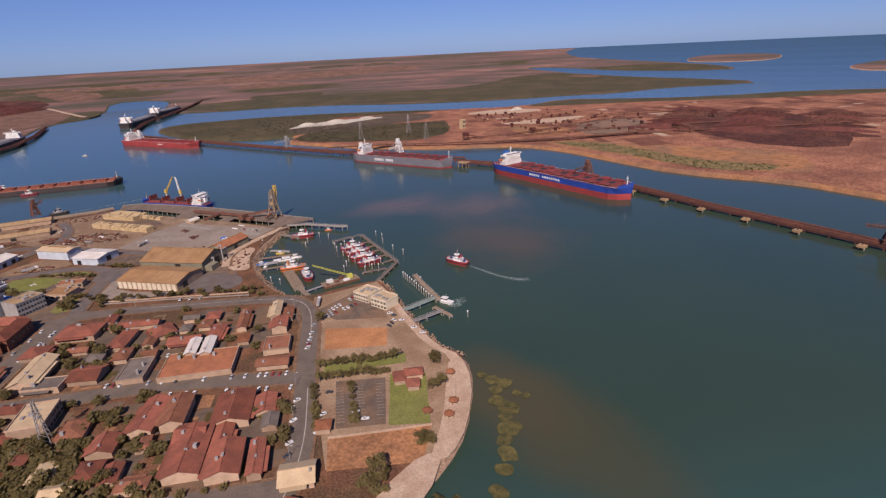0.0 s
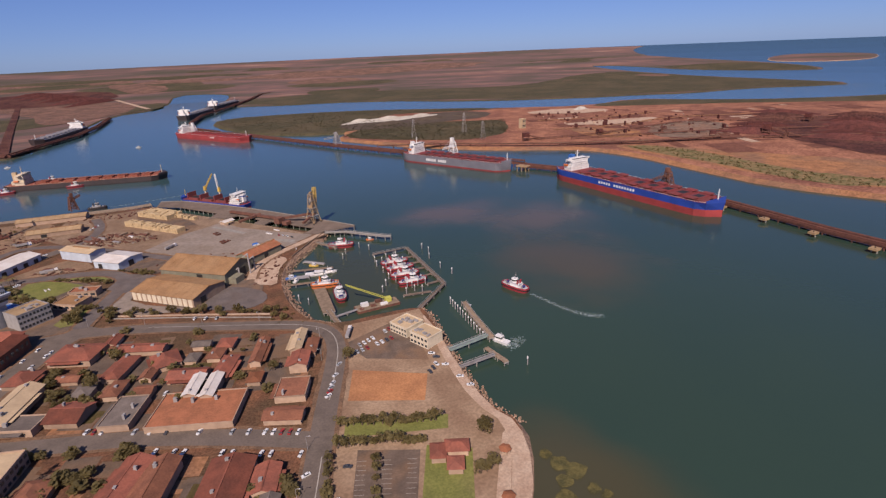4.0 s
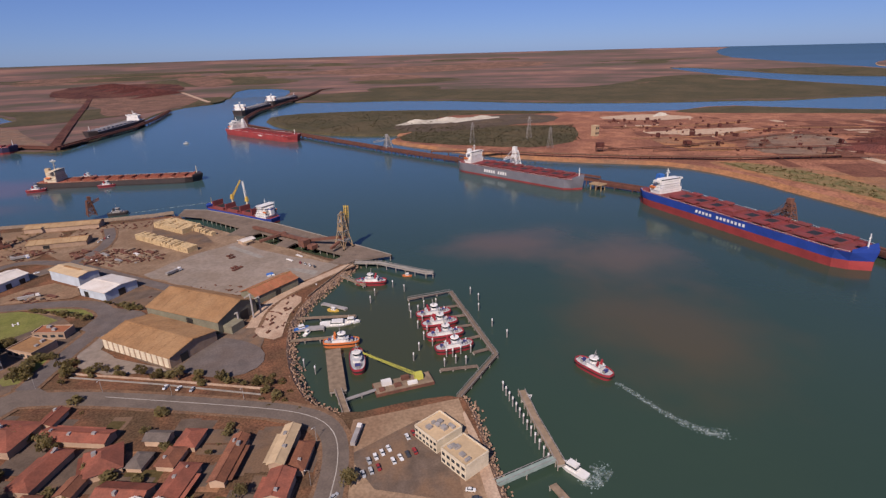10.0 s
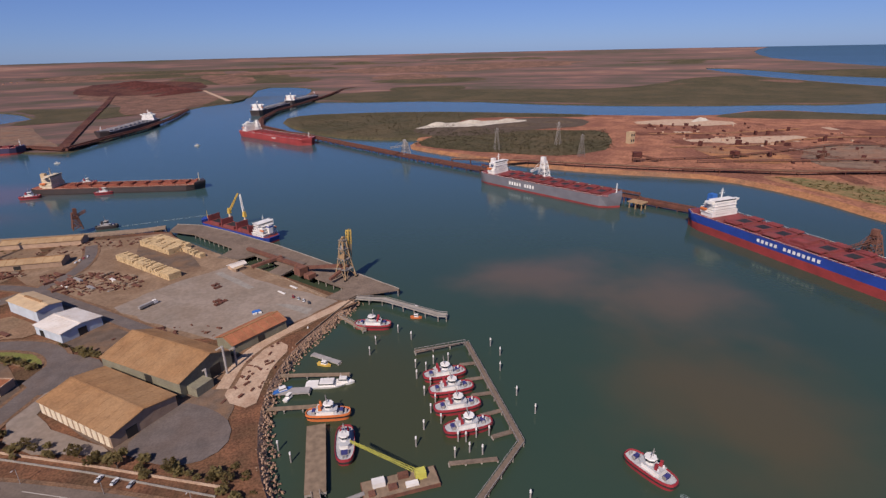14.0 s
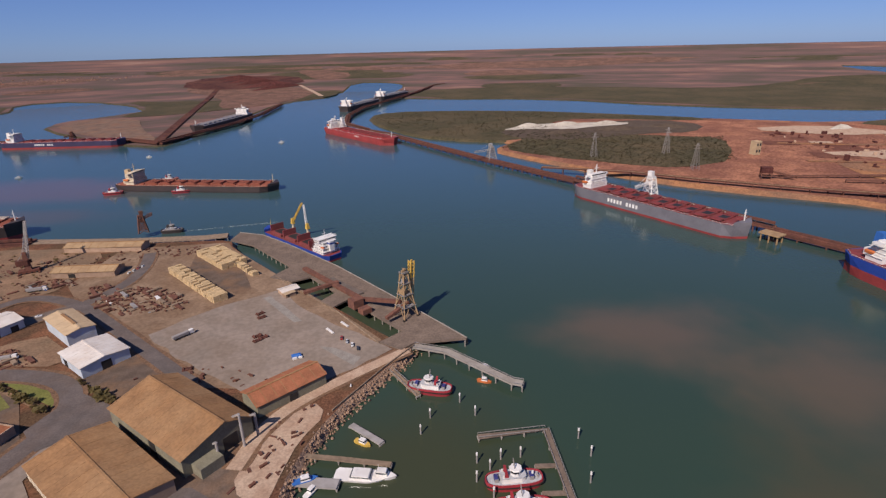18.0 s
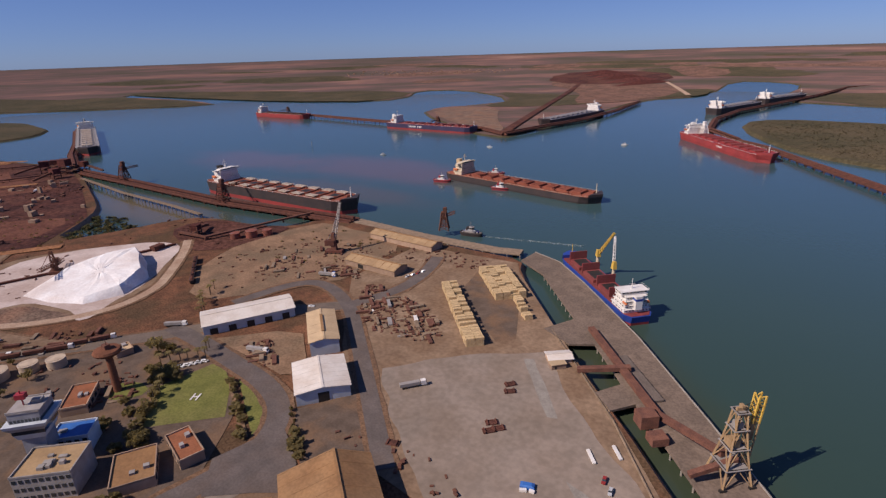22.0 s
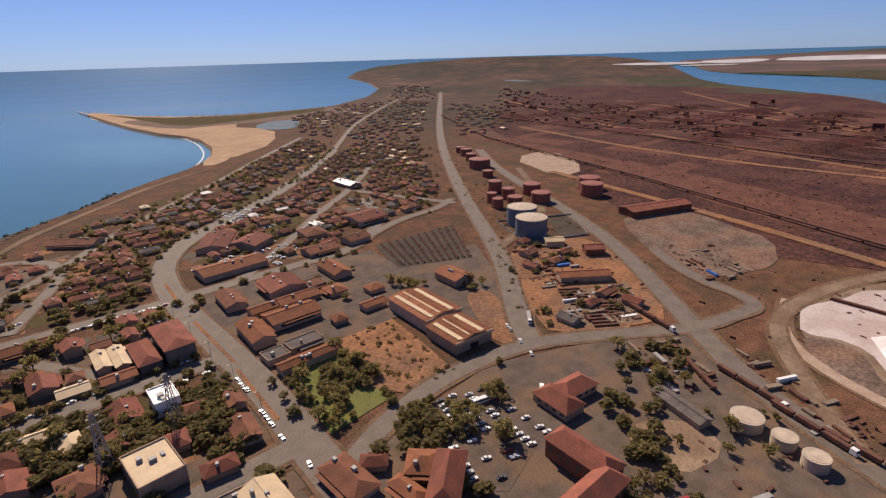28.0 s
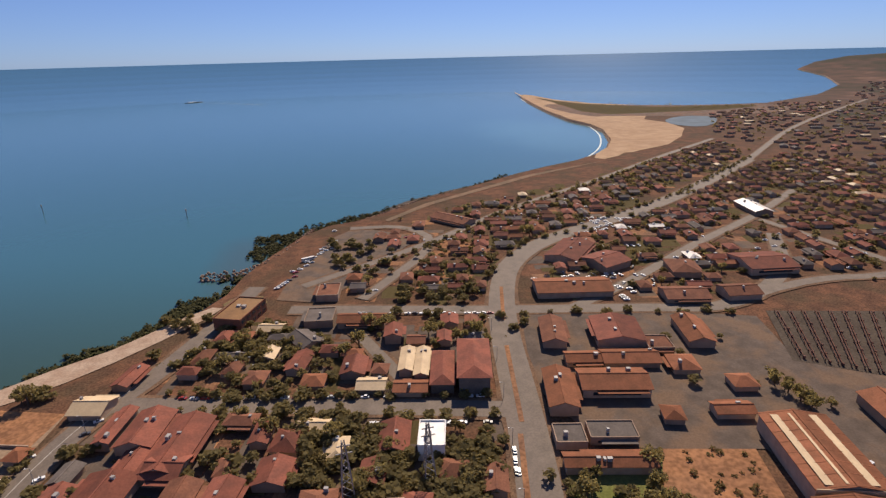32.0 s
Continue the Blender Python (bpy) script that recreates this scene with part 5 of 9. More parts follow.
        part("jib", lattice(Mesh(), (x + 0.8, y0, D + 12), (x + tip[0], y0 + tip[1], D + 12 + tip[2]), 1.7, 9, 0.5, 0.6), jib, c)
        part("luffing_wire", Mesh().beam((x, y0, D + 17), (x + tip[0], y0 + tip[1], D + 12 + tip[2]), 0.15), M_DARK, c)
    return ship


cargo_ship()


def oval(L, B, z):
    """A blunt double-ended tug outline."""
    pts = []
    for i in range(28):
        w = 2 * math.pi * i / 28
        c, q = math.cos(w), math.sin(w)
        pts.append((math.copysign(abs(c) ** 0.75, c) * L / 2 + (0.02 * L if c > 0 else 0), math.copysign(abs(q) ** 0.62, q) * B / 2, z))
    return pts


def tug(name="tugboat", label="red-hulled harbour tug with pale grey deck and white wheelhouse", L=27.0, B=10.4, hull=None, deck=None, house=None):
    """One tug at the origin, bow to +x."""
    hull = hull or M_TUGRED
    house = house or M_WHITE
    t = thing(name, label, "tugboat", 0, 0, 0)
    part("hull", Mesh().loft([oval(L * 0.92, B * 0.88, -1), oval(L * 0.98, B * 0.98, 1.6), oval(L, B, 3.0)]), hull, t)
    part("bulwark", Mesh().loft([oval(L, B, 3.0), oval(L * 0.985, B * 0.985, 4.1), oval(L * 0.95, B * 0.93, 4.1), oval(L * 0.95, B * 0.93, 3.0)], False), hull, t)
    part("fender", Mesh().loft([oval(L * 1.03, B * 1.05, 2.1), oval(L * 1.03, B * 1.05, 2.8)]), M_DARK, t)
    part("deck", Mesh().loft([oval(L * 0.945, B * 0.92, 2.9), oval(L * 0.945, B * 0.92, 3.2)]), deck or M_TUGDECK, t)
    lower = [(-6.0, -3.0), (3.6, -3.0), (5.4, -1.8), (5.4, 1.8), (3.6, 3.0), (-6.0, 3.0)]
    part("deckhouse", Mesh().loft([[(x, y, 3.1) for x, y in lower], [(x * 0.97, y * 0.95, 5.8) for x, y in lower]]), house, t)
    part("upper_deck", Mesh().prism([(x * 1.04, y * 1.05) for x, y in lower], 5.8, 6.05), deck or M_TUGDECK, t)
    ring = [(2.6 * math.cos(k * 0.785 + 0.39) + 0.8, 2.5 * math.sin(k * 0.785 + 0.39)) for k in range(8)]
    part("lower_bridge", Mesh().prism([(0.8 + (x - 0.8) * 0.95, y * 0.95) for x, y in ring], 6.05, 7.6), house, t)
    part("wheelhouse_glass", Mesh().loft([[(x, y, 7.6) for x, y in ring], [(0.8 + (x - 0.8) * 1.12, y * 1.12, 9.2) for x, y in ring]]), M_GLASS, t)
    part("wheelhouse_roof", Mesh().loft([[(0.8 + (x - 0.8) * 1.22, y * 1.22, 9.2) for x, y in ring], [(0.8 + (x - 0.8) * 1.1, y * 1.1, 9.7) for x, y in ring]]), house, t)
    for k in (-1, 1):
        part("funnel", Mesh().loft([[(-3.6 + a, k * 1.9 + b, 6.0) for a, b in ((-.8, -.6), (.8, -.6), (.8, .6), (-.8, .6))], [(-4.0 + a, k * 1.9 + b, 9.4) for a, b in ((-.6, -.5), (.6, -.5), (.6, .5), (-.6, .5))]]), hull, t)
    part("mast", Mesh().beam((0.2, -1.0, 9.7), (-0.4, 0, 15), 0.28).beam((0.2, 1.0, 9.7), (-0.4, 0, 15), 0.28).beam((-0.2, -1.6, 12.4), (-0.2, 1.6, 12.4), 0.22), M_GREYS, t)
    for x in (L * 0.31, -L * 0.31):
        w = part("winch", Mesh().beam((x, -1.7, 4.3), (x, 1.7, 4.3), 1.7), M_WINCH, t, "blue towing winch")
        part("winch_frame", Mesh().box(x, -1.9, 3.1, 1.8, 0.3, 2.0).box(x, 1.9, 3.1, 1.8, 0.3, 2.0), M_GREYS, w)
    part("towing_post", Mesh().beam((L * 0.42, -0.8, 3.1), (L * 0.42, -0.8, 5.0), 0.5).beam((L * 0.42, 0.8, 3.1), (L * 0.42, 0.8, 5.0), 0.5).beam((L * 0.42, -1.0, 4.8), (L * 0.42, 1.0, 4.8), 0.45), M_GREYS, t)
    part("life_raft", Mesh().tube(-5.0, 2.2, 6.0, 7.0, 0.5, 0.5, 8).tube(-5.0, -2.2, 6.0, 7.0, 0.5, 0.5, 8), house, t)
    return t


def put(ob, x, y, z=0.0, turn=0.0, first=[]):
    """Sets a thing down, or a copy of it once it stands somewhere."""
    if ob.name in first:
        return copy_thing(ob, pose(x, y, z, 0, 0, turn))
    first.append(ob.name)
    ob.matrix_basis = pose(x, y, z, 0, 0, turn)
    return ob


red_tug = tug()
red_tug["group"] = "tugs"
for x, y, a in ((34, 196, 4), (35, 180, 2), (35, 163, 2), (37, 145, 6), (115, 96, 114), (-28, 145, -92), (-5, 270, 165), (-470, 771, 15), (-370, 770, 12), (-424, 850, 20)):
    put(red_tug, x, y, 0, a)
orange_tug = tug("tugboat", "orange and blue work tug moored at a small pier", 25, 8.6, M_ORANGE)
put(orange_tug, -37, 172, 0, -8)
grey_tug = tug("tugboat", "dark tug with grey house moored off the wharf", 24, 8, M_HBLACK, None, M_GREYS)
put(grey_tug, -300, 585, 0, 10)


# ---- wharf and jetties ----
def line_points(pts, step):
    out = []
    for (ax, ay), (bx, by) in zip(pts, pts[1:]):
        n = max(1, int(math.hypot(bx - ax, by - ay) / step))
        a = math.degrees(math.atan2(by - ay, bx - ax))
        out += [(ax + (bx - ax) * i / n, ay + (by - ay) * i / n, a) for i in range(n)]
    return out + [(*pts[-1], out[-1][2])]


def slab(pts, width, z, thick):
    """A level strip along a line, mitred at its corners."""
    rings, n = [], len(pts)
    for i, (x, y) in enumerate(pts):
        a, b = Vector(pts[max(0, i - 1)]), Vector(pts[min(n - 1, i + 1)])
        t = (b - a).normalized()
        rings.append([(x - t.y * u * width / 2, y + t.x * u * width / 2, h) for u, h in ((-1, z - thick), (1, z - thick), (1, z), (-1, z))])
    return Mesh().loft(rings)


def jetty(label, pts, width, z=6.0, thick=1.0, pile=0.6, gap=18.0, deck=None, belt=None, rails=False, name="jetty", pile_material=None, low=-3.0):
    """A deck on piles; belt: the height of a conveyor gallery that runs along it."""
    x, y = pts[0]
    j = thing(name, label, "jetty", 0, 0, 0)
    part("deck", slab(pts, width, z, thick), deck or M_DECK, j)
    row_of_piles = Mesh()
    for px, py, a in line_points(pts, gap):
        s, c = math.sin(radians(a)), math.cos(radians(a))
        for k in (-0.42, 0.42):
            p = row_of_piles if belt is not None else Mesh()
            p.tube(px - s * width * k, py + c * width * k, low, z - thick, pile, pile, 7)
            if belt is None:
                part("pile", p, pile_material or M_CONC, j)
        if belt is not None:
            row_of_piles.beam((px - s * width * 0.5, py + c * width * 0.5, z - thick - 0.6), (px + s * width * 0.5, py - c * width * 0.5, z - thick - 0.6), 1.2)
        if gap < 20 and belt is None:
            part("crosshead", Mesh().beam((px - s * width * 0.5, py + c * width * 0.5, z - thick - 0.4), (px + s * width * 0.5, py - c * width * 0.5, z - thick - 0.4), 0.9), pile_material or M_CONC, j)
    if belt is not None:
        tagged(part("pile", row_of_piles, M_BERTH, j), kind="stuff")
        for k in (-0.5, 0.5):
            side = [(p[0] - width * k * math.sin(radians(q[2])), p[1] + width * k * math.cos(radians(q[2]))) for p, q in zip(pts, line_points(pts, 1e9))]
            part("edge_girder", slab(side, 0.9, z + 0.5, 2.0), M_BERTH, j)
    if belt:
        part("conveyor_gallery", slab(pts, 3.8, z + belt + 2.4, 2.4), M_BERTH, j)
        tr = Mesh()
        for px, py, a in line_points(pts, gap):
            s, c = math.sin(radians(a)), math.cos(radians(a))
            tr.beam((px - s * 1.6, py + c * 1.6, z), (px - s, py + c, z + belt), 0.5).beam((px + s * 1.6, py - c * 1.6, z), (px + s, py - c, z + belt), 0.5)
        tagged(part("trestle", tr, M_STEEL, j), kind="stuff")
        off = [(a[0] + width * 0.3 * math.sin(radians(t)), a[1] - width * 0.3 * math.cos(radians(t))) for a, t in zip(pts, [q[2] for q in line_points(pts, 1e9)])]
        part("pipe_rack", slab(off, 2.6, z + 1.8, 1.5), M_BERTH, j)
    if rails:
        for k in (-0.48, 0.48):
            r = Mesh()
            for (ax, ay), (bx, by) in zip(pts, pts[1:]):
                t = Vector((bx - ax, by - ay)).normalized()
                o = Vector((-t.y, t.x)) * width * k
                r.beam((ax + o.x, ay + o.y, z + 1.0), (bx + o.x, by + o.y, z + 1.0), 0.22)
                for q in line_points([(ax, ay), (bx, by)], 3.0):
                    r.beam((q[0] + o.x, q[1] + o.y, z), (q[0] + o.x, q[1] + o.y, z + 1.0), 0.16)
            part("handrail", r, M_GREYS, j)
    return j


def wharf():
    w = thing("wharf", "long concrete cargo wharf with water slots behind it", "wharf", 0, 0, 0)
    outer = [(20, 320), (-36, 390), (-90, 455), (-150, 517), (-185, 549), (-214, 560)]
    inner = [(-216, 536), (-186, 517), (-130, 453), (-109, 431), (-61, 374), (-22, 330), (-14, 316)]
    part("deck", Mesh().prism(outer + inner, 4.4, 6.0), M_DECK, w)
    for x, y, a in line_points(outer, 9.0):
        part("pile", Mesh().tube(x - 1.2, y - 1.0, -3, 4.4, 0.5, 0.5, 7), M_CONC, w)
        part("fender", Mesh().box(x, y, 1.5, 0.9, 0.9, 4.0, a), M_DARK, w)
    for x, y, a in line_points(inner[1:6], 9.0):
        part("pile", Mesh().tube(x + 1, y + 1, -3, 4.4, 0.5, 0.5, 7), M_CONC, w)
    kerb = Mesh()
    for p, q in zip(outer, outer[1:]):
        kerb.beam((*p, 6.2), (*q, 6.2), 0.6, 0.6)
    part("kerb", kerb, M_CONC, w)
    for pts in ([(-146, 434), (-134, 457), (-107, 434), (-124, 424)], [(-92, 384), (-82, 400), (-70, 386), (-80, 373)], [(-40, 318), (-24, 333), (-14, 318), (-24, 308)]):
        part("approach_slab", Mesh().prism(pts, 4.5, 5.9), M_DECK, w)
    part("conveyor_gallery", Mesh().beam((-118, 446, 8.5), (-58, 378, 9.0), 4.0, 2.6).beam((-58, 378, 9.5), (-26, 356, 17.0), 3.4, 2.4), M_STEEL, w)
    part("cross_gallery", Mesh().beam((-108, 398, 7.0), (-82, 412, 9.5), 3.6, 2.4), M_STEEL, w)
    part("transfer_house", Mesh().box(-62, 372, 6, 9, 8, 7, 42).box(-54, 362, 6, 8, 7, 4, 42), M_STEEL, w)
    part("belt_cover", Mesh().beam((-92, 425, 6.8), (-62, 392, 6.8), 8.0, 1.2), M_GREY, w)
    return w


wharf()


def ship_loader(x, y, z, turn, h, material, boom=26.0, label="tall steel ship loader tower on the wharf", up=0.35, base=13.0):
    s = thing("ship_loader", label, "ship loader", x, y, z, turn)
    top = base * 0.42
    for a, b in ((-1, -1), (1, -1), (1, 1), (-1, 1)):
        part("leg", Mesh().beam((a * base / 2, b * base / 2, 0), (a * top / 2, b * top / 2, h * 0.8), 1.0), material, s)
    for k in range(4):
        u, v = k / 4, (k + 1) / 4
        r0, r1 = base / 2 + (top - base) / 2 * u, base / 2 + (top - base) / 2 * v
        z0, z1 = h * 0.8 * u, h * 0.8 * v
        m = Mesh()
        ring0 = [(-r0, -r0, z0), (r0, -r0, z0), (r0, r0, z0), (-r0, r0, z0)]
        ring1 = [(-r1, -r1, z1), (r1, -r1, z1), (r1, r1, z1), (-r1, r1, z1)]
        for i in range(4):
            m.beam(ring1[i], ring1[(i + 1) % 4], 0.7).beam(ring0[i], ring1[(i + 1) % 4], 0.55).beam(ring0[(i + 1) % 4], ring1[i], 0.55)
        part("bracing", m, material, s)
    part("machinery_house", Mesh().box(0, 0, h * 0.5, base * 0.62, base * 0.5, h * 0.12).box(0, 0, h * 0.72, base * 0.5, base * 0.42, h * 0.1), material, s)
    part("head", Mesh().box(base * 0.12, 0, h * 0.8, top * 0.9, top * 0.9, h * 0.2), material, s)
    bm = Mesh()
    p, q = Vector((0, 0, h * 0.55)), Vector((boom, 0, h * (0.55 + up)))
    for o in ((0, -1.2, 0), (0, 1.2, 0), (0, -1.2, 2.4), (0, 1.2, 2.4)):
        bm.beam(p + Vector(o), q + Vector(o), 0.45)
    for i in range(7):
        c = p.lerp(q, i / 7)
        d = p.lerp(q, (i + 1) / 7)
        bm.beam(c + Vector((0, -1.2, 0)), d + Vector((0, -1.2, 2.4)), 0.3).beam(c + Vector((0, 1.2, 0)), d + Vector((0, 1.2, 2.4)), 0.3).beam(c + Vector((0, -1.2, 2.4)), c + Vector((0, 1.2, 2.4)), 0.3)
    part("boom", bm, material, s)
    part("stay", Mesh().beam((0, 0, h), q, 0.3), material, s)
    return s


def wharf_loader(x, y, z, turn):
    """A lean open tower with its short boom raised beside it."""
    s = thing("ship_loader", "tall open tan steel ship loader with a raised yellow-tipped boom", "ship loader", x, y, z, turn)
    levels = ((0, 6.6), (9, 5.0), (18, 3.6), (27, 2.6), (35, 2.0))
    for a, b in ((-1, -1), (1, -1), (1, 1), (-1, 1)):
        for (z0, r0), (z1, r1) in zip(levels, levels[1:]):
            part("leg", Mesh().beam((a * r0, b * r0, z0), (a * r1, b * r1, z1), 0.75), M_TAN, s)
        part("bogie", Mesh().box(a * 6.6, b * 6.6, 0, 2.6, 1.2, 1.1), M_DARK, s)
    for (z0, r0), (z1, r1) in zip(levels, levels[1:]):
        c0 = [(-r0, -r0, z0), (r0, -r0, z0), (r0, r0, z0), (-r0, r0, z0)]
        c1 = [(-r1, -r1, z1), (r1, -r1, z1), (r1, r1, z1), (-r1, r1, z1)]
        for k in range(4):
            n = (k + 1) % 4
            part("girt", Mesh().beam(c1[k], c1[n], 0.5), M_TAN, s)
            mid = tuple((p + q) / 2 for p, q in zip(c1[k], c1[n]))
            part("brace", Mesh().beam(c0[k], mid, 0.4), M_TAN, s)
            part("brace", Mesh().beam(c0[n], mid, 0.4), M_TAN, s)
        part("platform", Mesh().box(0, 0, z1, 2 * r1 + 1.6, 2 * r1 + 1.6, 0.25), M_GREYS, s)
    part("machinery_house", Mesh().box(-1.2, 0, 18.3, 4.2, 4.6, 3.4), M_TAN, s)
    part("winch_house", Mesh().box(0, 0, 27.3, 3.0, 3.4, 2.6), M_GREYS, s)
    part("sheave_head", Mesh().box(0.4, 0, 35.2, 4.6, 1.0, 1.6).box(0.4, 0, 36.8, 1.4, 2.2, 1.0), M_TAN, s)
    b = part("boom", lattice(Mesh(), (5.0, 0, 8), (6.6, 0, 29), 3.0, 7, 0.5), M_TAN, s)
    part("boom_tip", lattice(Mesh(), (6.6, 0, 29), (7.6, 0, 42), 3.0, 5, 0.6), M_YELL, b, "orange-yellow boom tip")
    part("chute", Mesh().beam((6.4, 0, 20), (7.2, 0, 38), 1.5, 1.3), M_LATT, b)
    part("gallery", Mesh().beam((-18, 0, 4.5), (3, 0, 10), 2.6, 2.2), M_STEEL, s)
    for y0 in (-0.9, 0.9):
        part("stay", Mesh().beam((1.5, y0, 36), (7.4, y0, 39), 0.2), M_DARK, s)
    return s


ship_loader(268, 640, 9, 212, 34, M_WHITE, 30, "white A-frame ship loader over the grey ship", -0.05, 15)
ship_loader(440, 282, 9, 195, 26, M_STEEL, 34, "rust-brown ship loader beside the blue ship", 0.0, 14)
ship_loader(100, 915, 8, 200, 26, M_GREYS, 32, "grey ship loader on the far jetty", -0.05, 14)
ship_loader(-215, 1305, 8, 140, 30, M_WHITE, 40, "white ship loader beside the red ship", -0.05, 14)
ship_loader(-640, 520, 9, 100, 27, M_BERTH, 30, "rust-brown ship loader over the beige hatches", 0.0, 13)
ship_loader(-900, 518, 9, 100, 27, M_BERTH, 26, "rust-brown ship loader parked on the ore jetty", 0.0, 13)
ship_loader(-325, 572, 6, 30, 24, M_STEEL, 12, "rusty disused loader on the old berth", 0.2, 10)
ship_loader(-820, 1245, 8, 270, 22, M_STEEL, 30, "brown ship loader at the western berth", 0.0, 13)
ship_loader(-1450, 1290, 8, 270, 22, M_STEEL, 30, "brown ship loader at the western berth", 0.0, 13)
ship_loader(490, -105, 8, 120, 24, M_STEEL, 24, "rust-brown loader parked at the end of the jetty", 0.0, 16)

jetty("long rust-brown ore jetty with a conveyor to the far berth", [(-150, 1290), (-100, 1235), (-5, 1075), (95, 912), (170, 800), (205, 750)], 13, 6, 2.4, 0.8, 22, M_BERTH, 1.6)
jetty("rust-brown berth deck behind the grey ship", [(205, 750), (270, 640), (352, 520)], 12, 8, 1.4, 0.8, 18, M_LATT, 3.5)
jetty("rust-brown conveyor jetty along the blue ship", [(352, 520), (395, 455), (440, 330), (459, 200), (466, 80), (480, -30), (492, -150), (500, -300)], 13, 5.4, 3.0, 0.8, 24, M_BERTH, 0.8)
jetty("conveyor trestle from the shore to the berth", [(170, 826), (293, 776), (370, 721), (481, 656), (640, 580), (800, 540)], 7, 11, 1.2, 0.5, 30, M_LATT, 0.0)
jetty("conveyor jetty carrying on to the dark ships", [(-150, 1290), (-225, 1420), (-245, 1600), (-225, 1800), (-150, 2060), (-60, 2400), (10, 2760), (120, 2900)], 14, 8, 1.4, 0.9, 40, M_STEEL, 2.0)
jetty("red-brown ore jetty with twin conveyors", [(-1068, 517), (-860, 520), (-649, 522), (-500, 540), (-432, 548)], 19, 6, 2.6, 0.8, 24, M_BERTH, 1.8)
jetty("old trestle across the inlet", [(-985, 490), (-820, 476), (-680, 474), (-612, 470)], 5, 7, 1.0, 0.5, 18, M_WOOD)
jetty("red-brown finger jetty with conveyor", [(-1107, 528), (-1240, 575), (-1420, 655), (-1700, 765)], 16, 8, 1.4, 0.8, 30, M_STEEL, 2.0)
jetty("western ore berth on concrete piles", [(-1620, 1300), (-1300, 1285), (-960, 1250), (-690, 1244), (-600, 1190)], 14, 7, 1.4, 0.9, 30, M_STEEL, 2.0)
jetty("western ore berth along the channel", [(-600, 1190), (-580, 1300), (-535, 1500), (-528, 1700), (-545, 2000)], 14, 7, 1.4, 0.9, 30, M_STEEL, 2.0)
for k, (x, y, a) in enumerate(line_points([(446, 190), (452, 80), (466, -30), (478, -150)], 42.0)):
    d = thing("mooring_dolphin", "square concrete mooring dolphin on piles beside the jetty", "mooring dolphin", x - 4, y, 0, a, "mooring dolphins")
    part("cap", Mesh().box(0, 0, 3.0, 7, 8, 2.2), M_LATT, d)
    for sx in (-2.4, 2.4):
        part("pile", Mesh().tube(sx, 0, -3, 3, 0.7, 0.7, 8), M_CONC, d)
    part("bollard", Mesh().tube(0, 0, 5.2, 6.2, 0.5, 0.6, 8), M_DARK, d)
platform = thing("berth_platform", "ochre steel berth platform beyond the grey ship's bow", "platform", 338, 500, 0, -58)
part("deck", Mesh().box(0, 0, 8, 20, 14, 1.4), M_LATT, platform)
for a in (-8, 0, 8):
    for b in (-5, 5):
        part("pile", Mesh().tube(a, b, -3, 8, 0.8, 0.8, 8), M_LATT, platform)

jetty("old brown timber berth beside the transit shed", [(-440, 552), (-330, 547), (-250, 550), (-226, 556)], 14, 5.0, 1.0, 0.4, 9, M_WOOD)
# the tug basin
jetty("tug pen walkway on steel piles", [(20, 226), (56, 230), (61, 127), (26, 90)], 3.4, 2.6, 0.7, 0.3, 12, M_DECK, rails=True, name="walkway")
for x0, y0, x1, y1 in ((57, 205, 46, 205), (58, 188, 46, 188), (58, 172, 46, 172), (59, 155, 46, 153), (22, 121, 46, 119), (60, 137, 48, 135)):
    jetty("short finger pontoon of the tug pen", [(x0, y0), (x1, y1)], 2.4, 1.8, 0.8, 0.25, 8, M_DECK, name="pontoon")
jetty("timber pier on close piles", [(62, 84), (60, 60), (59, 24)], 4.2, 4.0, 0.7, 0.3, 5, M_WOOD, rails=True, name="pier")
jetty("pale green steel gangway to the pier", [(24, 20), (57, 28)], 3.0, 4.6, 1.6, 0.3, 14, M_TEAL, rails=True, name="gangway")
jetty("grey steel gangway to a landing", [(22, -2), (51, 3)], 2.6, 4.2, 1.2, 0.3, 14, M_GREYS, rails=True, name="gangway")
jetty("small landing stage on piles", [(50, 14), (55, -7)], 3.6, 3.2, 0.8, 0.3, 6, M_WOOD, name="landing_stage")
jetty("concrete T jetty beside the wharf", [(-16, 314), (6, 306), (44, 270), (50, 268)], 5.5, 5.0, 1.0, 0.4, 10, M_CONC, rails=True)
jetty("broad timber pier in the basin", [(-43, 162), (-42, 114)], 10, 3.6, 0.9, 0.4, 8, M_WOOD, name="pier")
jetty("timber trestle to the pier", [(-42, 114), (-38, 86)], 4.0, 3.6, 0.9, 0.35, 8, M_WOOD, rails=True, name="pier")
jetty("narrow timber pier in the basin", [(-74, 217), (-50, 213), (-24, 208)], 3.0, 3.0, 0.7, 0.3, 9, M_WOOD, name="pier")
jetty("narrow timber pier in the basin", [(-72, 183), (-30, 178)], 3.0, 3.0, 0.7, 0.3, 9, M_WOOD, name="pier")
jetty("small boat slip in the basin", [(-71, 200), (-48, 197)], 6.0, 2.6, 0.8, 0.3, 9, M_GREYS, name="pier")
jetty("floating pontoon with a work boat", [(-48, 240), (-30, 225)], 3.6, 1.6, 0.9, 0.3, 9, M_GREYS, name="pontoon")
jetty("steel ramp to a moored tug", [(-30, 290), (-12, 263)], 3.2, 3.0, 0.9, 0.3, 9, M_WOOD, rails=True, name="gangway")
jetty("narrow gangway to the crane barge", [(-38, 105), (-20, 110)], 2.0, 2.6, 0.7, 0.2, 9, M_GREYS, name="gangway")
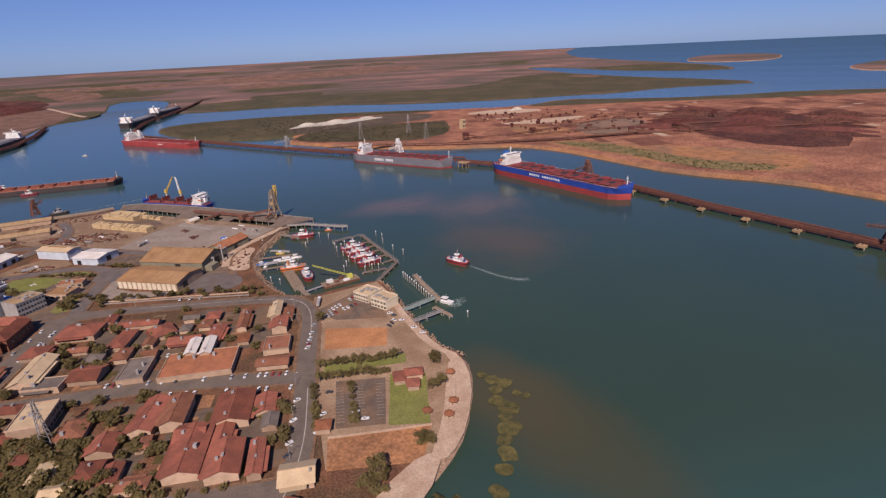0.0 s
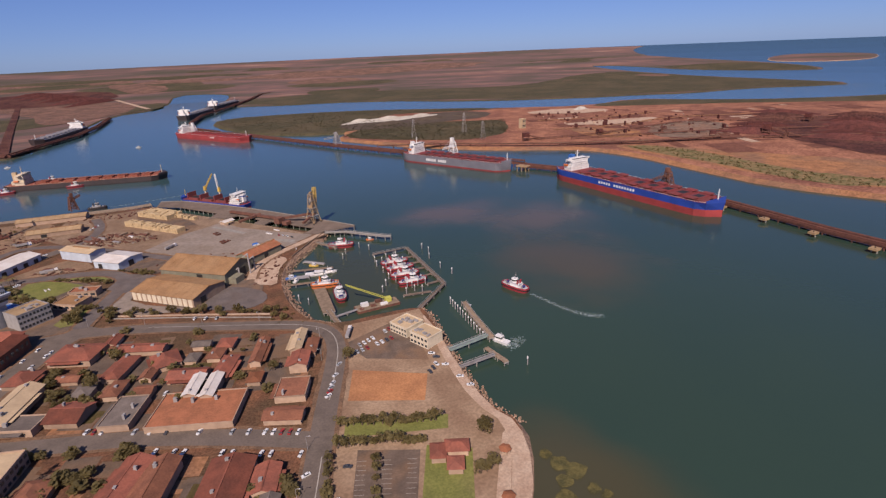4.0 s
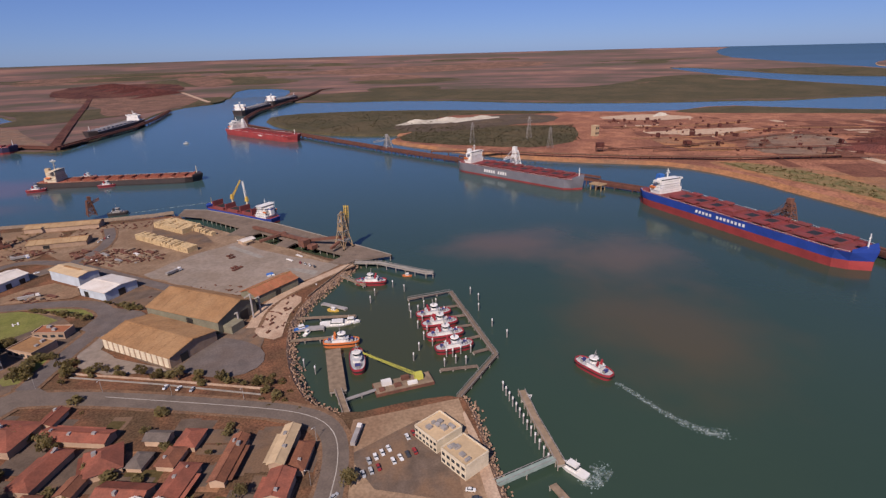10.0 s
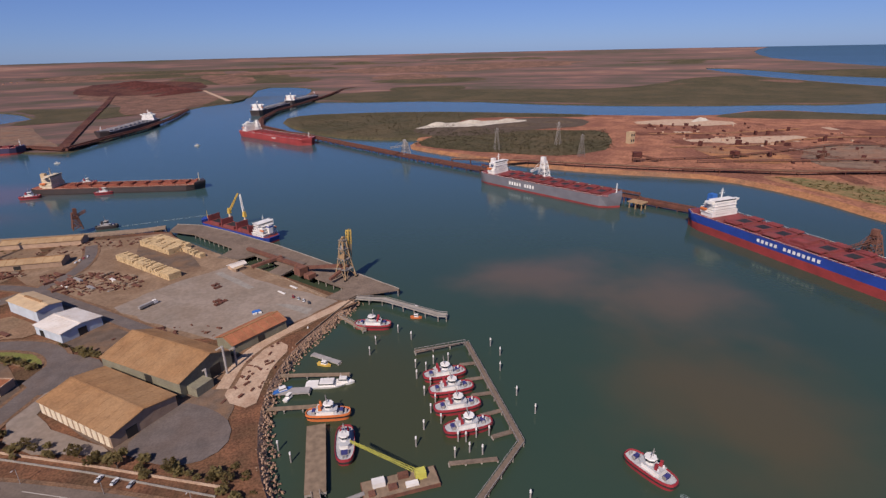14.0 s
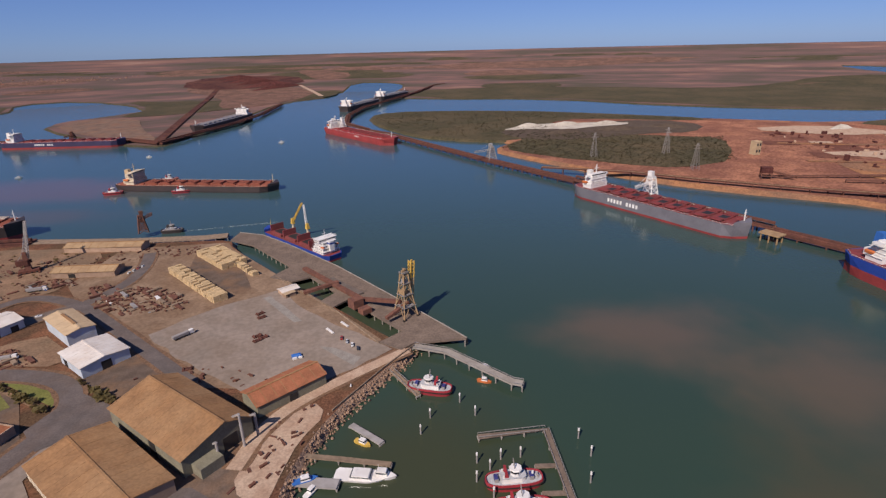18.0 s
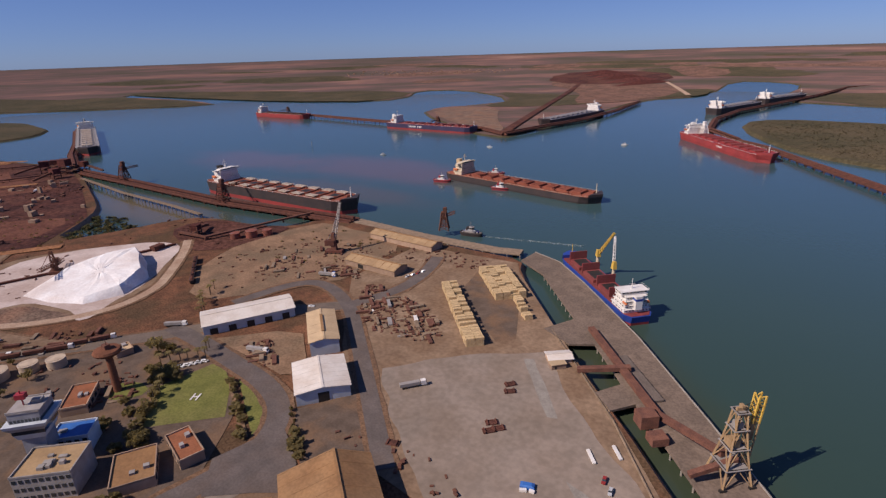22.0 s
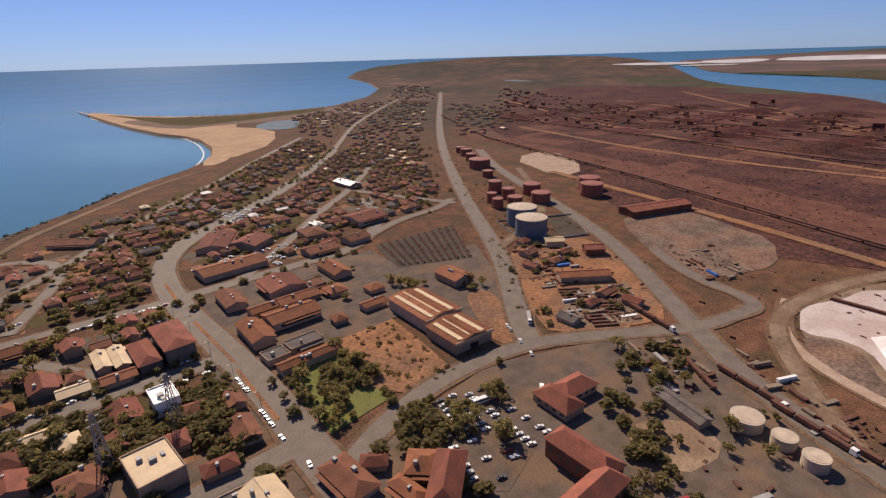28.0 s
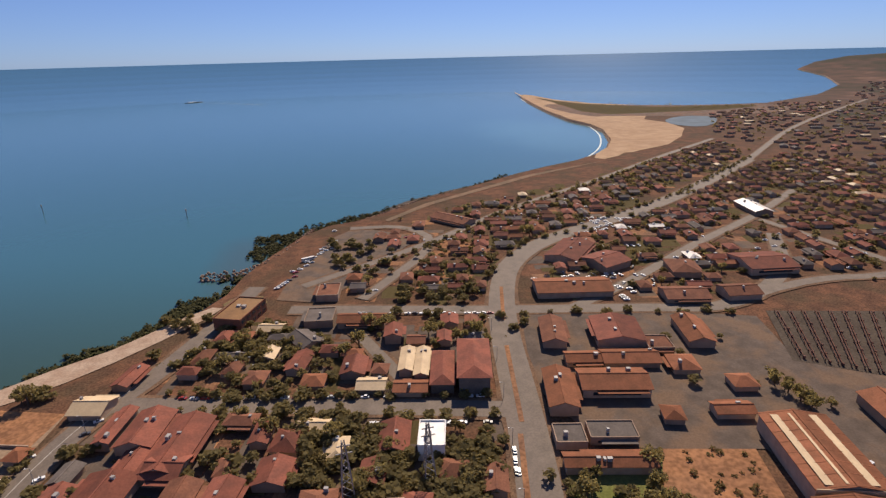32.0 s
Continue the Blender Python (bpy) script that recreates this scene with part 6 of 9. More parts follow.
post = solid("mooring_pile", Mesh().tube(0, 0, -3, 5.0, 0.42, 0.42, 8), M_GREYS, "grey steel mooring pile with a white cap standing in water", "mooring pile", group="mooring piles")
part("cap", Mesh().tube(0, 0, 5.0, 6.4, 0.55, 0.45, 8), M_WHITE, post)
for i in range(13):
    put(post, 53.5 + 0.1 * i, 92 - 5.2 * i)
for x, y in ((72, 225), (75, 212), (72, 168), (77, 150), (70, 195), (-52, 270), (-5, 245), (-62, 150), (12, 258), (20, 246), (-10, 232), (-55, 140), (8, 138), (68, -12), (24, 205), (24, 188), (24, 171), (24, 153), (14, 150), (30, 137), (34, 136), (40, 138), (47, 138), (43, 197), (41, 181), (44, 164), (46, 147), (20, 163), (19, 180), (17, 198), (18, 210), (30, 212), (40, 213), (26, 126), (40, 125), (34, 128)):
    put(post, x, y)


def barge():
    b = thing("crane_barge", "flat rusty work barge with a lime-yellow lattice crane", "barge", -3, 113, 0, 6)
    part("hull", Mesh().box(0, 0, -0.6, 36, 12, 2.6), M_STEEL, b)
    part("deck", Mesh().box(0, 0, 2.0, 35.4, 11.4, 0.2), M_WOOD, b)
    for x, y, sx, sy, h in ((-10, 2, 6, 4, 2.6), (-4, -2, 4, 3, 1.4), (2, 3, 5, 2.4, 2.4), (-14, -3, 3, 3, 1.2), (5, -3, 6, 2.4, 1.6)):
        part("deck_box", Mesh().box(x, y, 2.2, sx, sy, h), M_WHITE if sx > 5 else M_STEEL, b)
    c = part("crane_house", Mesh().box(10, 1, 2.2, 5, 4, 3.6).tube(10, 1, 2.2, 3.0, 2.4, 2.4, 10), M_LIME, b, "lime-yellow crane cab")
    m = Mesh()
    p, q = Vector((9, 1, 5)), Vector((-20, 18, 17))
    for o in ((0, -.8, -.8), (0, .8, -.8), (0, .8, .8), (0, -.8, .8)):
        m.beam(p + Vector(o), q + Vector(o) * 0.5, 0.2)
    for i in range(14):
        a, e = p.lerp(q, i / 14), p.lerp(q, (i + 1) / 14)
        m.beam(a + Vector((0, -.8, -.8)), e + Vector((0, .8, .8)), 0.13).beam(a + Vector((0, .8, -.8)), e + Vector((0, -.8, .8)), 0.13)
    part("jib", m, M_LIME, c)
    return b


barge()


def small_boat(L=11.0, hull=None, label="small white work boat with cabin"):
    b = thing("boat", label, "boat", 0, 0, 0, group="small boats")
    part("hull", Mesh().loft([hull_ring(L * 0.9, L * 0.26, -0.4, 0.1, -0.9), hull_ring(L, L * 0.32, 1.4, 0.2, -0.95)]), hull or M_WHITE, b)
    part("cabin", Mesh().loft([[(L * 0.02 + a * L * 0.2, s * L * 0.12, 1.4) for a, s in ((-1, -1), (1, -1), (1, 1), (-1, 1))], [(a * L * 0.16, s * L * 0.11, 3.4) for a, s in ((-1, -1), (1, -1), (1, 1), (-1, 1))]]), M_WHITE, b)
    part("window", Mesh().box(0.1, 0, 2.3, L * 0.38, L * 0.245, 0.6), M_GLASS, b)
    part("mast", Mesh().tube(-L * 0.1, 0, 3.4, 5.6, 0.1, 0.06, 5), M_WHITE, b)
    return b


boat = small_boat()
for x, y, a, s in ((64, 22, 120, 1.5), (64, 80, 30, 0.8), (-28, 203, -10, 1.3), (30, 292, -40, 0.8), (-60, 195, 60, 0.9), (-335, 1195, 20, 1.2), (-700, 900, 40, 1.0), (-560, 1060, 200, 1.0), (-235, 560, 0, 1.0), (-262, 552, 60, 0.8)):
    put(boat, x, y, 0, a).scale = (s, s, s)
put(small_boat(10, M_YELL, "yellow work boat at a pontoon"), -40, 226, 0, -30)
put(small_boat(9, M_ORANGE, "orange rescue boat by the jetty"), 28, 277, 0, -20)
put(small_boat(12, M_SBLUE, "bright blue work boat on a slip"), -64, 200, 1.5, 20)
put(small_boat(26, M_WHITE, "white and red launch at the timber pier"), -38, 203, 0, -8)
off = small_boat(85, M_HBLACK, "dark supply vessel far out at sea")
put(off, 251, -2542, 0, 40)

# floating foam behind boats under way
M_FOAM = mat("foam", (0.36, 0.42, 0.40), (0.12, 0.18, 0.16), 4, 0.6, vary=0, fine=0.3)


def wake(pts, widths, label="broken white wake on the water"):
    line = smooth(pts, 2, False)
    n = len(line)
    m = Mesh()
    random.seed(int(abs(pts[0][0]) * 7))
    for i, (x, y) in enumerate(line):
        w = np.interp(i / n, np.linspace(0, 1, len(widths)), widths)
        for k in range(16):
            px, py, s = x + random.gauss(0, w * 0.8), y + random.gauss(0, w * 0.8), random.uniform(0.12, 0.6)
            a = random.uniform(0, 6.28)
            m.add([(px + s * random.uniform(0.5, 1.3) * math.cos(a + j * 1.26), py + s * random.uniform(0.3, 1.0) * math.sin(a + j * 1.26), 0.12) for j in range(5)], [(0, 1, 2, 3, 4)])
    solid("churned_water", ribbon(line, [2.4 * float(np.interp(i / n, np.linspace(0, 1, len(widths)), widths)) * (1.1 + 0.7 * noise.noise((x / 5, y / 5, 2.0))) for i, (x, y) in enumerate(line)], 0.08), M_CHURN, "pale churned water in the wake", "wake", "structure")
    return solid("wake", m, M_FOAM, label, "wake", "stuff")


wake([(122, 80), (127, 66), (132, 48), (140, 32), (152, 25)], [1.0, 1.5, 2.0, 2.8])
wake([(66, 16), (72, 12), (78, 20)], [2.0, 3.5])
wake([(-290, 588), (-262, 594), (-226, 604), (-190, 612)], [1.0, 1.6, 2.2])
wake([(235, -2535), (204, -2513), (98, -2416), (-76, -2220)], [4.0, 7.0, 10.0])


# ---- sheds and other large buildings ----
def shed(label, x, y, L, W, turn, eave, ridge, roof, wall, ribs=6.0, doors=(), name="shed", strips=None, over=0.8, category="shed", z=5.0, vents=0, peak=0.0):
    """A gabled shed; its ridge runs along L, peak metres off the middle."""
    s = thing(name, label, category, x, y, z, turn)
    part("wall", Mesh().loft([[(k * L / 2, -W / 2, 0), (k * L / 2, W / 2, 0), (k * L / 2, W / 2, eave), (k * L / 2, peak, ridge), (k * L / 2, -W / 2, eave)] for k in (-1, 1)]), wall, s)
    t = 0.35
    for k in (-1, 1):
        rise = (ridge - eave) / (W / 2 - k * peak)
        a, b = Vector((0, peak, ridge + 0.08)), Vector((0, k * (W / 2 + over), eave - rise * over + 0.08))
        part("roof", Mesh().loft([[(e * (L / 2 + over), a.y, a.z), (e * (L / 2 + over), b.y, b.z), (e * (L / 2 + over), b.y, b.z + t), (e * (L / 2 + over), a.y, a.z + t)] for e in (-1, 1)]), roof, s)
        n = int(L / ribs) if ribs else 0
        for i in range(n + 1):
            px = -L / 2 + i * L / max(1, n)
            part("roof_seam", Mesh().beam((px, a.y, a.z + t), (px, b.y, b.z + t), 0.35, 0.16), strips or roof, s)
    part("ridge_cap", Mesh().beam((-L / 2 - over, peak, ridge + t + 0.15), (L / 2 + over, peak, ridge + t + 0.15), 1.2, 0.25), strips or roof, s)
    # doorways are black boxes on the wall, their inner shade painted in
    for side, u, w, h in doors:
        if side in ("+x", "-x"):
            k = 1 if side == "+x" else -1
            part("door", Mesh().box(k * (L / 2 + 0.05), u, 0, 0.3, w, h), M_DARK, s, "dark open doorway")
        else:
            k = 1 if side == "+y" else -1
            part("door", Mesh().box(u, k * (W / 2 + 0.05), 0, w, 0.3, h), M_DARK, s, "dark open doorway")
    for i in range(vents):
        part("roof_vent", Mesh().tube(-L / 2 + (i + 0.5) * L / vents, 0, ridge + 0.3, ridge + 1.8, 0.9, 0.7, 8), M_GREYS, s)
    return s


big = shed("huge ochre-roofed storage shed with pale striped walls", -158, 198.5, 65.6, 37.7, -38.4, 7.9, 11.5, M_OCHRE, M_WALL, 6.3, (("+x", -8, 6, 6),), name="storage_shed")
for i in range(12):
    part("wall_panel", Mesh().box(-30 + i * 5.4, -18.95, 0.3, 3.9, 0.25, 7.0), M_OFFICE, big, "pale wall panel")
big2 = shed("huge ochre-roofed storage shed with olive walls", -137, 237, 70.4, 38.4, -36.4, 10.5, 17, M_OCHRE, M_GWALL, 6.8, (("+x", 6, 8, 8), ("+x", -12, 5, 6), ("-y", 8, 6, 9)), name="storage_shed", peak=4.2)
part("side_annex", Mesh().box(39, -9, 0, 8, 12, 6), M_GWALL, big2)
for px, py, h in ((40, 10, 20), (38, -3, 11), (39, 19, 14)):
    part("pipe", Mesh().tube(px, py, 0, h, 0.7, 0.7, 8).beam((px, py, h), (px - 6, py, h - 4), 1.0), M_WROOF if h > 20 else M_GREYS, big2, "pale elevator leg")
shed("long rust-red-roofed shed by the sea wall", -89, 265, 43, 19, 43, 7.5, 11, M_TERRA, M_GWALL, 5.4, (("-y", 0, 5, 5),), strips=M_OCHRE)
shed("cream-roofed warehouse with pale blue walls", -223.7, 308, 32.3, 28.9, -37.4 + 180, 7.4, 9.2, M_WROOF, M_BLUEW, 4.5, (("+y", 8, 5, 5), ("-x", 0, 6, 6)), name="warehouse")
y = shed("yellow-cream-roofed warehouse with pale walls", -262.8, 345.5, 42.2, 17.9, -39.2 + 180, 9.6, 11.2, M_CREAM, M_BLUEW, 9, (("-y", 12, 5, 5),), name="warehouse")
part("ridge_vent", Mesh().box(0, 0, 11.1, 24, 1.8, 1.2), M_OCHRE, y)
shed("long low workshop with white roof and pale walls", -330, 336, 61, 25, 61, 7, 9.5, M_WROOF, M_BLUEW, 5, tuple(("-y", -24 + 12 * i, 5, 4.5) for i in range(5)), name="workshop")
shed("long tan-roofed transit shed on the old berth", -336, 521, 78, 17, -1, 5.5, 8, M_TAN, M_WALL, 8, (), name="transit_shed", strips=M_OCHRE)
shed("low tan-roofed transit shed with dusty walls", -317, 457, 56, 18, 1, 5.5, 8, M_TAN, M_WALL, 8, (("-y", -10, 6, 4),), name="transit_shed", strips=M_OCHRE)
shed("small cream-roofed yard office", -122, 404, 14, 9, 40, 3.4, 4.6, M_WROOF, M_WALL, 0, name="yard_office")
shed("long rust-red ore sample shed", -746, 82, 80, 24, -36, 7, 9.5, M_RUST, M_BROWN, 7, name="shed")
for x, y, L, tall, label in ((-411, 4, 46, 8.5, "terracotta-roofed warehouse with cream roof stripes"), (-394.5, 42.5, 30, 7.5, "lower terracotta-roofed warehouse with a pale fascia")):
    st = shed(label, x, y, L, 29, 71, tall, tall + 2.4, M_TERRA, M_WALL, 6, (("+x", 0, 6, 4),), name="warehouse")
    for yk in (-9.0, -3.0, 7.0):
        part("roof_stripe", Mesh().beam((-L / 2 + 2, yk, tall + 2.4 - abs(yk) * 2.4 / 14.5 + 0.55), (L / 2 - 1, yk, tall + 2.4 - abs(yk) * 2.4 / 14.5 + 0.55), 1.2 if yk == -3.0 else 4.2, 0.16), M_CREAM, st, "cream roof stripe")
    part("fascia", Mesh().beam((L / 2 + 1.0, -15.2, tall + 0.2), (L / 2 + 1.0, 15.2, tall + 0.2), 0.4, 1.8), M_CREAM, st, "pale fascia")
shed("long rust-roofed depot building with dusty walls", -525, 78, 40, 14, 127, 5, 7, M_TERRA, M_WALL, 5, name="depot")
shed("cream-roofed pump house by the tanks", -589, 27, 17, 13, 125, 5.5, 7, M_CREAM, M_CREAM, 0, name="pump_house")
shed("red-brown store by the tank farm", -585, 66, 17, 13, 125, 6, 8, M_RUST, M_BROWN, 0, name="store")


def flat_building(label, x, y, L, W, turn, h, wall, roof, name="building", storeys=2, bays=8, z=5.0, boxes=3, category="building"):
    """A flat-roofed block with a parapet, rows of windows and roof plant."""
    b = thing(name, label, category, x, y, z, turn)
    part("wall", Mesh().box(0, 0, 0, L, W, h), wall, b)
    part("roof", Mesh().box(0, 0, h, L - 0.8, W - 0.8, 0.2), roof, b)
    for sx, sy, lx, ly in ((0, -W / 2, L, 0.4), (0, W / 2, L, 0.4), (-L / 2, 0, 0.4, W), (L / 2, 0, 0.4, W)):
        part("parapet", Mesh().box(sx * 0.995, sy * 0.99, h, lx + 0.1, ly + 0.1, 0.9), wall, b)
    for f in range(storeys):
        for i in range(bays):
            px = -L / 2 + (i + 0.5) * L / bays
            for k in (-1, 1):
                part("window", Mesh().box(px, k * (W / 2 + 0.04), (f + 0.35) * h / storeys, L / bays * 0.6, 0.2, h / storeys * 0.42), M_GLASS, b)
    random.seed(int(abs(x) + L))
    for i in range(boxes):
        part("roof_unit", Mesh().box(random.uniform(-.35, .35) * L, random.uniform(-.3, .3) * W, h + 0.2, random.uniform(1.5, 4), random.uniform(1.5, 3), random.uniform(0.8, 1.8)), M_GREYS, b)
    return b


flat_building("cream two-storey harbour office with roof plant", 6, 56, 17, 17, -62, 7, M_OFFICE, M_CREAM, "harbour_office", 2, 6, boxes=7)
flat_building("cream two-storey harbour office with parapet", 14, 35, 17, 15, -62, 8, M_OFFICE, M_CREAM, "harbour_office", 2, 5, boxes=5)
flat_building("grey port office block with flat tan roof and white plant deck", -266, 191, 24, 19, 44, 13, M_GREYS, M_TAN, "port_office", 3, 9, boxes=8)
flat_building("low office wing with a bright blue flat roof", -287, 207, 17, 13, 48, 9, M_BLUEW, M_SBLUE, "office_wing", 2, 5, boxes=1)
flat_building("sea-front hall with brown walls and tan roof", -158, -214, 34, 20, 65, 9, M_BROWN, M_OCHRE, "hall", 2, 5, boxes=2)
flat_building("cream-roofed two-storey shop block with service frames", -224, -8, 26, 19, 78, 8, M_WALL, M_CREAM, "shop_block", 2, 7, boxes=3)
flat_building("white flat-roofed two-storey building", -255, -53, 17, 12, 74, 8, M_WHITE, M_WHITE, "building", 2, 4, boxes=2)


def control_tower():
    t = thing("control_tower", "grey and white port control tower with stepped overhanging top", "tower", -286, 194, 5, 48)
    grey = mat("blue_grey_cladding", (0.27, 0.27, 0.29), (0.21, 0.21, 0.23), 5, 0.7, vary=0.05, fine=0.06)

    def tier(w0, w1, z0, z1, material, name="storey"):
        part(name, Mesh().loft([[(a * w / 2, b * w / 2, z) for a, b in ((-1, -1), (1, -1), (1, 1), (-1, 1))] for w, z in ((w0, z0), (w1, z1))]), material, t)
    tier(9.5, 9.5, 0, 20, grey, "shaft")
    tier(11, 13, 18, 21, M_BLUEW)
    tier(13, 13.4, 21, 23, M_GLASS, "window_band")
    tier(13.4, 16.5, 23, 25.4, grey)
    tier(16.5, 17.6, 25.4, 27.2, M_BLUEW, "balcony")
    tier(12.5, 13.0, 27.2, 29.0, M_GLASS, "window_band")
    tier(13.0, 12.6, 29.0, 32.0, grey)
    for k in range(9):
        for e in (-1, 1):
            part("mullion", Mesh().beam(((k - 4) * 1.5, e * 6.45, 27.2), ((k - 4) * 1.5, e * 6.5, 29.0), 0.25), grey, t)
    part("roof", Mesh().box(0, 0, 32.0, 13.2, 13.2, 0.5).box(0, 6.3, 32.5, 13.2, 0.4, 0.7).box(0, -6.3, 32.5, 13.2, 0.4, 0.7).box(3, 2, 32.5, 4, 3, 1.6), M_GREYS, t)
    part("radar_frame", Mesh().tube(-2, 0, 32.5, 40, 0.4, 0.3, 6).box(-2, 0, 36, 4, 3, 2.4), M_TUGRED, t, "red radar frame")
    return t


control_tower()
wt = thing("water_tower", "brown concrete water tower with a mushroom top", "water tower", -318, 240, 5)
part("shaft", Mesh().tube(0, 0, 0, 24, 2.2, 1.8, 14), M_BROWN, wt)
part("bowl", Mesh().loft([[(r * math.cos(i * math.pi / 10), r * math.sin(i * math.pi / 10), z) for i in range(20)] for r, z in ((2.0, 22), (6.8, 25), (7.4, 26.2), (6.6, 27.2), (2.5, 27.8))]), M_BROWN, wt)
part("plant_box", Mesh().box(0, 0, 27.6, 4, 3, 2.6).tube(1, 0, 30, 34, 0.2, 0.1, 6), M_STEEL, wt)


def wing(b, ax, ay, bx, by, W, h, roof_h, roof, wall):
    L = math.hypot(bx - ax, by - ay)
    a = math.degrees(math.atan2(by - ay, bx - ax))
    cx, cy = (ax + bx) / 2, (ay + by) / 2
    part("wall", Mesh().box(cx, cy, 5, L, W * 0.86, h, a), wall, b)
    c, s = math.cos(radians(a)), math.sin(radians(a))

    def at(u, v, z):
        return (cx + c * u - s * v, cy + s * u + c * v, z)
    part("roof", Mesh().add([at(-L / 2 - 1, -W / 2, 5 + h), at(L / 2 + 1, -W / 2, 5 + h), at(L / 2 + 1, W / 2, 5 + h), at(-L / 2 - 1, W / 2, 5 + h), at(-L / 2 + W * 0.35, 0, 5 + h + roof_h), at(L / 2 - W * 0.35, 0, 5 + h + roof_h)],
                            [(0, 1, 5, 4), (2, 3, 4, 5), (1, 2, 5), (3, 0, 4), (3, 2, 1, 0)]), roof, b)
    for i in range(int(L / 5)):
        for k in (-1, 1):
            part("window", Mesh().box(*at(-L / 2 + 3 + i * 5, k * W * 0.432, 5 + h * 0.4)[:2], 5 + h * 0.4, 2.4, 0.2, h * 0.3, a), M_GLASS, b)


court = thing("civic_building", "long red-roofed civic building round a car park", "building", 0, 0, 0)
for q in ((-330, 133, -320, 163), (-320, 163, -258, 146), (-258, 146, -268, 113), (-268, 113, -296, 100)):
    wing(court, *q, 14, 10, 4.5, M_RUST, M_BROWN)
clinic = thing("clinic", "low building with broad terracotta roofs", "building", 0, 0, 0)
for q in ((-357, 133, -365, 112), (-386, 129, -366, 121)):
    wing(clinic, *q, 15, 5, 4, M_RUST, M_WALL)
motel = thing("motel", "three-storey motel block with a rust-red roof", "building", 0, 0, 0)
wing(motel, -297, -124, -286, -86, 19, 11, 3.0, M_RUST, M_GREY)
wing(motel, -279, -124, -270, -92, 14, 6, 3.0, M_RUST, M_GREY)


def tank(x, y, r, h, wall, roof, label):
    t = thing("storage_tank", label, "storage tank", x, y, 5, 0, "storage tanks")
    part("shell", Mesh().tube(0, 0, 0, h, r, r, 36), wall, t)
    part("roof", Mesh().loft([[(q * math.cos(i * math.pi / 18), q * math.sin(i * math.pi / 18), z) for i in range(36)] for q, z in ((r * 1.01, h), (r * 1.01, h + 0.3), (r * 0.5, h + r * 0.06), (0.3, h + r * 0.1))]), roof, t)
    part("stair", Mesh().beam((r * 0.75, -r * 0.72, 0), (-r * 0.2, -r * 1.03, h), 0.8, 0.4), M_STEEL, t)
    part("rim_rail", Mesh().loft([[(r * math.cos(i * math.pi / 18), r * math.sin(i * math.pi / 18), z) for i in range(36)] for z in (h + 1.0, h + 1.15)], False), M_GREYS, t)
    for k in (0.33, 0.66):
        part("shell_ring", Mesh().tube(0, 0, h * k, h * k + 0.2, r * 1.006, r * 1.006, 36), wall, t)
    return t


for x, y in ((-604, -3), (-635, -28)):
    tank(x, y, 15.5, 19, M_TANKB, M_TANKC, "large blue-grey fuel tank with a pale roof")
for x, y, r, h in ((-786, -4, 14, 15), (-818, -18, 14, 15), (-759, -73, 11.5, 13), (-726, -46, 11.5, 12), (-748, -120, 9, 14), (-723, -88, 8, 13), (-701, -68, 9, 10), (-697, -97, 6, 12), (-680, -80, 6.5, 11), (-876, -216, 17, 14), (-823, -172, 8, 9), (-921, -258, 9, 12), (-960, -291, 10, 12), (-985, -318, 9, 10)):
    tank(x, y, r, h, M_TANKR, M_TANKR, "round red-oxide steel fuel tank")
for x, y, r in ((-393, 204, 7.4), (-386, 219.5, 5.4), (-378, 231.5, 5.4)):
    tank(x, y, r, 5.5, M_TANKC, M_TANKC, "round cream-painted steel water tank")
bund = thing("tank_bund", "low pale concrete bund wall round the blue tanks", "wall", 0, 0, 5)
for p, q in zip([(-580, 2), (-628, -54), (-690, 6), (-632, 45)], [(-628, -54), (-690, 6), (-632, 45), (-580, 2)]):
    part("wall", Mesh().beam((*p, 0.9), (*q, 0.9), 0.5, 1.8), M_CONC, bund)

# salt heap and its stacker
random.seed(4)
ring = [(-523, 258), (-490, 266), (-462, 279), (-452, 306), (-470, 336), (-505, 352), (-533, 360), (-546, 330), (-549, 298)]
cx, cy = -504, 312
heap = []
for k, (f, z) in enumerate(((1.0, 0.0), (0.93, 0.62), (0.87, 1.0), (0.7, 1.01), (0.4, 1.0), (0.1, 1.0))):
    line = rough_line(ring, 6, 1.6, 2.2)
    heap.append([(cx + (px - cx) * f, cy + (py - cy) * f, 5.2 + z * (1.4 + 10.0 * max(0.0, min(1.0, (cy + (py - cy) * f - 264) / 78))) * (1 + 0.10 * noise.noise((px / 7, py / 7, k)))) for px, py in line])
solid("salt_mound", Mesh().loft(heap), M_SALT, "large bright white wedge-shaped salt heap", "salt mound")


wharf_loader(-23, 355, 6, 42)


def stacker(x, y, turn, label="dark steel stacker with long booms", arm=34.0, material=None):
    s = thing("stacker", label, "stacker", x, y, 5, turn)
    material = material or M_STEEL
    part("base", Mesh().box(0, 0, 0, 10, 9, 3).tube(0, 0, 3, 7, 3, 2.6, 10), material, s)
    part("tower", lattice(Mesh(), (0, 0, 6), (0, 0, 21), 4, 4, 0.5, 0.5), material, s)
    part("boom", lattice(Mesh(), (-6, 0, 8), (arm, 0, 15), 2.6, 8, 0.45), material, s)
    part("counter_boom", lattice(Mesh(), (4, 0, 8), (-arm * 0.7, 0, 5), 2.6, 6, 0.45), material, s)
    part("counterweight", Mesh().box(-7, 0, 8, 5, 4, 4), material, s)
    part("stay", Mesh().beam((0, 0, 21), (arm * 0.9, 0, 14.6), 0.35).beam((0, 0, 21), (-arm * 0.3, 0, 7), 0.35), material, s)
    return s


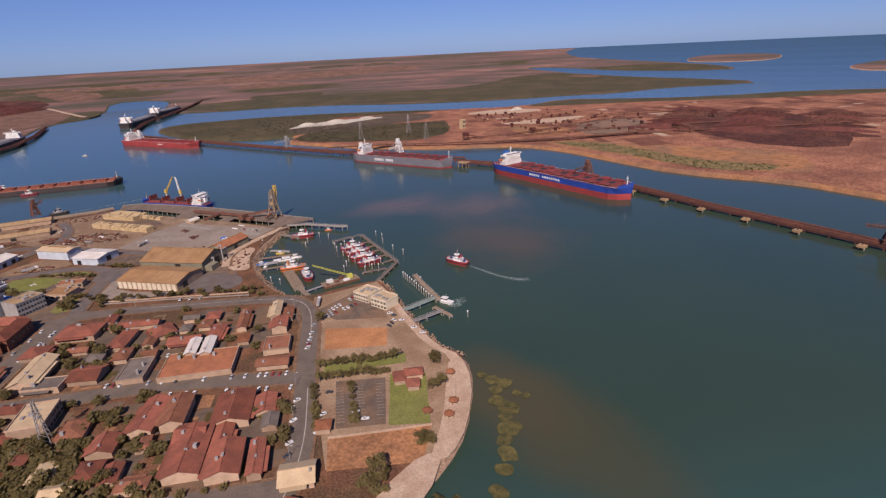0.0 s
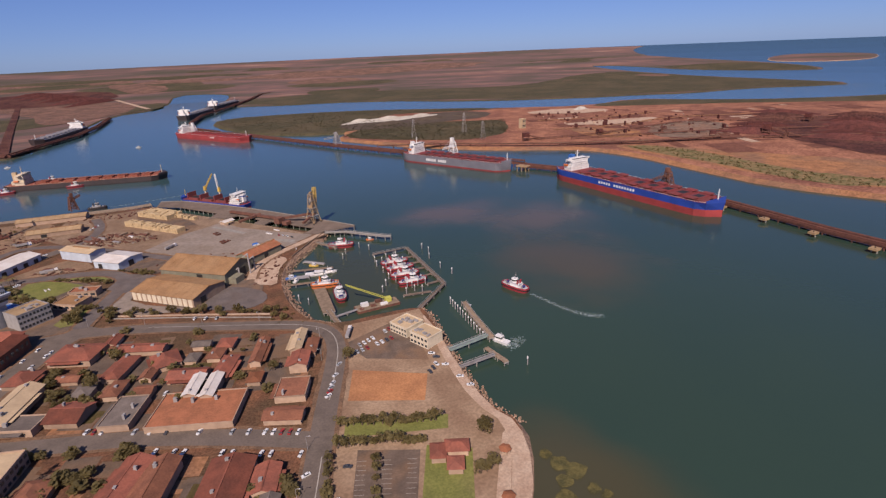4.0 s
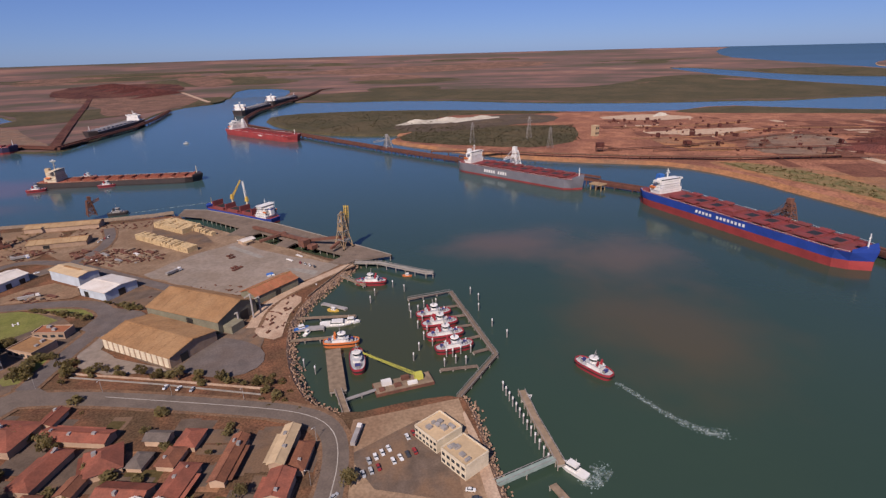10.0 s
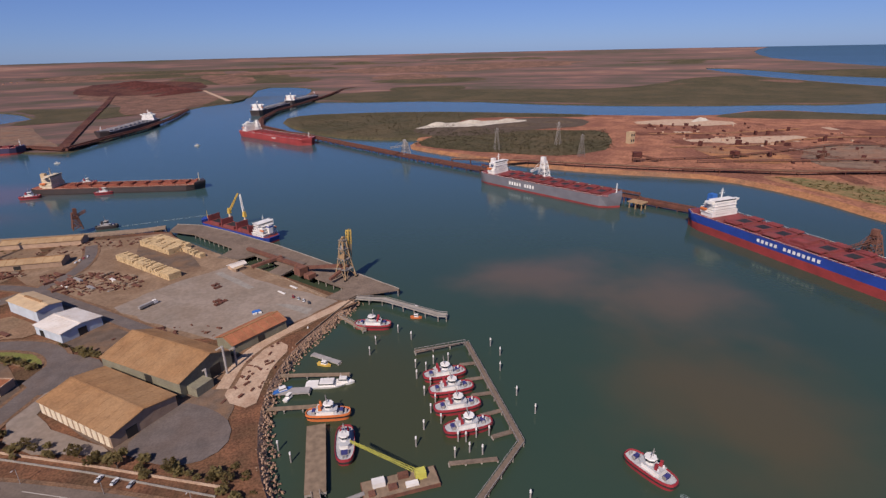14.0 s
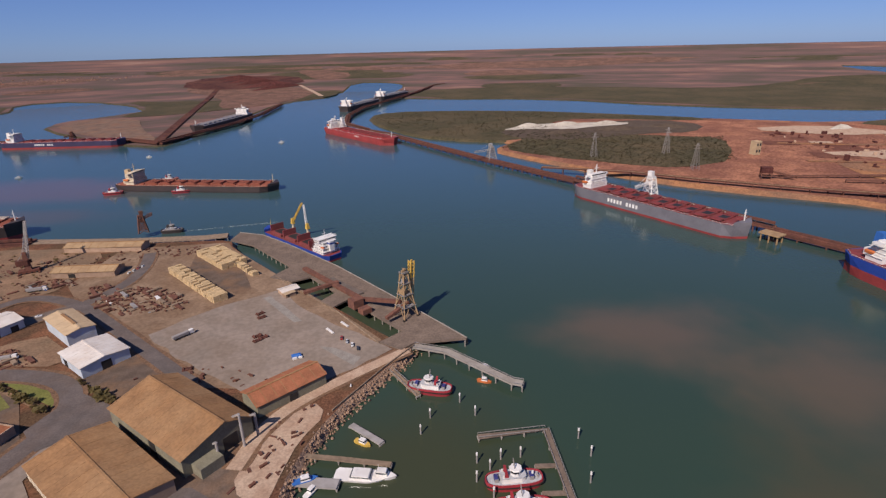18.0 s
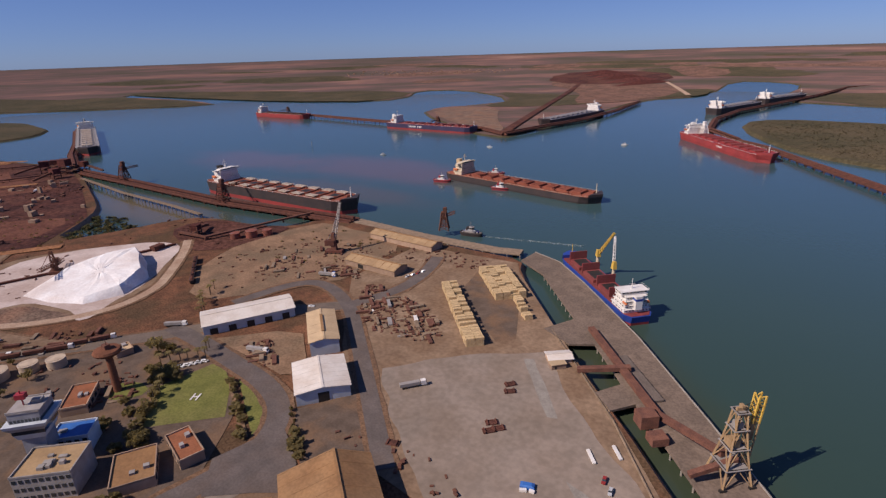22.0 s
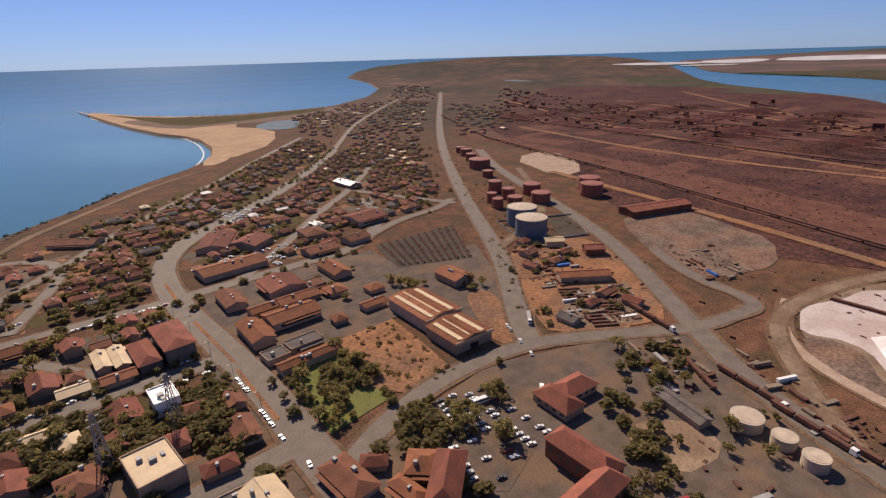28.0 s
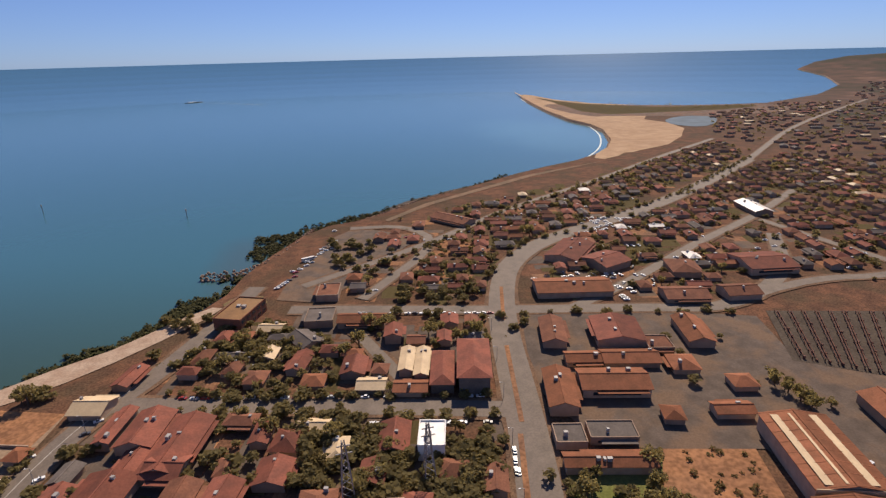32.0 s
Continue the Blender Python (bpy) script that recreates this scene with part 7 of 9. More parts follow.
stacker(-556, 296, -35)
for x, y, a in ((-1150, 330, 65), (-1350, 60, 245), (-1600, 260, 70), (-1850, -100, 240), (900, 480, 155), (1150, 380, -25), (760, 660, 150), (-1100, 2850, 70), (-1250, 3300, 250)):
    stacker(x, y, a, "red-brown stacker between ore heaps", 45)
mc = thing("mobile_crane", "rust-brown mobile harbour crane with a pale lattice jib", "crane", -376, 464, 5, 30)
part("chassis", Mesh().box(0, 0, 0.8, 16, 8, 2.6), M_BERTH, mc)
for a in (-6, -2, 2, 6):
    for b in (-3.4, 3.4):
        part("wheel", Mesh().tube(a, b, 0, 1.6, 0.9, 0.9, 8), M_DARK, mc)
part("tower", Mesh().loft([[(a * w, b * w, z) for a, b in ((-1, -1), (1, -1), (1, 1), (-1, 1))] for w, z in ((2.6, 3.4), (2.0, 12), (1.5, 20))]), M_STEEL, mc)
part("machinery_house", Mesh().box(-3.5, 0, 8, 9, 6, 5).box(2.6, 2.0, 9, 2.4, 2.4, 3), M_BERTH, mc)
part("jib", lattice(Mesh(), (1, 0, 14), (6, 12, 46), 2.6, 12, 0.45, 0.5), M_GREYS, mc, "pale grey lattice jib")
part("stay", Mesh().beam((-1, 0, 20), (6, 12, 45), 0.35).beam((-6, 0, 13), (-1, 0, 20), 0.4), M_GREYS, mc)
for a in (-8, 8):
    part("outrigger", Mesh().box(a, 0, 0.4, 1.2, 14, 0.9), M_STEEL, mc)


def ore_heap(x, y, L, W, h, turn, label="long dark red iron ore stockpile", material=None):
    rings = []
    n = max(4, int(L / 22))
    c, s = math.cos(radians(turn)), math.sin(radians(turn))
    for i in range(n + 1):
        u = (i / n - 0.5) * L
        e = min(1.0, 2.6 * min(i, n - i) / n + 0.05)
        q = []
        for v, z in ((-W / 2 * (0.6 + 0.4 * e), 0), (-W * 0.12 * e, h * e), (W * 0.06 * e, h * e * 0.97), (W / 2 * (0.6 + 0.4 * e), 0)):
            w = v + 2.5 * noise.noise((u / 15 + x, v, y))
            q.append((x + c * u - s * w, y + s * u + c * w, 5 + z * (1 + 0.12 * noise.noise((u / 20, v + y, x)))))
        rings.append(q)
    rings = [[far_place(*p) for p in q] for q in rings]
    return solid("ore_stockpile", Mesh().loft(rings), material or M_ORE, label, "stockpile", group="ore stockpiles")


M_ORED = mat("dark_ore", (0.125, 0.045, 0.036), (0.085, 0.034, 0.03), 14, 0.95, vary=0.25, fine=0.3)
random.seed(11)
for i in range(9):
    for j in range(5):
        u, v = -160 + 72 * i, -420 + 190 * j
        # rows run parallel to the railway on the town side
        x, y = -1500 - 0.91 * u + 0.40 * v, -20 + 0.40 * u + 0.91 * v
        if -2500 < x < -1010 and y < 410 and y > -700:
            ore_heap(x, y, random.uniform(90, 170), random.uniform(26, 40), random.uniform(6, 12), 66, material=M_ORED if random.random() < 0.6 else M_ORE)
for i in range(7):
    for j in range(6):
        x, y = 900 + 0.5 * 165 * j + 0.87 * 62 * i, 560 - 0.87 * 165 * j + 0.5 * 62 * i
        if y > 60 and x > 760:
            ore_heap(x, y, random.uniform(110, 165), random.uniform(26, 38), random.uniform(7, 13), -60 + random.uniform(-4, 4), material=M_ORED if random.random() < 0.6 else M_ORE)
for i in range(6):
    ore_heap(-800 - 120 * i, 2950 + 230 * i, 420, 60, 18, 68, material=M_ORED)
for x, y, L, W, h, a in ((290, 1190, 110, 36, 9, 20), (420, 1220, 130, 36, 9, 10), (540, 1240, 90, 30, 8, -30)):
    ore_heap(x, y, L, W, h, a, "dark grey ore heap on bare ground", M_MUD)
for x, y, L in ((230, 1300, 70), (320, 1312, 90), (420, 1310, 80), (880, 1150, 60)):
    ore_heap(x, y, L, 24, 9, 14, "long pale sand heap", M_PALEST)
for line, w, label in (([(-612, 1198), (-760, 1700), (-1013, 2594), (-1294, 3508)], 22, "long red conveyor embankment across the plain"), ([(-461, 2324), (-719, 3087)], 20, "pale causeway across the flat")):
    solid("embankment", ribbon(smooth(line, 2, False), w, 6.0), M_ORE if w == 22 else M_PALE, label, "embankment", "structure")
for line in ([(-1050, 500), (-1090, 380), (-1320, -120), (-1560, -640)], [(-1180, 500), (-1330, 200), (-1620, -420)], [(-1330, 470), (-1560, 0), (-1800, -520)], [(-700, 300), (-900, 30), (-1150, -350), (-1500, -700)],
             [(500, 650), (800, 540), (1100, 400), (1500, 220)], [(560, 700), (860, 620), (1200, 470)], [(470, 735), (640, 720), (900, 760), (1200, 640)], [(-490, 545), (-520, 420), (-560, 415)]):
    j = thing("conveyor", "low red-brown overland conveyor on trestles", "conveyor", 0, 0, 5)
    part("gallery", slab(line, 3.6, 4.6, 1.8), M_STEEL, j)
    tr = Mesh()
    for px, py, a in line_points(line, 40):
        tr.box(px, py, 0, 1.0, 3.0, 3.0, a)
    tagged(part("trestle", tr, M_STEEL, j), kind="stuff")


def mast(x, y, h, w, label, material=None, name="lattice_mast", z=5.0):
    m = thing(name, label, "mast", x, y, z)
    part("tower", lattice(Mesh(), (0, 0, 0), (0, 0, h), w, 9, 0.35, 0.18), material or M_GREYS, m)
    part("crossarm", Mesh().beam((-w * 0.6, 0, h * 0.8), (w * 0.6, 0, h * 0.8), 0.4).beam((-w * 0.5, 0, h * 0.92), (w * 0.5, 0, h * 0.92), 0.4), material or M_GREYS, m)
    return m


for x, y, h in ((279, 921, 42), (409, 930, 46), (402, 805, 40)):
    mast(x, y, h, 10, "tall grey steel transmission pylon", name="pylon")
mast(-215, -32, 30, 5.5, "grey lattice radio mast behind the shop block")
mast(-249, -33, 30, 5, "grey lattice radio mast among trees")
tower_b = flat_building("pale square transfer tower in the ore yard", 552, 905, 12, 12, 20, 22, M_CREAM, M_CREAM, "transfer_tower", 2, 2, boxes=0)


# ---- plant of the ore yards ----
def transfer_tower(x, y, w, d, h, turn):
    t = thing("transfer_tower", "rust-red steel conveyor transfer tower", "tower", x, y, 5, turn, "transfer towers")
    for a in (-1, 1):
        for b in (-1, 1):
            part("leg", Mesh().beam((a * w * 0.45, b * d * 0.45, 0), (a * w * 0.45, b * d * 0.45, h), 1.0), M_STEEL, t)
    part("house", Mesh().box(0, 0, h * 0.55, w, d, h * 0.45).prism([(-w * 0.52, -d * 0.52), (w * 0.52, -d * 0.52), (w * 0.52, d * 0.52), (-w * 0.52, d * 0.52)], h, h + 0.6), M_ORED, t)
    part("lower_floor", Mesh().box(0, 0, h * 0.25, w * 0.95, d * 0.95, 0.8), M_STEEL, t)
    part("gallery", Mesh().beam((w * 0.4, 0, h * 0.7), (w * 0.4 + h * 1.9, 0, 4.0), 3.6, 2.6), M_STEEL, t)


for q in ((-1062, 498, 16, 13, 24, 200), (-1100, 480, 14, 12, 20, 250), (-1030, 470, 12, 12, 16, 280), (-1045, 520, 12, 10, 18, 20), (-1120, 505, 18, 14, 16, 230), (-1985, 75, 16, 12, 18, 100), (-2030, 120, 12, 10, 20, 200),
          (-1500, 330, 16, 12, 20, 240), (-1290, 420, 14, 12, 18, 250), (-545, 425, 9, 8, 11, 120), (470, 735, 14, 12, 16, -20), (800, 560, 12, 10, 14, -40), (910, 530, 16, 12, 22, -60), (1130, 610, 14, 12, 18, 20), (640, 715, 12, 10, 12, 0)):
    transfer_tower(*q)
for q in ((-487, 452, 6, 7), (-478, 465, 5, 6), (-498, 440, 5, 6)):
    tank(*q, M_TANKR, M_TANKR, "round rust-red water tank on the red fill")
random.seed(44)
for poly, n, big, mt, label in (([(-2735, -1150), (-1763, -68), (-1900, 278), (-1316, 356), (-1370, -137), (-1488, -537)], 300, 17, M_BROWN, "dark rusty plant buildings of the ore yard"),
                                ([(-2735, -1150), (-1763, -68), (-1900, 278), (-1316, 356), (-1370, -137), (-1488, -537)], 45, 12, M_WALL, "pale plant sheds of the ore yard"),
                                ([(-1006, 470), (-744, 402), (-720, 369), (-780, 320), (-1000, 380)], 22, 12, M_WALL, "stores on the red fill"),
                                ([(640, 900), (700, 640), (890, 540), (1100, 700), (960, 1060), (700, 1160)], 90, 11, M_ORED, "rusty plant of the east yard"),
                                ([(640, 900), (700, 640), (890, 540), (1100, 700), (960, 1060), (700, 1160)], 16, 9, M_WALL, "pale stores of the east yard")):
    m = Mesh()
    xs, ys = [p[0] for p in poly], [p[1] for p in poly]
    k = 0
    while k < n:
        q = (random.uniform(min(xs), max(xs)), random.uniform(min(ys), max(ys)))
        if inside(q, poly):
            k += 1
            L, W, h, a = random.uniform(0.3, 1) * big, random.uniform(0.2, 0.5) * big, random.uniform(1.5, 4) + random.random() ** 4 * 7, random.choice((66, -24, -60, 30)) + random.uniform(-6, 6)
            c, s = math.cos(radians(a)), math.sin(radians(a))
            m.add([far_place(q[0] + c * u * L / 2 - s * v * W / 2, q[1] + s * u * L / 2 + c * v * W / 2, z) for z in (5, 5 + h) for u, v in ((-1, -1), (1, -1), (1, 1), (-1, 1))], [(4, 5, 6, 7), (0, 1, 5, 4), (1, 2, 6, 5), (2, 3, 7, 6), (3, 0, 4, 7)])
    solid("yard_plant", m, mt, label, "plant", "stuff")
for line in ([(-2641, -249), (-2116, 0), (-1647, 267), (-1270, 480)], [(-2147, -365), (-1681, 169), (-1270, 506)], [(-2118, -830), (-1370, -137), (-1010, 437)], [(-1353, -376), (-1101, 30), (-1020, 389)], [(-895, -103), (-753, 153), (-634, 330)],
             [(600, 840), (760, 800), (950, 860), (1200, 760)], [(650, 1000), (800, 950), (1000, 960)]):
    solid("haul_road", ribbon(smooth(line, 2, False), 13, 5.9), M_DIRT, "orange haul road through the ore yard", "road", "structure")
solid("surf", ribbon(smooth([(-1135, -2068), (-1045, -1855), (-985, -1485), (-945, -1263), (-882, -996), (-776, -792), (-672, -676), (-575, -604), (-500, -588)], 2, False), 3.0, 0.25), M_SURF, "thin white surf along the beach", "surf", "structure")


# small civic buildings round the lawn
for label, x, y, L, W, a, h, wall, roof in (("low ochre-roofed hall beside the lawn", -242, 213, 23, 18, -30, 5, M_WALL, M_OCHRE), ("orange flat-roofed hall at the lawn corner", -237, 234, 23, 11, -14, 5, M_WALL, M_TERRA),
                                            ("orange-roofed store near the water tower", -323, 223, 23, 13, -37, 5, M_WALL, M_TERRA), ("small cream-roofed kiosk behind the palms", -359, 262, 11, 10, -10, 3.5, M_WALL, M_CREAM)):
    flat_building(label, x, y, L, W, a, h, wall, roof, "hall", 1, 4, boxes=2)


# ---- the town ----
ROOFS = {"RUST": M_RUST, "BROWN": M_BROWN, "TERRA": M_TERRA, "CREAM": M_CREAM, "WHITE": M_WROOF, "GREY": M_GREY, "DARK": mat("dark_brown_roof", (0.115, 0.06, 0.042), (0.16, 0.085, 0.055), 12, 0.85, vary=0, fine=0.15)}
ROOF_WORDS = {"RUST": "rust-red", "BROWN": "brown", "TERRA": "terracotta", "CREAM": "cream", "WHITE": "white", "GREY": "grey", "DARK": "dark brown"}
TAKEN = [(-158, 198, 40), (-137, 237, 42), (-224, 308, 24), (-263, 346, 26), (-330, 336, 34), (-408, 21, 40), (-525, 78, 24), (6, 56, 16), (15, 33, 14), (-272, 188, 24), (-284, 208, 16), (-291, 196, 12),
         (-150, -222, 22), (-228, -10, 22), (-255, -53, 12), (-318, 240, 9), (-292, -105, 26), (-275, -108, 18), (-361, 122, 14), (-376, 125, 14), (-387, 217, 22), (-604, -3, 20), (-635, -28, 20), (-472, -10, 17), (-215, -32, 7), (-249, -33, 6),
         (-300, 145, 42), (-325, 148, 18), (-268, 122, 20), (-290, 97, 14)]


def house(x, y, L, W, turn, h, kind, roof, z=5.0, name="house"):
    """A building with a gabled (g), hipped (h) or flat (f) roof, doors, windows and small roof fittings."""
    label = f"{ROOF_WORDS[roof]}-roofed " + {"g": "building with a low gabled metal roof", "h": "house with a hipped roof", "f": "building with a flat parapet roof"}[kind]
    b = thing(name, label, "house" if name == "house" else "building", x, y, z, turn)
    m = ROOFS[roof]
    rise = min(W * 0.18, 2.9)
    o = 0.9
    if kind == "g":
        part("wall", Mesh().loft([[(k * L / 2, -W / 2, 0), (k * L / 2, W / 2, 0), (k * L / 2, W / 2, h), (k * L / 2, 0, h + rise), (k * L / 2, -W / 2, h)] for k in (-1, 1)]), M_WALL, b)
        for k in (-1, 1):
            part("roof", Mesh().loft([[(e * (L / 2 + o), 0, h + rise + 0.05), (e * (L / 2 + o), k * (W / 2 + o), h - rise * 2 * o / W + 0.05), (e * (L / 2 + o), k * (W / 2 + o), h - rise * 2 * o / W + 0.3), (e * (L / 2 + o), 0, h + rise + 0.3)] for e in (-1, 1)]), m, b)
        part("ridge_cap", Mesh().beam((-L / 2 - o, 0, h + rise + 0.35), (L / 2 + o, 0, h + rise + 0.35), 0.7, 0.2), m, b)
    elif kind == "h":
        part("wall", Mesh().box(0, 0, 0, L, W, h), M_WALL, b)
        r = min(W, L) * 0.42
        part("roof", Mesh().add([(-L / 2 - o, -W / 2 - o, h - 0.1), (L / 2 + o, -W / 2 - o, h - 0.1), (L / 2 + o, W / 2 + o, h - 0.1), (-L / 2 - o, W / 2 + o, h - 0.1), (-L / 2 + r, 0, h + rise + 0.6), (L / 2 - r, 0, h + rise + 0.6)],
                                [(0, 1, 5, 4), (2, 3, 4, 5), (1, 2, 5), (3, 0, 4), (3, 2, 1, 0)]), m, b)
    else:
        part("wall", Mesh().box(0, 0, 0, L, W, h), M_WALL, b)
        part("roof", Mesh().box(0, 0, h, L - 0.6, W - 0.6, 0.15), m, b)
        part("parapet", Mesh().box(0, -W / 2 + 0.1, h, L, 0.5, 0.7).box(0, W / 2 - 0.1, h, L, 0.5, 0.7).box(-L / 2 + 0.1, 0, h, 0.5, W, 0.7).box(L / 2 - 0.1, 0, h, 0.5, W, 0.7), M_WALL, b)
    if L > 13:
        n = 1 + int(L > 24) + int(L > 36)
        for i in range(n):
            part("roof_unit", Mesh().box(random.uniform(-.4, .4) * L, random.uniform(-.25, .25) * W, h + rise * 0.3 * (kind != "f"), random.uniform(1, 2.4), random.uniform(1, 2), rise * 0.8 + random.uniform(0.4, 1.0)), M_GREYS, b)
    if L > 14:
        side = random.choice((-1, 1))
        part("verandah", Mesh().beam((-L * 0.45, side * (W / 2 + 1.6), h - 0.9), (L * 0.3, side * (W / 2 + 1.6), h - 0.9), 3.0, 0.2), m, b)
        part("window_strip", Mesh().box(0, side * (W / 2 + 0.03), h * 0.35, L * 0.7, 0.12, h * 0.3), M_GLASS, b)
    return b


def built(x, y, L, W, turn, h, kind, roof):
    TAKEN.append((x, y, max(L, W) * 0.5 + 1))
    return house(x, y, L, W, turn, h, kind, roof, name="shop" if L > 26 else "house")


BUILT = (
    (-236, 57, 37, 15, 75, 6, 'g', 'CREAM'), (-227, 37, 24, 14, -19, 4, 'f', 'GREY'), (-202, 37, 19, 18, -20, 4, 'g', 'RUST'), (-215, 112, 29, 22, -19, 5, 'h', 'RUST'),
    (-176, 103, 37, 9, -19, 4, 'g', 'RUST'), (-183, 80, 27, 11, 70, 4, 'h', 'RUST'), (-156, 79, 19, 16, -75, 4, 'h', 'RUST'), (-140, 53, 23, 12, -19, 4, 'g', 'RUST'),
    (-118, 53, 26, 10, 71, 4, 'h', 'RUST'), (-172, 26, 28, 17, 74, 4, 'f', 'GREY'), (-132, 12, 48, 31, -16, 4, 'f', 'TERRA'), (-135, 35, 21, 7, 75, 6, 'g', 'WHITE'),
    (-125, 31, 23, 7, 75, 6, 'g', 'WHITE'), (-162, -37, 32, 13, 70, 5, 'g', 'RUST'), (-147, -42, 27, 13, 74, 6, 'g', 'BROWN'), (-140, -68, 16, 14, -18, 5, 'g', 'RUST'),
    (-116, -55, 29, 21, 74, 5, 'g', 'RUST'), (-202, -28, 18, 14, 78, 4, 'h', 'BROWN'), (-125, -99, 26, 17, 76, 5, 'g', 'RUST'), (-240, -19, 12, 11, 68, 4, 'h', 'RUST'),
    (-110, -106, 26, 7, 76, 5, 'g', 'RUST'), (-266, 67, 26, 13, 77, 4, 'h', 'BROWN'), (-96, 65, 31, 7, 75, 4, 'g', 'BROWN'), (-179, -81, 14, 8, 76, 4, 'g', 'RUST'),
    (-241, 91, 17, 16, 70, 4, 'h', 'RUST'), (-70, 65, 27, 7, 74, 6, 'g', 'CREAM'), (-72, 39, 16, 11, 75, 6, 'g', 'RUST'), (-98, -60, 18, 11, 76, 4, 'g', 'RUST'),
    (-79, 11, 20, 18, 74, 4, 'f', 'BROWN'), (-86, -13, 21, 10, -20, 4, 'g', 'BROWN'), (-16, -74, 10, 7, 72, 4, 'h', 'RUST'), (-6, -74, 11, 8, -19, 4, 'h', 'RUST'),
    (-11, -85, 8, 7, 70, 4, 'h', 'RUST'), (-62, 57, 19, 7, 74, 4, 'h', 'BROWN'), (-352, -131, 31, 14, 71, 5, 'g', 'BROWN'), (-390, -119, 30, 28, 71, 6, 'g', 'RUST'),
    (-406, -100, 15, 15, -16, 4, 'f', 'BROWN'), (-356, -98, 21, 11, -15, 4, 'g', 'TERRA'), (-381, -91, 31, 14, -16, 4, 'g', 'TERRA'), (-436, -107, 33, 15, 72, 5, 'g', 'TERRA'),
    (-406, -77, 15, 14, 73, 4, 'h', 'TERRA'), (-358, -71, 35, 19, -16, 6, 'g', 'TERRA'), (-328, -72, 33, 14, 72, 6, 'g', 'TERRA'), (-317, -40, 14, 13, -15, 4, 'f', 'GREY'),
    (-337, -37, 22, 12, -16, 4, 'f', 'GREY'), (-325, -19, 38, 8, -16, 5, 'g', 'TERRA'), (-424, -53, 12, 11, -15, 4, 'h', 'TERRA'), (-402, -35, 18, 9, -15, 4, 'g', 'TERRA'),
    (-372, -40, 10, 9, 69, 4, 'h', 'TERRA'), (-396, -190, 55, 26, -14, 5, 'g', 'TERRA'), (-447, -228, 29, 28, 17, 6, 'g', 'RUST'), (-431, -261, 50, 28, 44, 5, 'g', 'RUST'),
    (-467, -155, 30, 21, -16, 4, 'g', 'BROWN'), (-498, -198, 28, 21, 70, 5, 'h', 'BROWN'), (-565, -186, 39, 35, -11, 6, 'g', 'RUST'), (-684, -322, 44, 19, 75, 5, 'g', 'WHITE'), (-472, -10, 26, 18, 72, 6, 'g', 'TERRA'),
    (-506, -146, 24, 18, -11, 5, 'g', 'BROWN'), (-219, -237, 22, 16, 79, 5, 'f', 'BROWN'), (-211, -196, 20, 19, 79, 5, 'f', 'GREY'), (-238, -183, 31, 13, -16, 5, 'g', 'TERRA'),
    (-255, -158, 15, 10, 77, 6, 'g', 'RUST'), (-197, -141, 20, 10, 68, 4, 'g', 'RUST'), (-227, -127, 17, 13, 75, 4, 'g', 'RUST'), (-257, -124, 24, 7, 74, 5, 'g', 'CREAM'),
    (-265, -119, 28, 7, 74, 5, 'g', 'CREAM'), (-241, -120, 9, 8, 69, 4, 'h', 'BROWN'), (-254, -98, 17, 10, -16, 4, 'g', 'TERRA'), (-173, -131, 12, 11, 74, 4, 'h', 'BROWN'),
    (-204, -119, 12, 11, -15, 4, 'h', 'TERRA'), (-104, -153, 20, 9, 71, 4, 'g', 'RUST'), (-93, -128, 17, 15, -16, 4, 'g', 'CREAM'), (-125, -80, 22, 9, 73, 4, 'g', 'RUST'),
    (-142, -83, 38, 18, 74, 5, 'g', 'RUST'), (-191, -72, 14, 13, 70, 4, 'h', 'RUST'), (-185, -53, 15, 14, 74, 4, 'g', 'RUST'), (-239, -61, 20, 13, 75, 4, 'g', 'RUST'),
    (-72, -97, 8, 8, -20, 4, 'h', 'TERRA'), (-165, -62, 10, 7, 78, 4, 'h', 'BROWN'), (-200, -167, 20, 14, -63, 4, 'g', 'GREY'), (-179, -189, 15, 10, -18, 4, 'g', 'CREAM'),
    (-263, 2, 19, 11, 69, 4, 'g', 'BROWN'), (-241, 14, 14, 9, -22, 4, 'h', 'RUST'), (-288, 91, 15, 14, -61, 6, 'h', 'TERRA'), (-273, 93, 16, 7, 80, 5, 'h', 'TERRA'),
    (-279, 70, 11, 7, -52, 4, 'h', 'RUST'), (-359, -390, 46, 21, -55, 4, 'g', 'BROWN'),
)
random.seed(3)
for q in BUILT:
    built(*q)


def near_road(x, y, clear):
    for line, w in ROAD_LINES:
        for a, b in zip(line, line[1:]):
            t = Vector((b[0] - a[0], b[1] - a[1]))
            k = max(0.0, min(1.0, ((x - a[0]) * t.x + (y - a[1]) * t.y) / max(1e-6, t.length_squared)))
            if math.hypot(x - a[0] - k * t.x, y - a[1] - k * t.y) < clear + w / 2:
                return True
    return False


def free(x, y, r):
    return all(math.hypot(x - a, y - b) > r + c for a, b, c in TAKEN) and not any(inside((x, y), p) for p in OPEN_GROUND)


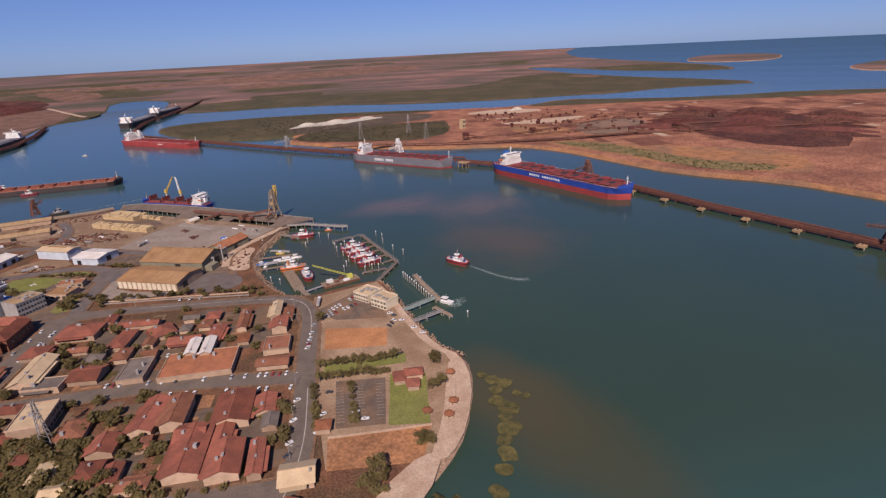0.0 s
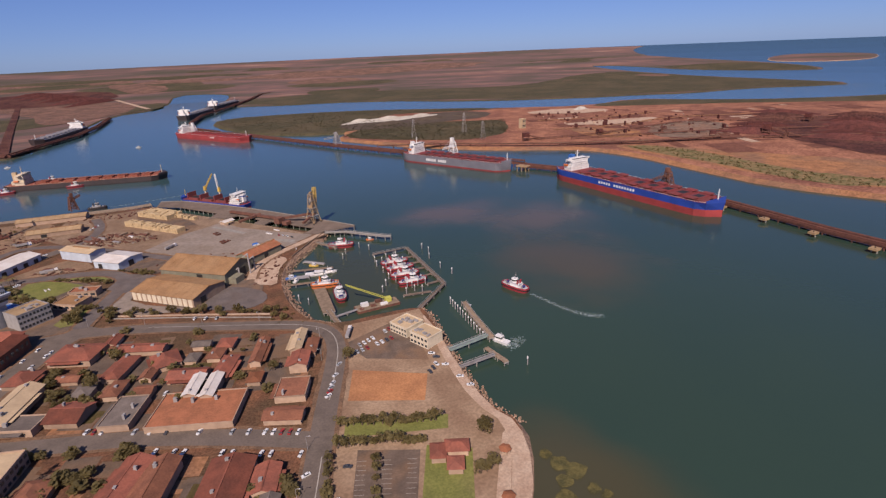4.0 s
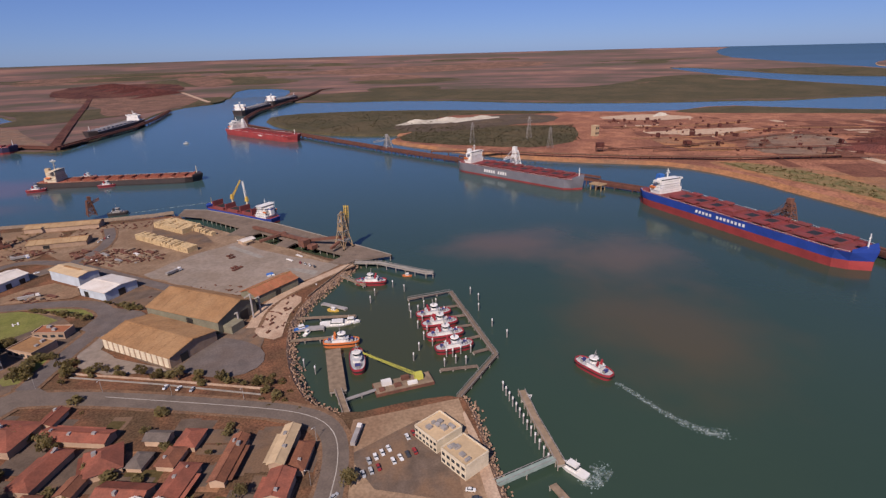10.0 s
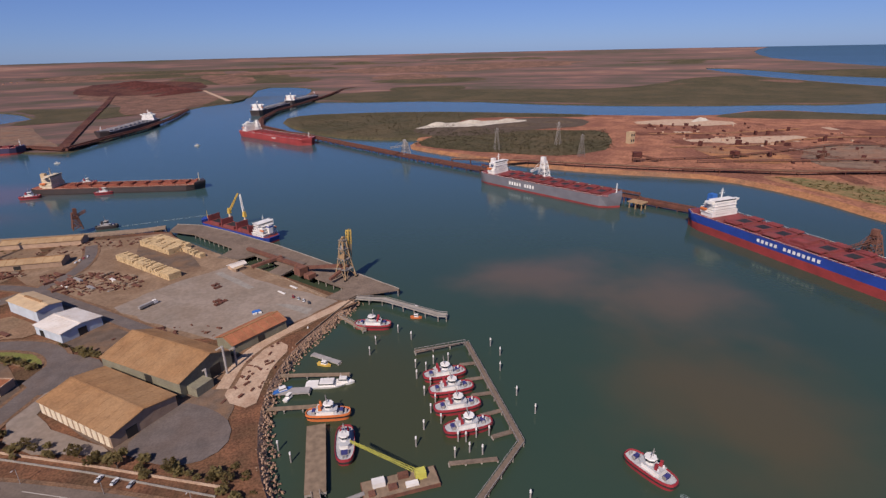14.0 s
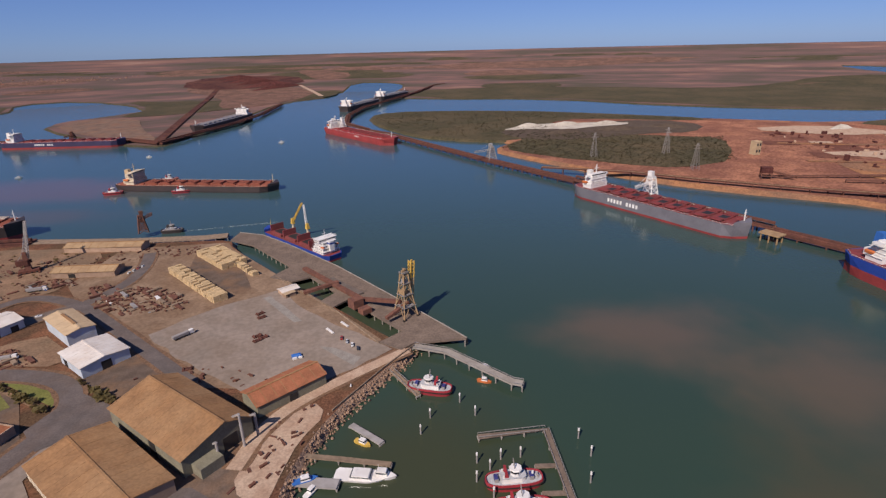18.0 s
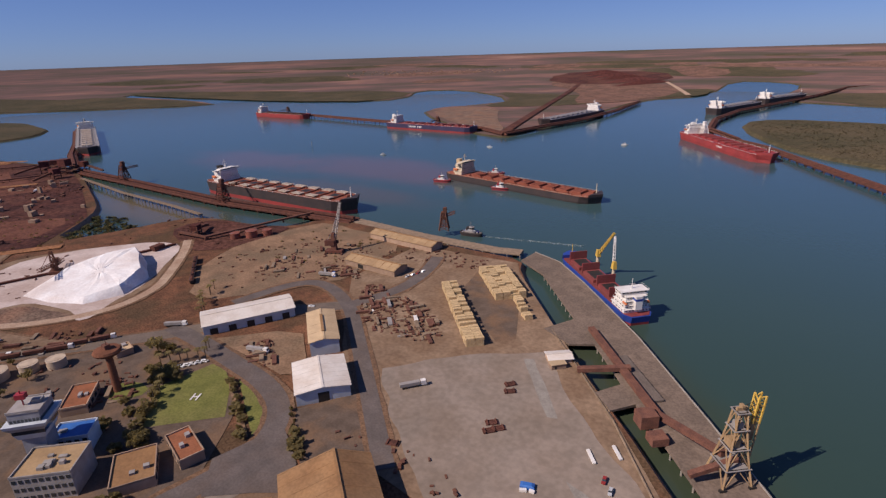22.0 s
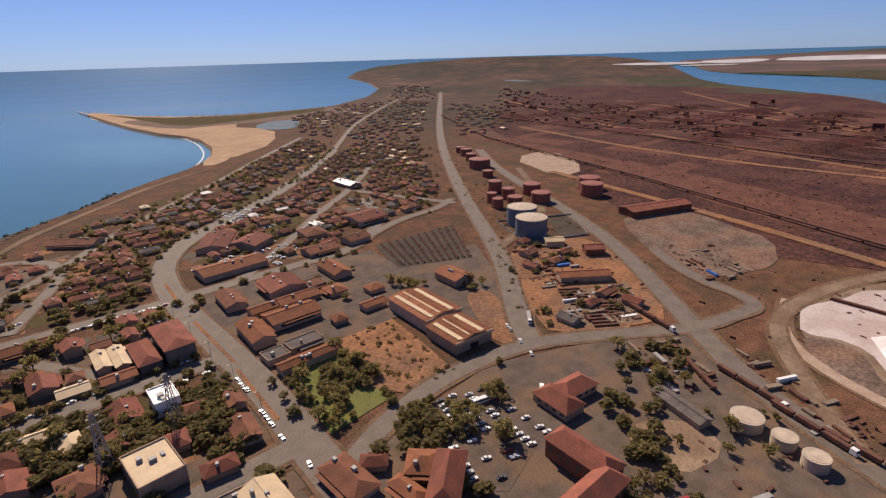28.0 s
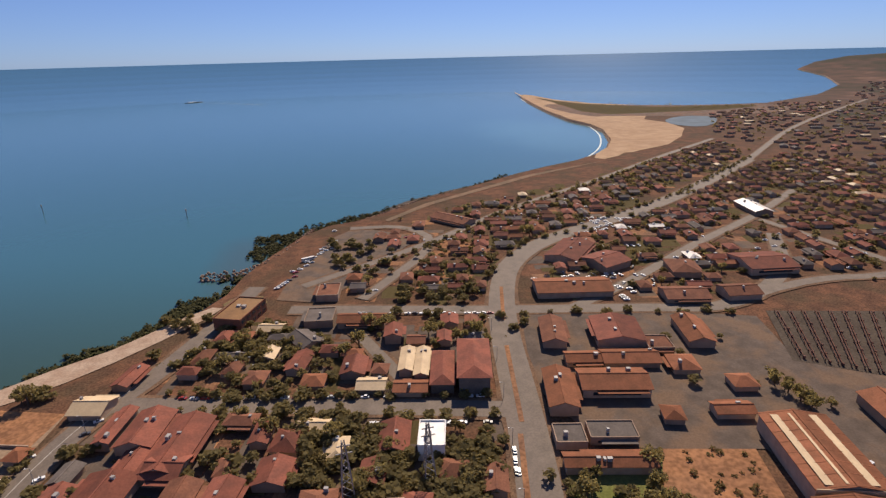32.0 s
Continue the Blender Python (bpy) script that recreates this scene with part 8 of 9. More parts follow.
OPEN_GROUND = ([(-79, -130), (-32, -148), (30, -80), (30, 95), (-40, 90), (-50, 60), (-66, -50)], [(-355, -24), (-396, -15), (-362, 60), (-282, 42), (-305, -22)], [(-325, 64), (-358, 79), (-350, 119), (-310, 130), (-285, 110)],
               [(-170, -250), (-205, -400), (-260, -400), (-200, -290)], [(-505, -120), (-598, -90), (-523, -24), (-470, -65)], [(-430, -60), (-500, -40), (-415, 65), (-395, 0)])
BLOCKS = (([(-66, 15), (-62, 80), (-225, 138), (-258, 62), (-268, 42), (-165, 14)], 17, 1), ([(-82, -52), (-102, -125), (-296, -62), (-284, 15), (-200, 0)], 17, 1), ([(-112, -145), (-295, -88), (-328, -165), (-205, -205), (-150, -205)], 18, 1),
          ([(-210, -232), (-330, -192), (-360, -250), (-420, -312), (-900, -570), (-1000, -730), (-780, -630), (-600, -520), (-410, -450), (-280, -370)], 20, 1),
          ([(-390, -170), (-480, -142), (-640, -158), (-690, -172), (-1000, -420), (-1000, -590), (-640, -388), (-430, -296), (-378, -250)], 20, 1),
          ([(-560, -25), (-600, 20), (-500, 150), (-440, 105)], 24, 2))
placed = []
random.seed(21)
for poly, step, kind in BLOCKS:
    c, s = math.cos(radians(-16)), math.sin(radians(-16))
    for i in range(-60, 60):
        for j in range(-60, 60):
            u, v = i * step + random.uniform(-.2, .2) * step, j * step + random.uniform(-.2, .2) * step
            x, y = -400 + c * u - s * v, -150 + s * u + c * v
            if inside((x, y), poly) and free(x, y, 5.5) and not near_road(x, y, 7) and random.random() < 0.85:
                placed.append((x, y))
placed.sort(key=lambda p: math.hypot(p[0] + 200, p[1] - 0))
MORE = []
far_roofs = {k: Mesh() for k in ("RUST", "BROWN", "GREY", "CREAM", "DARK")}
for k, (x, y) in enumerate(placed):
    L, W, h = random.uniform(10, 17), random.uniform(7, 11), random.uniform(3.0, 4.2)
    roof = random.choices(("RUST", "BROWN", "TERRA", "GREY", "CREAM", "WHITE"), (32, 38, 14, 10, 3, 3))[0]
    turn = -16 + random.choice((0, 90)) + random.uniform(-3, 3)
    TAKEN.append((x, y, L * 0.5))
    if k >= 190:
        MORE.append((x, y, L, W, turn, h))
        continue
    house(x, y, L, W, turn, h, random.choice("gghh"), roof)


def far_house(m, w, x, y, L, W, turn, h):
    c, s = math.cos(radians(turn)), math.sin(radians(turn))

    def at(u, v, z):
        return far_place(x + c * u - s * v, y + s * u + c * v, z)
    m.add([at(-L / 2, -W / 2, 5 + h), at(L / 2, -W / 2, 5 + h), at(L / 2, W / 2, 5 + h), at(-L / 2, W / 2, 5 + h), at(-L / 2 + 3, 0, 7 + h), at(L / 2 - 3, 0, 7 + h)], [(0, 1, 5, 4), (2, 3, 4, 5), (1, 2, 5), (3, 0, 4)])
    w.add([at(a * L * 0.47, b * W * 0.45, z) for z in (5, 5 + h) for a, b in ((-1, -1), (1, -1), (1, 1), (-1, 1))], [(0, 1, 5, 4), (1, 2, 6, 5), (2, 3, 7, 6), (3, 0, 4, 7)])


walls = Mesh()
for x, y, L, W, turn, h in MORE:
    far_house(far_roofs[random.choices(list(far_roofs), (18, 30, 8, 3, 41))[0]], walls, x, y, L, W, turn, h)
for poly, step in (([(-1010, -430), (-1900, -1030), (-1950, -1220), (-1700, -1270), (-1300, -1120), (-1050, -820), (-1010, -600)], 34), ([(-1150, -430), (-1900, -930), (-1800, -640), (-1250, -340)], 40),
                   ([(-2000, -1050), (-2900, -1700), (-2850, -1900), (-2000, -1300)], 48), ([(-3500, 3600), (-2300, 4200), (-2500, 5000), (-4200, 4600)], 130)):
    for i in range(-80, 80):
        for j in range(-80, 80):
            x, y = poly[0][0] + i * step + random.uniform(-.35, .35) * step, poly[0][1] + j * step + random.uniform(-.35, .35) * step
            if inside((x, y), poly) and not near_road(x, y, 10) and random.random() < 0.8:
                far_house(far_roofs[random.choices(list(far_roofs), (14, 28, 10, 4, 44))[0]], walls, x, y, random.uniform(12, 24), random.uniform(9, 14), random.uniform(-30, 70), 3.5)
for k, m in far_roofs.items():
    solid("far_roofs", m, ROOFS[k], f"{ROOF_WORDS[k]} roofs of distant houses", "houses", "stuff")
solid("far_walls", walls, M_WALL, "dusty walls of distant houses", "houses", "stuff")


# ---- trees and scrub ----
M_MANGB = mat("mangrove_leaves", (0.085, 0.078, 0.030), (0.055, 0.05, 0.022), 2.5, 0.9, vary=0, fine=0.3)
CLEAR = ([(-268, -66), (-242, -66), (-242, -38), (-268, -38)], [(-240, -24), (-208, -24), (-208, 8), (-240, 8)], [(-266, 205), (-258, 224), (-244, 226), (-232, 208)], [(-258, 232), (-250, 246), (-217, 238), (-224, 224)], [(-273, 231), (-302, 255), (-296, 292), (-268, 279), (-245, 260)], [(-178, -238), (-190, -280), (-233, -380), (-257, -405), (-318, -350), (-265, -292), (-213, -222)])

def crown(r, h, clumps, leaves, seed, flat=0.75):
    random.seed(seed)
    m = Mesh()
    for _ in range(clumps):
        a, d = random.uniform(0, 6.28), r * math.sqrt(random.random()) * 0.75
        cx, cy, cz = d * math.cos(a), d * math.sin(a), h + random.uniform(-.35, .45) * r * flat
        cr = r * random.uniform(0.28, 0.5)
        for _ in range(leaves):
            v = Vector((random.gauss(0, 1), random.gauss(0, 1), random.gauss(0, 1) * 0.8)).normalized() * cr * random.uniform(0.55, 1.05)
            s = random.uniform(0.35, 0.85) * (0.35 + r * 0.12)
            t = Vector((random.uniform(-1, 1), random.uniform(-1, 1), random.uniform(-1, 1))).normalized()
            b = t.cross(v).normalized() if t.cross(v).length > 1e-4 else Vector((1, 0, 0))
            p = Vector((cx, cy, cz)) + v
            m.add([p + t * s, p + b * s * 0.7, p - t * s * 0.8, p - b * s * 0.7], [(0, 1, 2, 3)])
    return m


def trunk(h, r, seed):
    random.seed(seed)
    m = Mesh().tube(0, 0, 0, h * 0.75, r, r * 0.6, 7)
    for k in range(5):
        a = k * 1.26 + random.uniform(-.3, .3)
        m.beam((0, 0, h * random.uniform(0.35, 0.6)), (h * 0.3 * math.cos(a), h * 0.3 * math.sin(a), h * random.uniform(0.85, 1.05)), r * 0.55)
    return m


TREES = []
for k, (r, h, mt, label) in enumerate(((4.2, 5.0, M_LEAF, "broad dark green shade tree"), (3.2, 4.2, M_LEAF, "rounded green street tree"), (5.2, 6.0, M_LEAF, "large spreading dark green tree"), (3.0, 4.0, M_LEAFO, "dry olive-brown tree among houses"), (2.3, 2.6, M_LEAFO, "small dusty street tree"))):
    t = thing("tree", label, "tree", 0, 0, 0)
    part("trunk", trunk(h, 0.28 + r * 0.03, k), M_BARK, t)
    part("crown", crown(r, h, 9 + 2 * (r > 4), 46, 50 + k), mt, t)
    TREES.append(t)
palm = thing("palm_tree", "tall palm with drooping fronds", "palm tree", 0, 0, 0)
part("trunk", Mesh().tube(0, 0, 0, 8, 0.3, 0.2, 7), M_BARK, palm)
fr = Mesh()
for k in range(14):
    a = k * 0.449
    for i in range(4):
        d0, d1 = i * 0.75, (i + 1) * 0.75
        z0, z1 = 8.2 + d0 * 0.5 - d0 * d0 * 0.28, 8.2 + d1 * 0.5 - d1 * d1 * 0.28
        wv = 0.42 * (1 - i * 0.18)
        c, s = math.cos(a), math.sin(a)
        fr.add([(c * d0 - s * wv, s * d0 + c * wv, z0), (c * d0 + s * wv, s * d0 - c * wv, z0), (c * d1 + s * wv * .8, s * d1 - c * wv * .8, z1), (c * d1 - s * wv * .8, s * d1 + c * wv * .8, z1)], [(0, 1, 2, 3)])
part("crown", fr, M_LEAF, palm)


def plant(x, y, k=None, s=None):
    t = put(TREES[random.choice((0, 1, 1, 2, 3, 4)) if k is None else k], x, y, 5.0, random.uniform(0, 360))
    q = s or random.uniform(0.75, 1.3)
    t.scale = (q, q, q * random.uniform(0.85, 1.15))


random.seed(8)
spots = []
for x, y, a in line_points([(-222, 186), (-160, 160), (-105, 138), (-78, 118)], 4.6):
    spots.append((x + random.gauss(0, 3.2), y + random.gauss(0, 3.2), random.choice((3, 3, 4, 1)), random.uniform(0.7, 1.2)))
for x, y, a in line_points([(-58, -32), (-8, -48)], 3.6) + line_points([(-62, -48), (-20, -60)], 3.6):
    spots.append((x + random.gauss(0, 0.4), y + random.gauss(0, 0.4), 1, random.uniform(0.95, 1.2)))
for x, y, a in line_points([(-68, -56), (-76, -98)], 5) + line_points([(-46, -66), (-54, -98)], 6):
    spots.append((x, y, random.choice((1, 4)), random.uniform(0.7, 0.95)))
for x, y, a in line_points([(-276, 283), (-240, 265), (-224, 256)], 3.4) + line_points([(-303, 256), (-286, 242), (-275, 231)], 3.2) + line_points([(-218, 282), (-198, 268), (-188, 261)], 4.0):
    spots.append((x + random.gauss(0, 0.8), y + random.gauss(0, 0.8), 4, random.uniform(0.45, 0.8)))
for _ in range(46):
    a, b = random.random(), random.random()
    x, y = -305 + a * -48 + b * 24, -16 + a * -2 + b * 58
    spots.append((x + random.gauss(0, 2), y, random.choice((0, 1, 2, 0)), random.uniform(0.8, 1.25)))
for cx, cy, n, r in ((-225, 178, 16, 14), (-300, 264, 5, 4), (-235, -50, 26, 26), (-256, -36, 10, 8), (-190, -92, 11, 18), (-170, -110, 8, 18), (-205, -35, 8, 14), (-195, 60, 5, 8), (-145, 30, 3, 6),
                     (-325, 88, 10, 10), (-400, 185, 7, 26), (-374, 190, 3, 18), (-352, 170, 4, 8), (-318, 70, 10, 12), (-312, 262, 10, 9), (-335, 275, 5, 6), (-40, 36, 3, 3), (-52, 92, 4, 5),
                     (2, -92, 3, 4), (14, -66, 3, 3), (-22, -136, 5, 5), (-282, 236, 5, 3), (-262, 224, 6, 4), (-335, 178, 7, 12), (-315, 174, 6, 8), (-410, 160, 3, 8), (-350, 92, 8, 7), (-325, 110, 5, 5), (-160, 78, 6, 5), (-205, 110, 5, 6), (-190, 100, 4, 6), (-60, -150, 10, 10), (-300, -140, 12, 14), (-345, -155, 6, 10), (-215, -150, 14, 18), (-240, -170, 10, 14), (-170, -165, 14, 14), (-130, -170, 10, 10),
                     (-440, -40, 12, 14), (-470, 5, 6, 10), (-385, 70, 4, 6), (-420, 150, 5, 14)):
    for _ in range(n):
        spots.append((cx + random.gauss(0, r * 0.6), cy + random.gauss(0, r * 0.6), None, None))
for x, y in placed[:330]:
    if random.random() < 0.85:
        spots.append((x + random.choice((-1, 1)) * random.uniform(8, 13), y + random.choice((-1, 1)) * random.uniform(5, 12), None, random.uniform(0.6, 1.15)))
spots = [q for q in spots if not (near_road(q[0], q[1], 1.5) and q[2] is None) and not any(inside(q[:2], p) for p in CLEAR)]
random.shuffle(spots)
spots.sort(key=lambda q: math.hypot(q[0] + 180, q[1] - 20) > 420)
for x, y, k, s in spots[:315]:
    plant(x, y, k, s)
for x, y, a in line_points([(-362, 318), (-388, 336), (-398, 352)], 5) + line_points([(-324, 268), (-306, 288), (-316, 296)], 5) + line_points([(-300, 258), (-285, 240)], 6):
    put(palm, x + random.gauss(0, 1), y + random.gauss(0, 1), 5, random.uniform(0, 360))


def bushes(name, label, pts, material, low=0.8, high=2.2, leaves=26, seed=1):
    """Low scrub too dense to count."""
    random.seed(seed)
    m = Mesh()
    for x, y, z in pts:
        r = random.uniform(low, high)
        for _ in range(leaves):
            v = Vector((random.gauss(0, 1), random.gauss(0, 1), abs(random.gauss(0, 0.7)))).normalized() * r * random.uniform(0.4, 1.0)
            s = r * random.uniform(0.2, 0.4)
            t = Vector((random.uniform(-1, 1), random.uniform(-1, 1), random.uniform(-.6, .6))).normalized()
            b = Vector((-t.y, t.x, random.uniform(-.5, .5)))
            p = Vector((x, y, z)) + v
            m.add([p + t * s, p + b * s, p - t * s, p - b * s], [(0, 1, 2, 3)])
    return solid(name, m, material, label, "scrub", "stuff")


random.seed(18)
for x, y, r in ((37, -88, 4), (40, -97, 6), (45, -104, 7), (36, -108, 5), (46, -117, 4), (31, -117, 6), (33, -127, 8), (27, -133, 5), (24, -143, 8), (16, -150, 6), (12, -160, 7), (4, -168, 6), (50, -122, 3), (-6, -180, 6)):
    ring = [(x + r * random.uniform(0.6, 1.1) * math.cos(i * 0.628), y + r * random.uniform(0.6, 1.1) * math.sin(i * 0.628)) for i in range(10)]
    patch("seaweed_flat", ring, M_ALGAE, "olive-yellow seaweed on a drying rock flat", 0.12, 1, category="seaweed")
random.seed(17)
pts = []
for line, n, w, z in (([(-34, -172), (-66, -197), (-97, -222), (-115, -253), (-149, -282), (-168, -306)], 260, 4.5, 0.8), ([(-165, -330), (-215, -425), (-270, -440), (-350, -500)], 170, 9, 1.0), ([(-350, -500), (-520, -610)], 40, 6, 1.0)):
    for _ in range(n):
        i = random.randrange(len(line) - 1)
        k = random.random()
        pts.append((line[i][0] + (line[i + 1][0] - line[i][0]) * k + random.gauss(0, w), line[i][1] + (line[i + 1][1] - line[i][1]) * k + random.gauss(0, w), z))
for poly, n in (([(-121, -309), (-152, -313), (-182, -299), (-188, -288), (-167, -285)], 60), ([(-148, -345), (-172, -340), (-186, -350), (-203, -424), (-183, -419), (-155, -410)], 190), ([(-192, -408), (-233, -418), (-268, -439), (-300, -470), (-254, -462)], 110), ([(-105, -240), (-118, -246), (-132, -266), (-108, -272)], 40), ([(-628, 402), (-668, 330), (-745, 402), (-700, 424), (-660, 410), (-640, 436)], 150)):
    xs, ys = [p[0] for p in poly], [p[1] for p in poly]
    k = 0
    while k < n:
        q = (random.uniform(min(xs), max(xs)), random.uniform(min(ys), max(ys)))
        if inside(q, poly):
            pts.append((*q, 0.6))
            k += 1
bushes("mangrove_bushes", "dark olive mangrove bushes along the foreshore", pts, M_MANGB, 1.4, 3.6, 40)
pts = []
for poly, n in (([(-560, -25), (-1000, -390), (-1030, -330), (-640, 40)], 160), ([(-355, -24), (-396, -15), (-362, 60), (-329, 48)], 60), ([(-640, 330), (-740, 395), (-1000, 200), (-1100, -300), (-1000, -160), (-660, 250)], 350),
                ([(-60, 90), (-72, 130), (-92, 150), (-85, 110)], 20), ([(-630, 400), (-660, 335), (-700, 370), (-650, 430)], 30), ([(597, 583), (642, 552), (677, 483), (676, 347), (684, 251), (745, 161), (672, 163), (620, 246), (622, 381), (598, 491)], 480),
                ([(-560, -25), (-440, 62), (-450, 75), (-575, -20)], 40), ([(-340, 430), (-470, 400), (-440, 520), (-340, 510)], 40)):
    xs, ys = [p[0] for p in poly], [p[1] for p in poly]
    k = 0
    while k < n:
        q = (random.uniform(min(xs), max(xs)), random.uniform(min(ys), max(ys)))
        if inside(q, poly):
            pts.append((*q, 5.2))
            k += 1
bushes("scrub_bushes", "low dusty scrub", pts, M_LEAFO, 0.8, 2.4, 22, 2)
pts = [(x + random.gauss(0, 9), y + random.gauss(0, 9), 5.0) for x, y in placed for _ in range(3)]
bushes("garden_shrubs", "dusty shrubs round the houses", pts, M_LEAFO, 0.8, 2.2, 14, 3)
pts = [(x, y, 6.6) for x, y, k, s in spots[290:]] + [(x + random.gauss(0, 12), y + random.gauss(0, 12), 6.4) for x, y in placed for _ in range(2)]
for poly, n in (([(-231, -81), (-276, -45), (-277, -21), (-262, -3), (-216, -30), (-221, -59)], 60), ([(-167, -189), (-215, -172), (-222, -123), (-189, -95), (-140, -128), (-147, -174)], 60), ([(-146, -101), (-159, -96), (-159, -68), (-145, -78)], 10),
                ([(-297, -21), (-325, -17), (-340, 8), (-326, 35), (-312, 32), (-284, 14)], 26), ([(-277, -255), (-311, -329), (-376, -321), (-363, -238), (-318, -226)], 46), ([(-400, -150), (-470, -132), (-440, -40), (-400, -60)], 8)):
    xs, ys = [p[0] for p in poly], [p[1] for p in poly]
    k = 0
    while k < n:
        q = (random.uniform(min(xs), max(xs)), random.uniform(min(ys), max(ys)))
        if inside(q, poly):
            pts.append((*q, 6.5 + random.uniform(0, 1.5)))
            k += 1
for line, gap in (([(-127, -133), (-197, -111), (-290, -84)], 9), ([(-127, -117), (-197, -93), (-290, -66)], 10), ([(-392, -288), (-403, -298), (-448, -336), (-520, -350), (-650, -408), (-900, -566)], 11), ([(-200, -252), (-323, -322), (-420, -402), (-599, -502), (-767, -612)], 12), ([(-330, -168), (-434, -140), (-480, -124)], 16)):
    for x, y, a in line_points(line, gap):
        pts.append((x + random.gauss(0, 1.5), y + random.gauss(0, 1.5), 6.4))
pts = [q for q in pts if not (any(math.hypot(q[0] - a, q[1] - b) < c * 0.72 for a, b, c in TAKEN) or any(inside(q[:2], p) for p in CLEAR))]
bushes("distant_trees", "dusty olive-green trees between the houses", pts, M_LEAF, 1.8, 4.2, 64, 9)
pts = []
for poly, n in (([(-360, -250), (-900, -570), (-1000, -730), (-780, -630), (-600, -520), (-410, -450), (-330, -340)], 420), ([(-390, -170), (-690, -172), (-1000, -420), (-1000, -590), (-640, -388), (-430, -296)], 300),
                ([(-1010, -430), (-1900, -1030), (-1950, -1220), (-1700, -1270), (-1300, -1120), (-1050, -820), (-1010, -600)], 620), ([(-1150, -430), (-1900, -930), (-1800, -640), (-1250, -340)], 240)):
    xs, ys = [p[0] for p in poly], [p[1] for p in poly]
    k = 0
    while k < n:
        q = (random.uniform(min(xs), max(xs)), random.uniform(min(ys), max(ys)))
        k += 1
        if inside(q, poly) and not near_road(*q, 1):
            pts.append((*q, 6.0))
bushes("far_trees", "dark dusty trees of the far town", pts, M_LEAF, 2.2, 5.0, 34, 19)
pts = []
for poly, n in (([(-1070, -1759), (-1198, -1680), (-1144, -1286), (-1548, -1200), (-1583, -1293), (-1275, -1485)], 260),):
    xs, ys = [p[0] for p in poly], [p[1] for p in poly]
    for _ in range(n):
        q = (random.uniform(min(xs), max(xs)), random.uniform(min(ys), max(ys)))
        if inside(q, poly):
            pts.append((*q, 5.4))
bushes("spit_bushes", "low dark scrub on the sand spit", pts, M_LEAFO, 2.5, 6.0, 12, 23)
pts = []
for poly in (MANGROVE, [(130, 1030), (185, 950), (300, 860), (390, 815), (500, 865), (590, 1080), (500, 1110), (240, 1225)]):
    xs, ys = [p[0] for p in poly], [p[1] for p in poly]
    for _ in range(3200):
        q = (random.uniform(min(xs), max(xs)), random.uniform(min(ys), max(ys)))
        if inside(q, poly):
            pts.append((*q, 5.2))
bushes("mangrove_bushes", "dense olive mangrove thicket across the harbour", pts, M_MANG, 1.6, 4.2, 8, 4)


# dark dense groves of the town
GROVES = (([(-107, -231), (-192, -196), (-190, -133), (-152, -145), (-111, -172)], 60), ([(-190, -86), (-243, -65), (-233, -22), (-191, -42)], 62), ([(-242, -61), (-288, -43), (-274, -13), (-242, -22)], 40), ([(-228, -361), (-290, -347), (-272, -261), (-222, -288)], 40),
          ([(-262, -230), (-335, -216), (-314, -161), (-254, -192)], 38), ([(-158, -143), (-192, -126), (-191, -90), (-158, -106)], 20), ([(-201, -103), (-243, -61), (-224, -13), (-183, -54)], 40), ([(-270, -66), (-294, -43), (-253, 25), (-236, 2)], 34), ([(-322, 41), (-337, 75), (-300, 95), (-281, 61)], 26),
          ([(-385, 138), (-413, 161), (-371, 177), (-344, 152)], 7), ([(-415, 126), (-465, 167), (-417, 180), (-397, 140)], 12), ([(-397, 133), (-388, 157), (-345, 158), (-352, 136)], 5), ([(-365, 163), (-356, 186), (-332, 185), (-339, 164)], 10))
NEAR_GROVES = (([(-229, 101), (-199, 87), (-193, 35), (-219, 47)], 9), ([(-240, 207), (-205, 195), (-200, 165), (-230, 165)], 22), ([(-196, 8), (-161, -5), (-160, -42), (-190, -29)], 14), ([(-178, -52), (-139, -65), (-139, -86), (-175, -71)], 14), ([(-105, -56), (-87, -64), (-93, -106), (-108, -99)], 9),
               ([(-219, 18), (-199, 9), (-191, -24), (-218, -12)], 8), ([(-266, 48), (-245, 39), (-245, 15), (-258, 21)], 6), ([(-323, 258), (-317, 275), (-298, 269), (-304, 253)], 7), ([(-301, 218), (-303, 240), (-262, 226), (-267, 211)], 9), ([(-293, 105), (-296, 142), (-271, 139), (-275, 116)], 7))
random.seed(61)
pts = []
for poly, n in GROVES + NEAR_GROVES:
    xs, ys = [p[0] for p in poly], [p[1] for p in poly]
    k = 0
    while k < n:
        q = (random.uniform(min(xs), max(xs)), random.uniform(min(ys), max(ys)))
        if inside(q, poly):
            k += 1
            if not near_road(*q, 0.5) and not any(math.hypot(q[0] - a, q[1] - b) < c * 0.6 for a, b, c in TAKEN):
                pts.append((*q, 6.6 + random.uniform(0, 1.8)))
bushes("grove_trees", "dark olive shade trees crowding between the houses", pts, M_LEAF, 2.4, 4.6, 84, 29)
stems = Mesh()
for x, y, z in pts:
    stems.tube(x, y, 5.0, z + 0.6, 0.24, 0.16, 5)
solid("grove_trunks", stems, M_BARK, "thin grey-brown trunks of the shade trees", "trunks", "stuff")


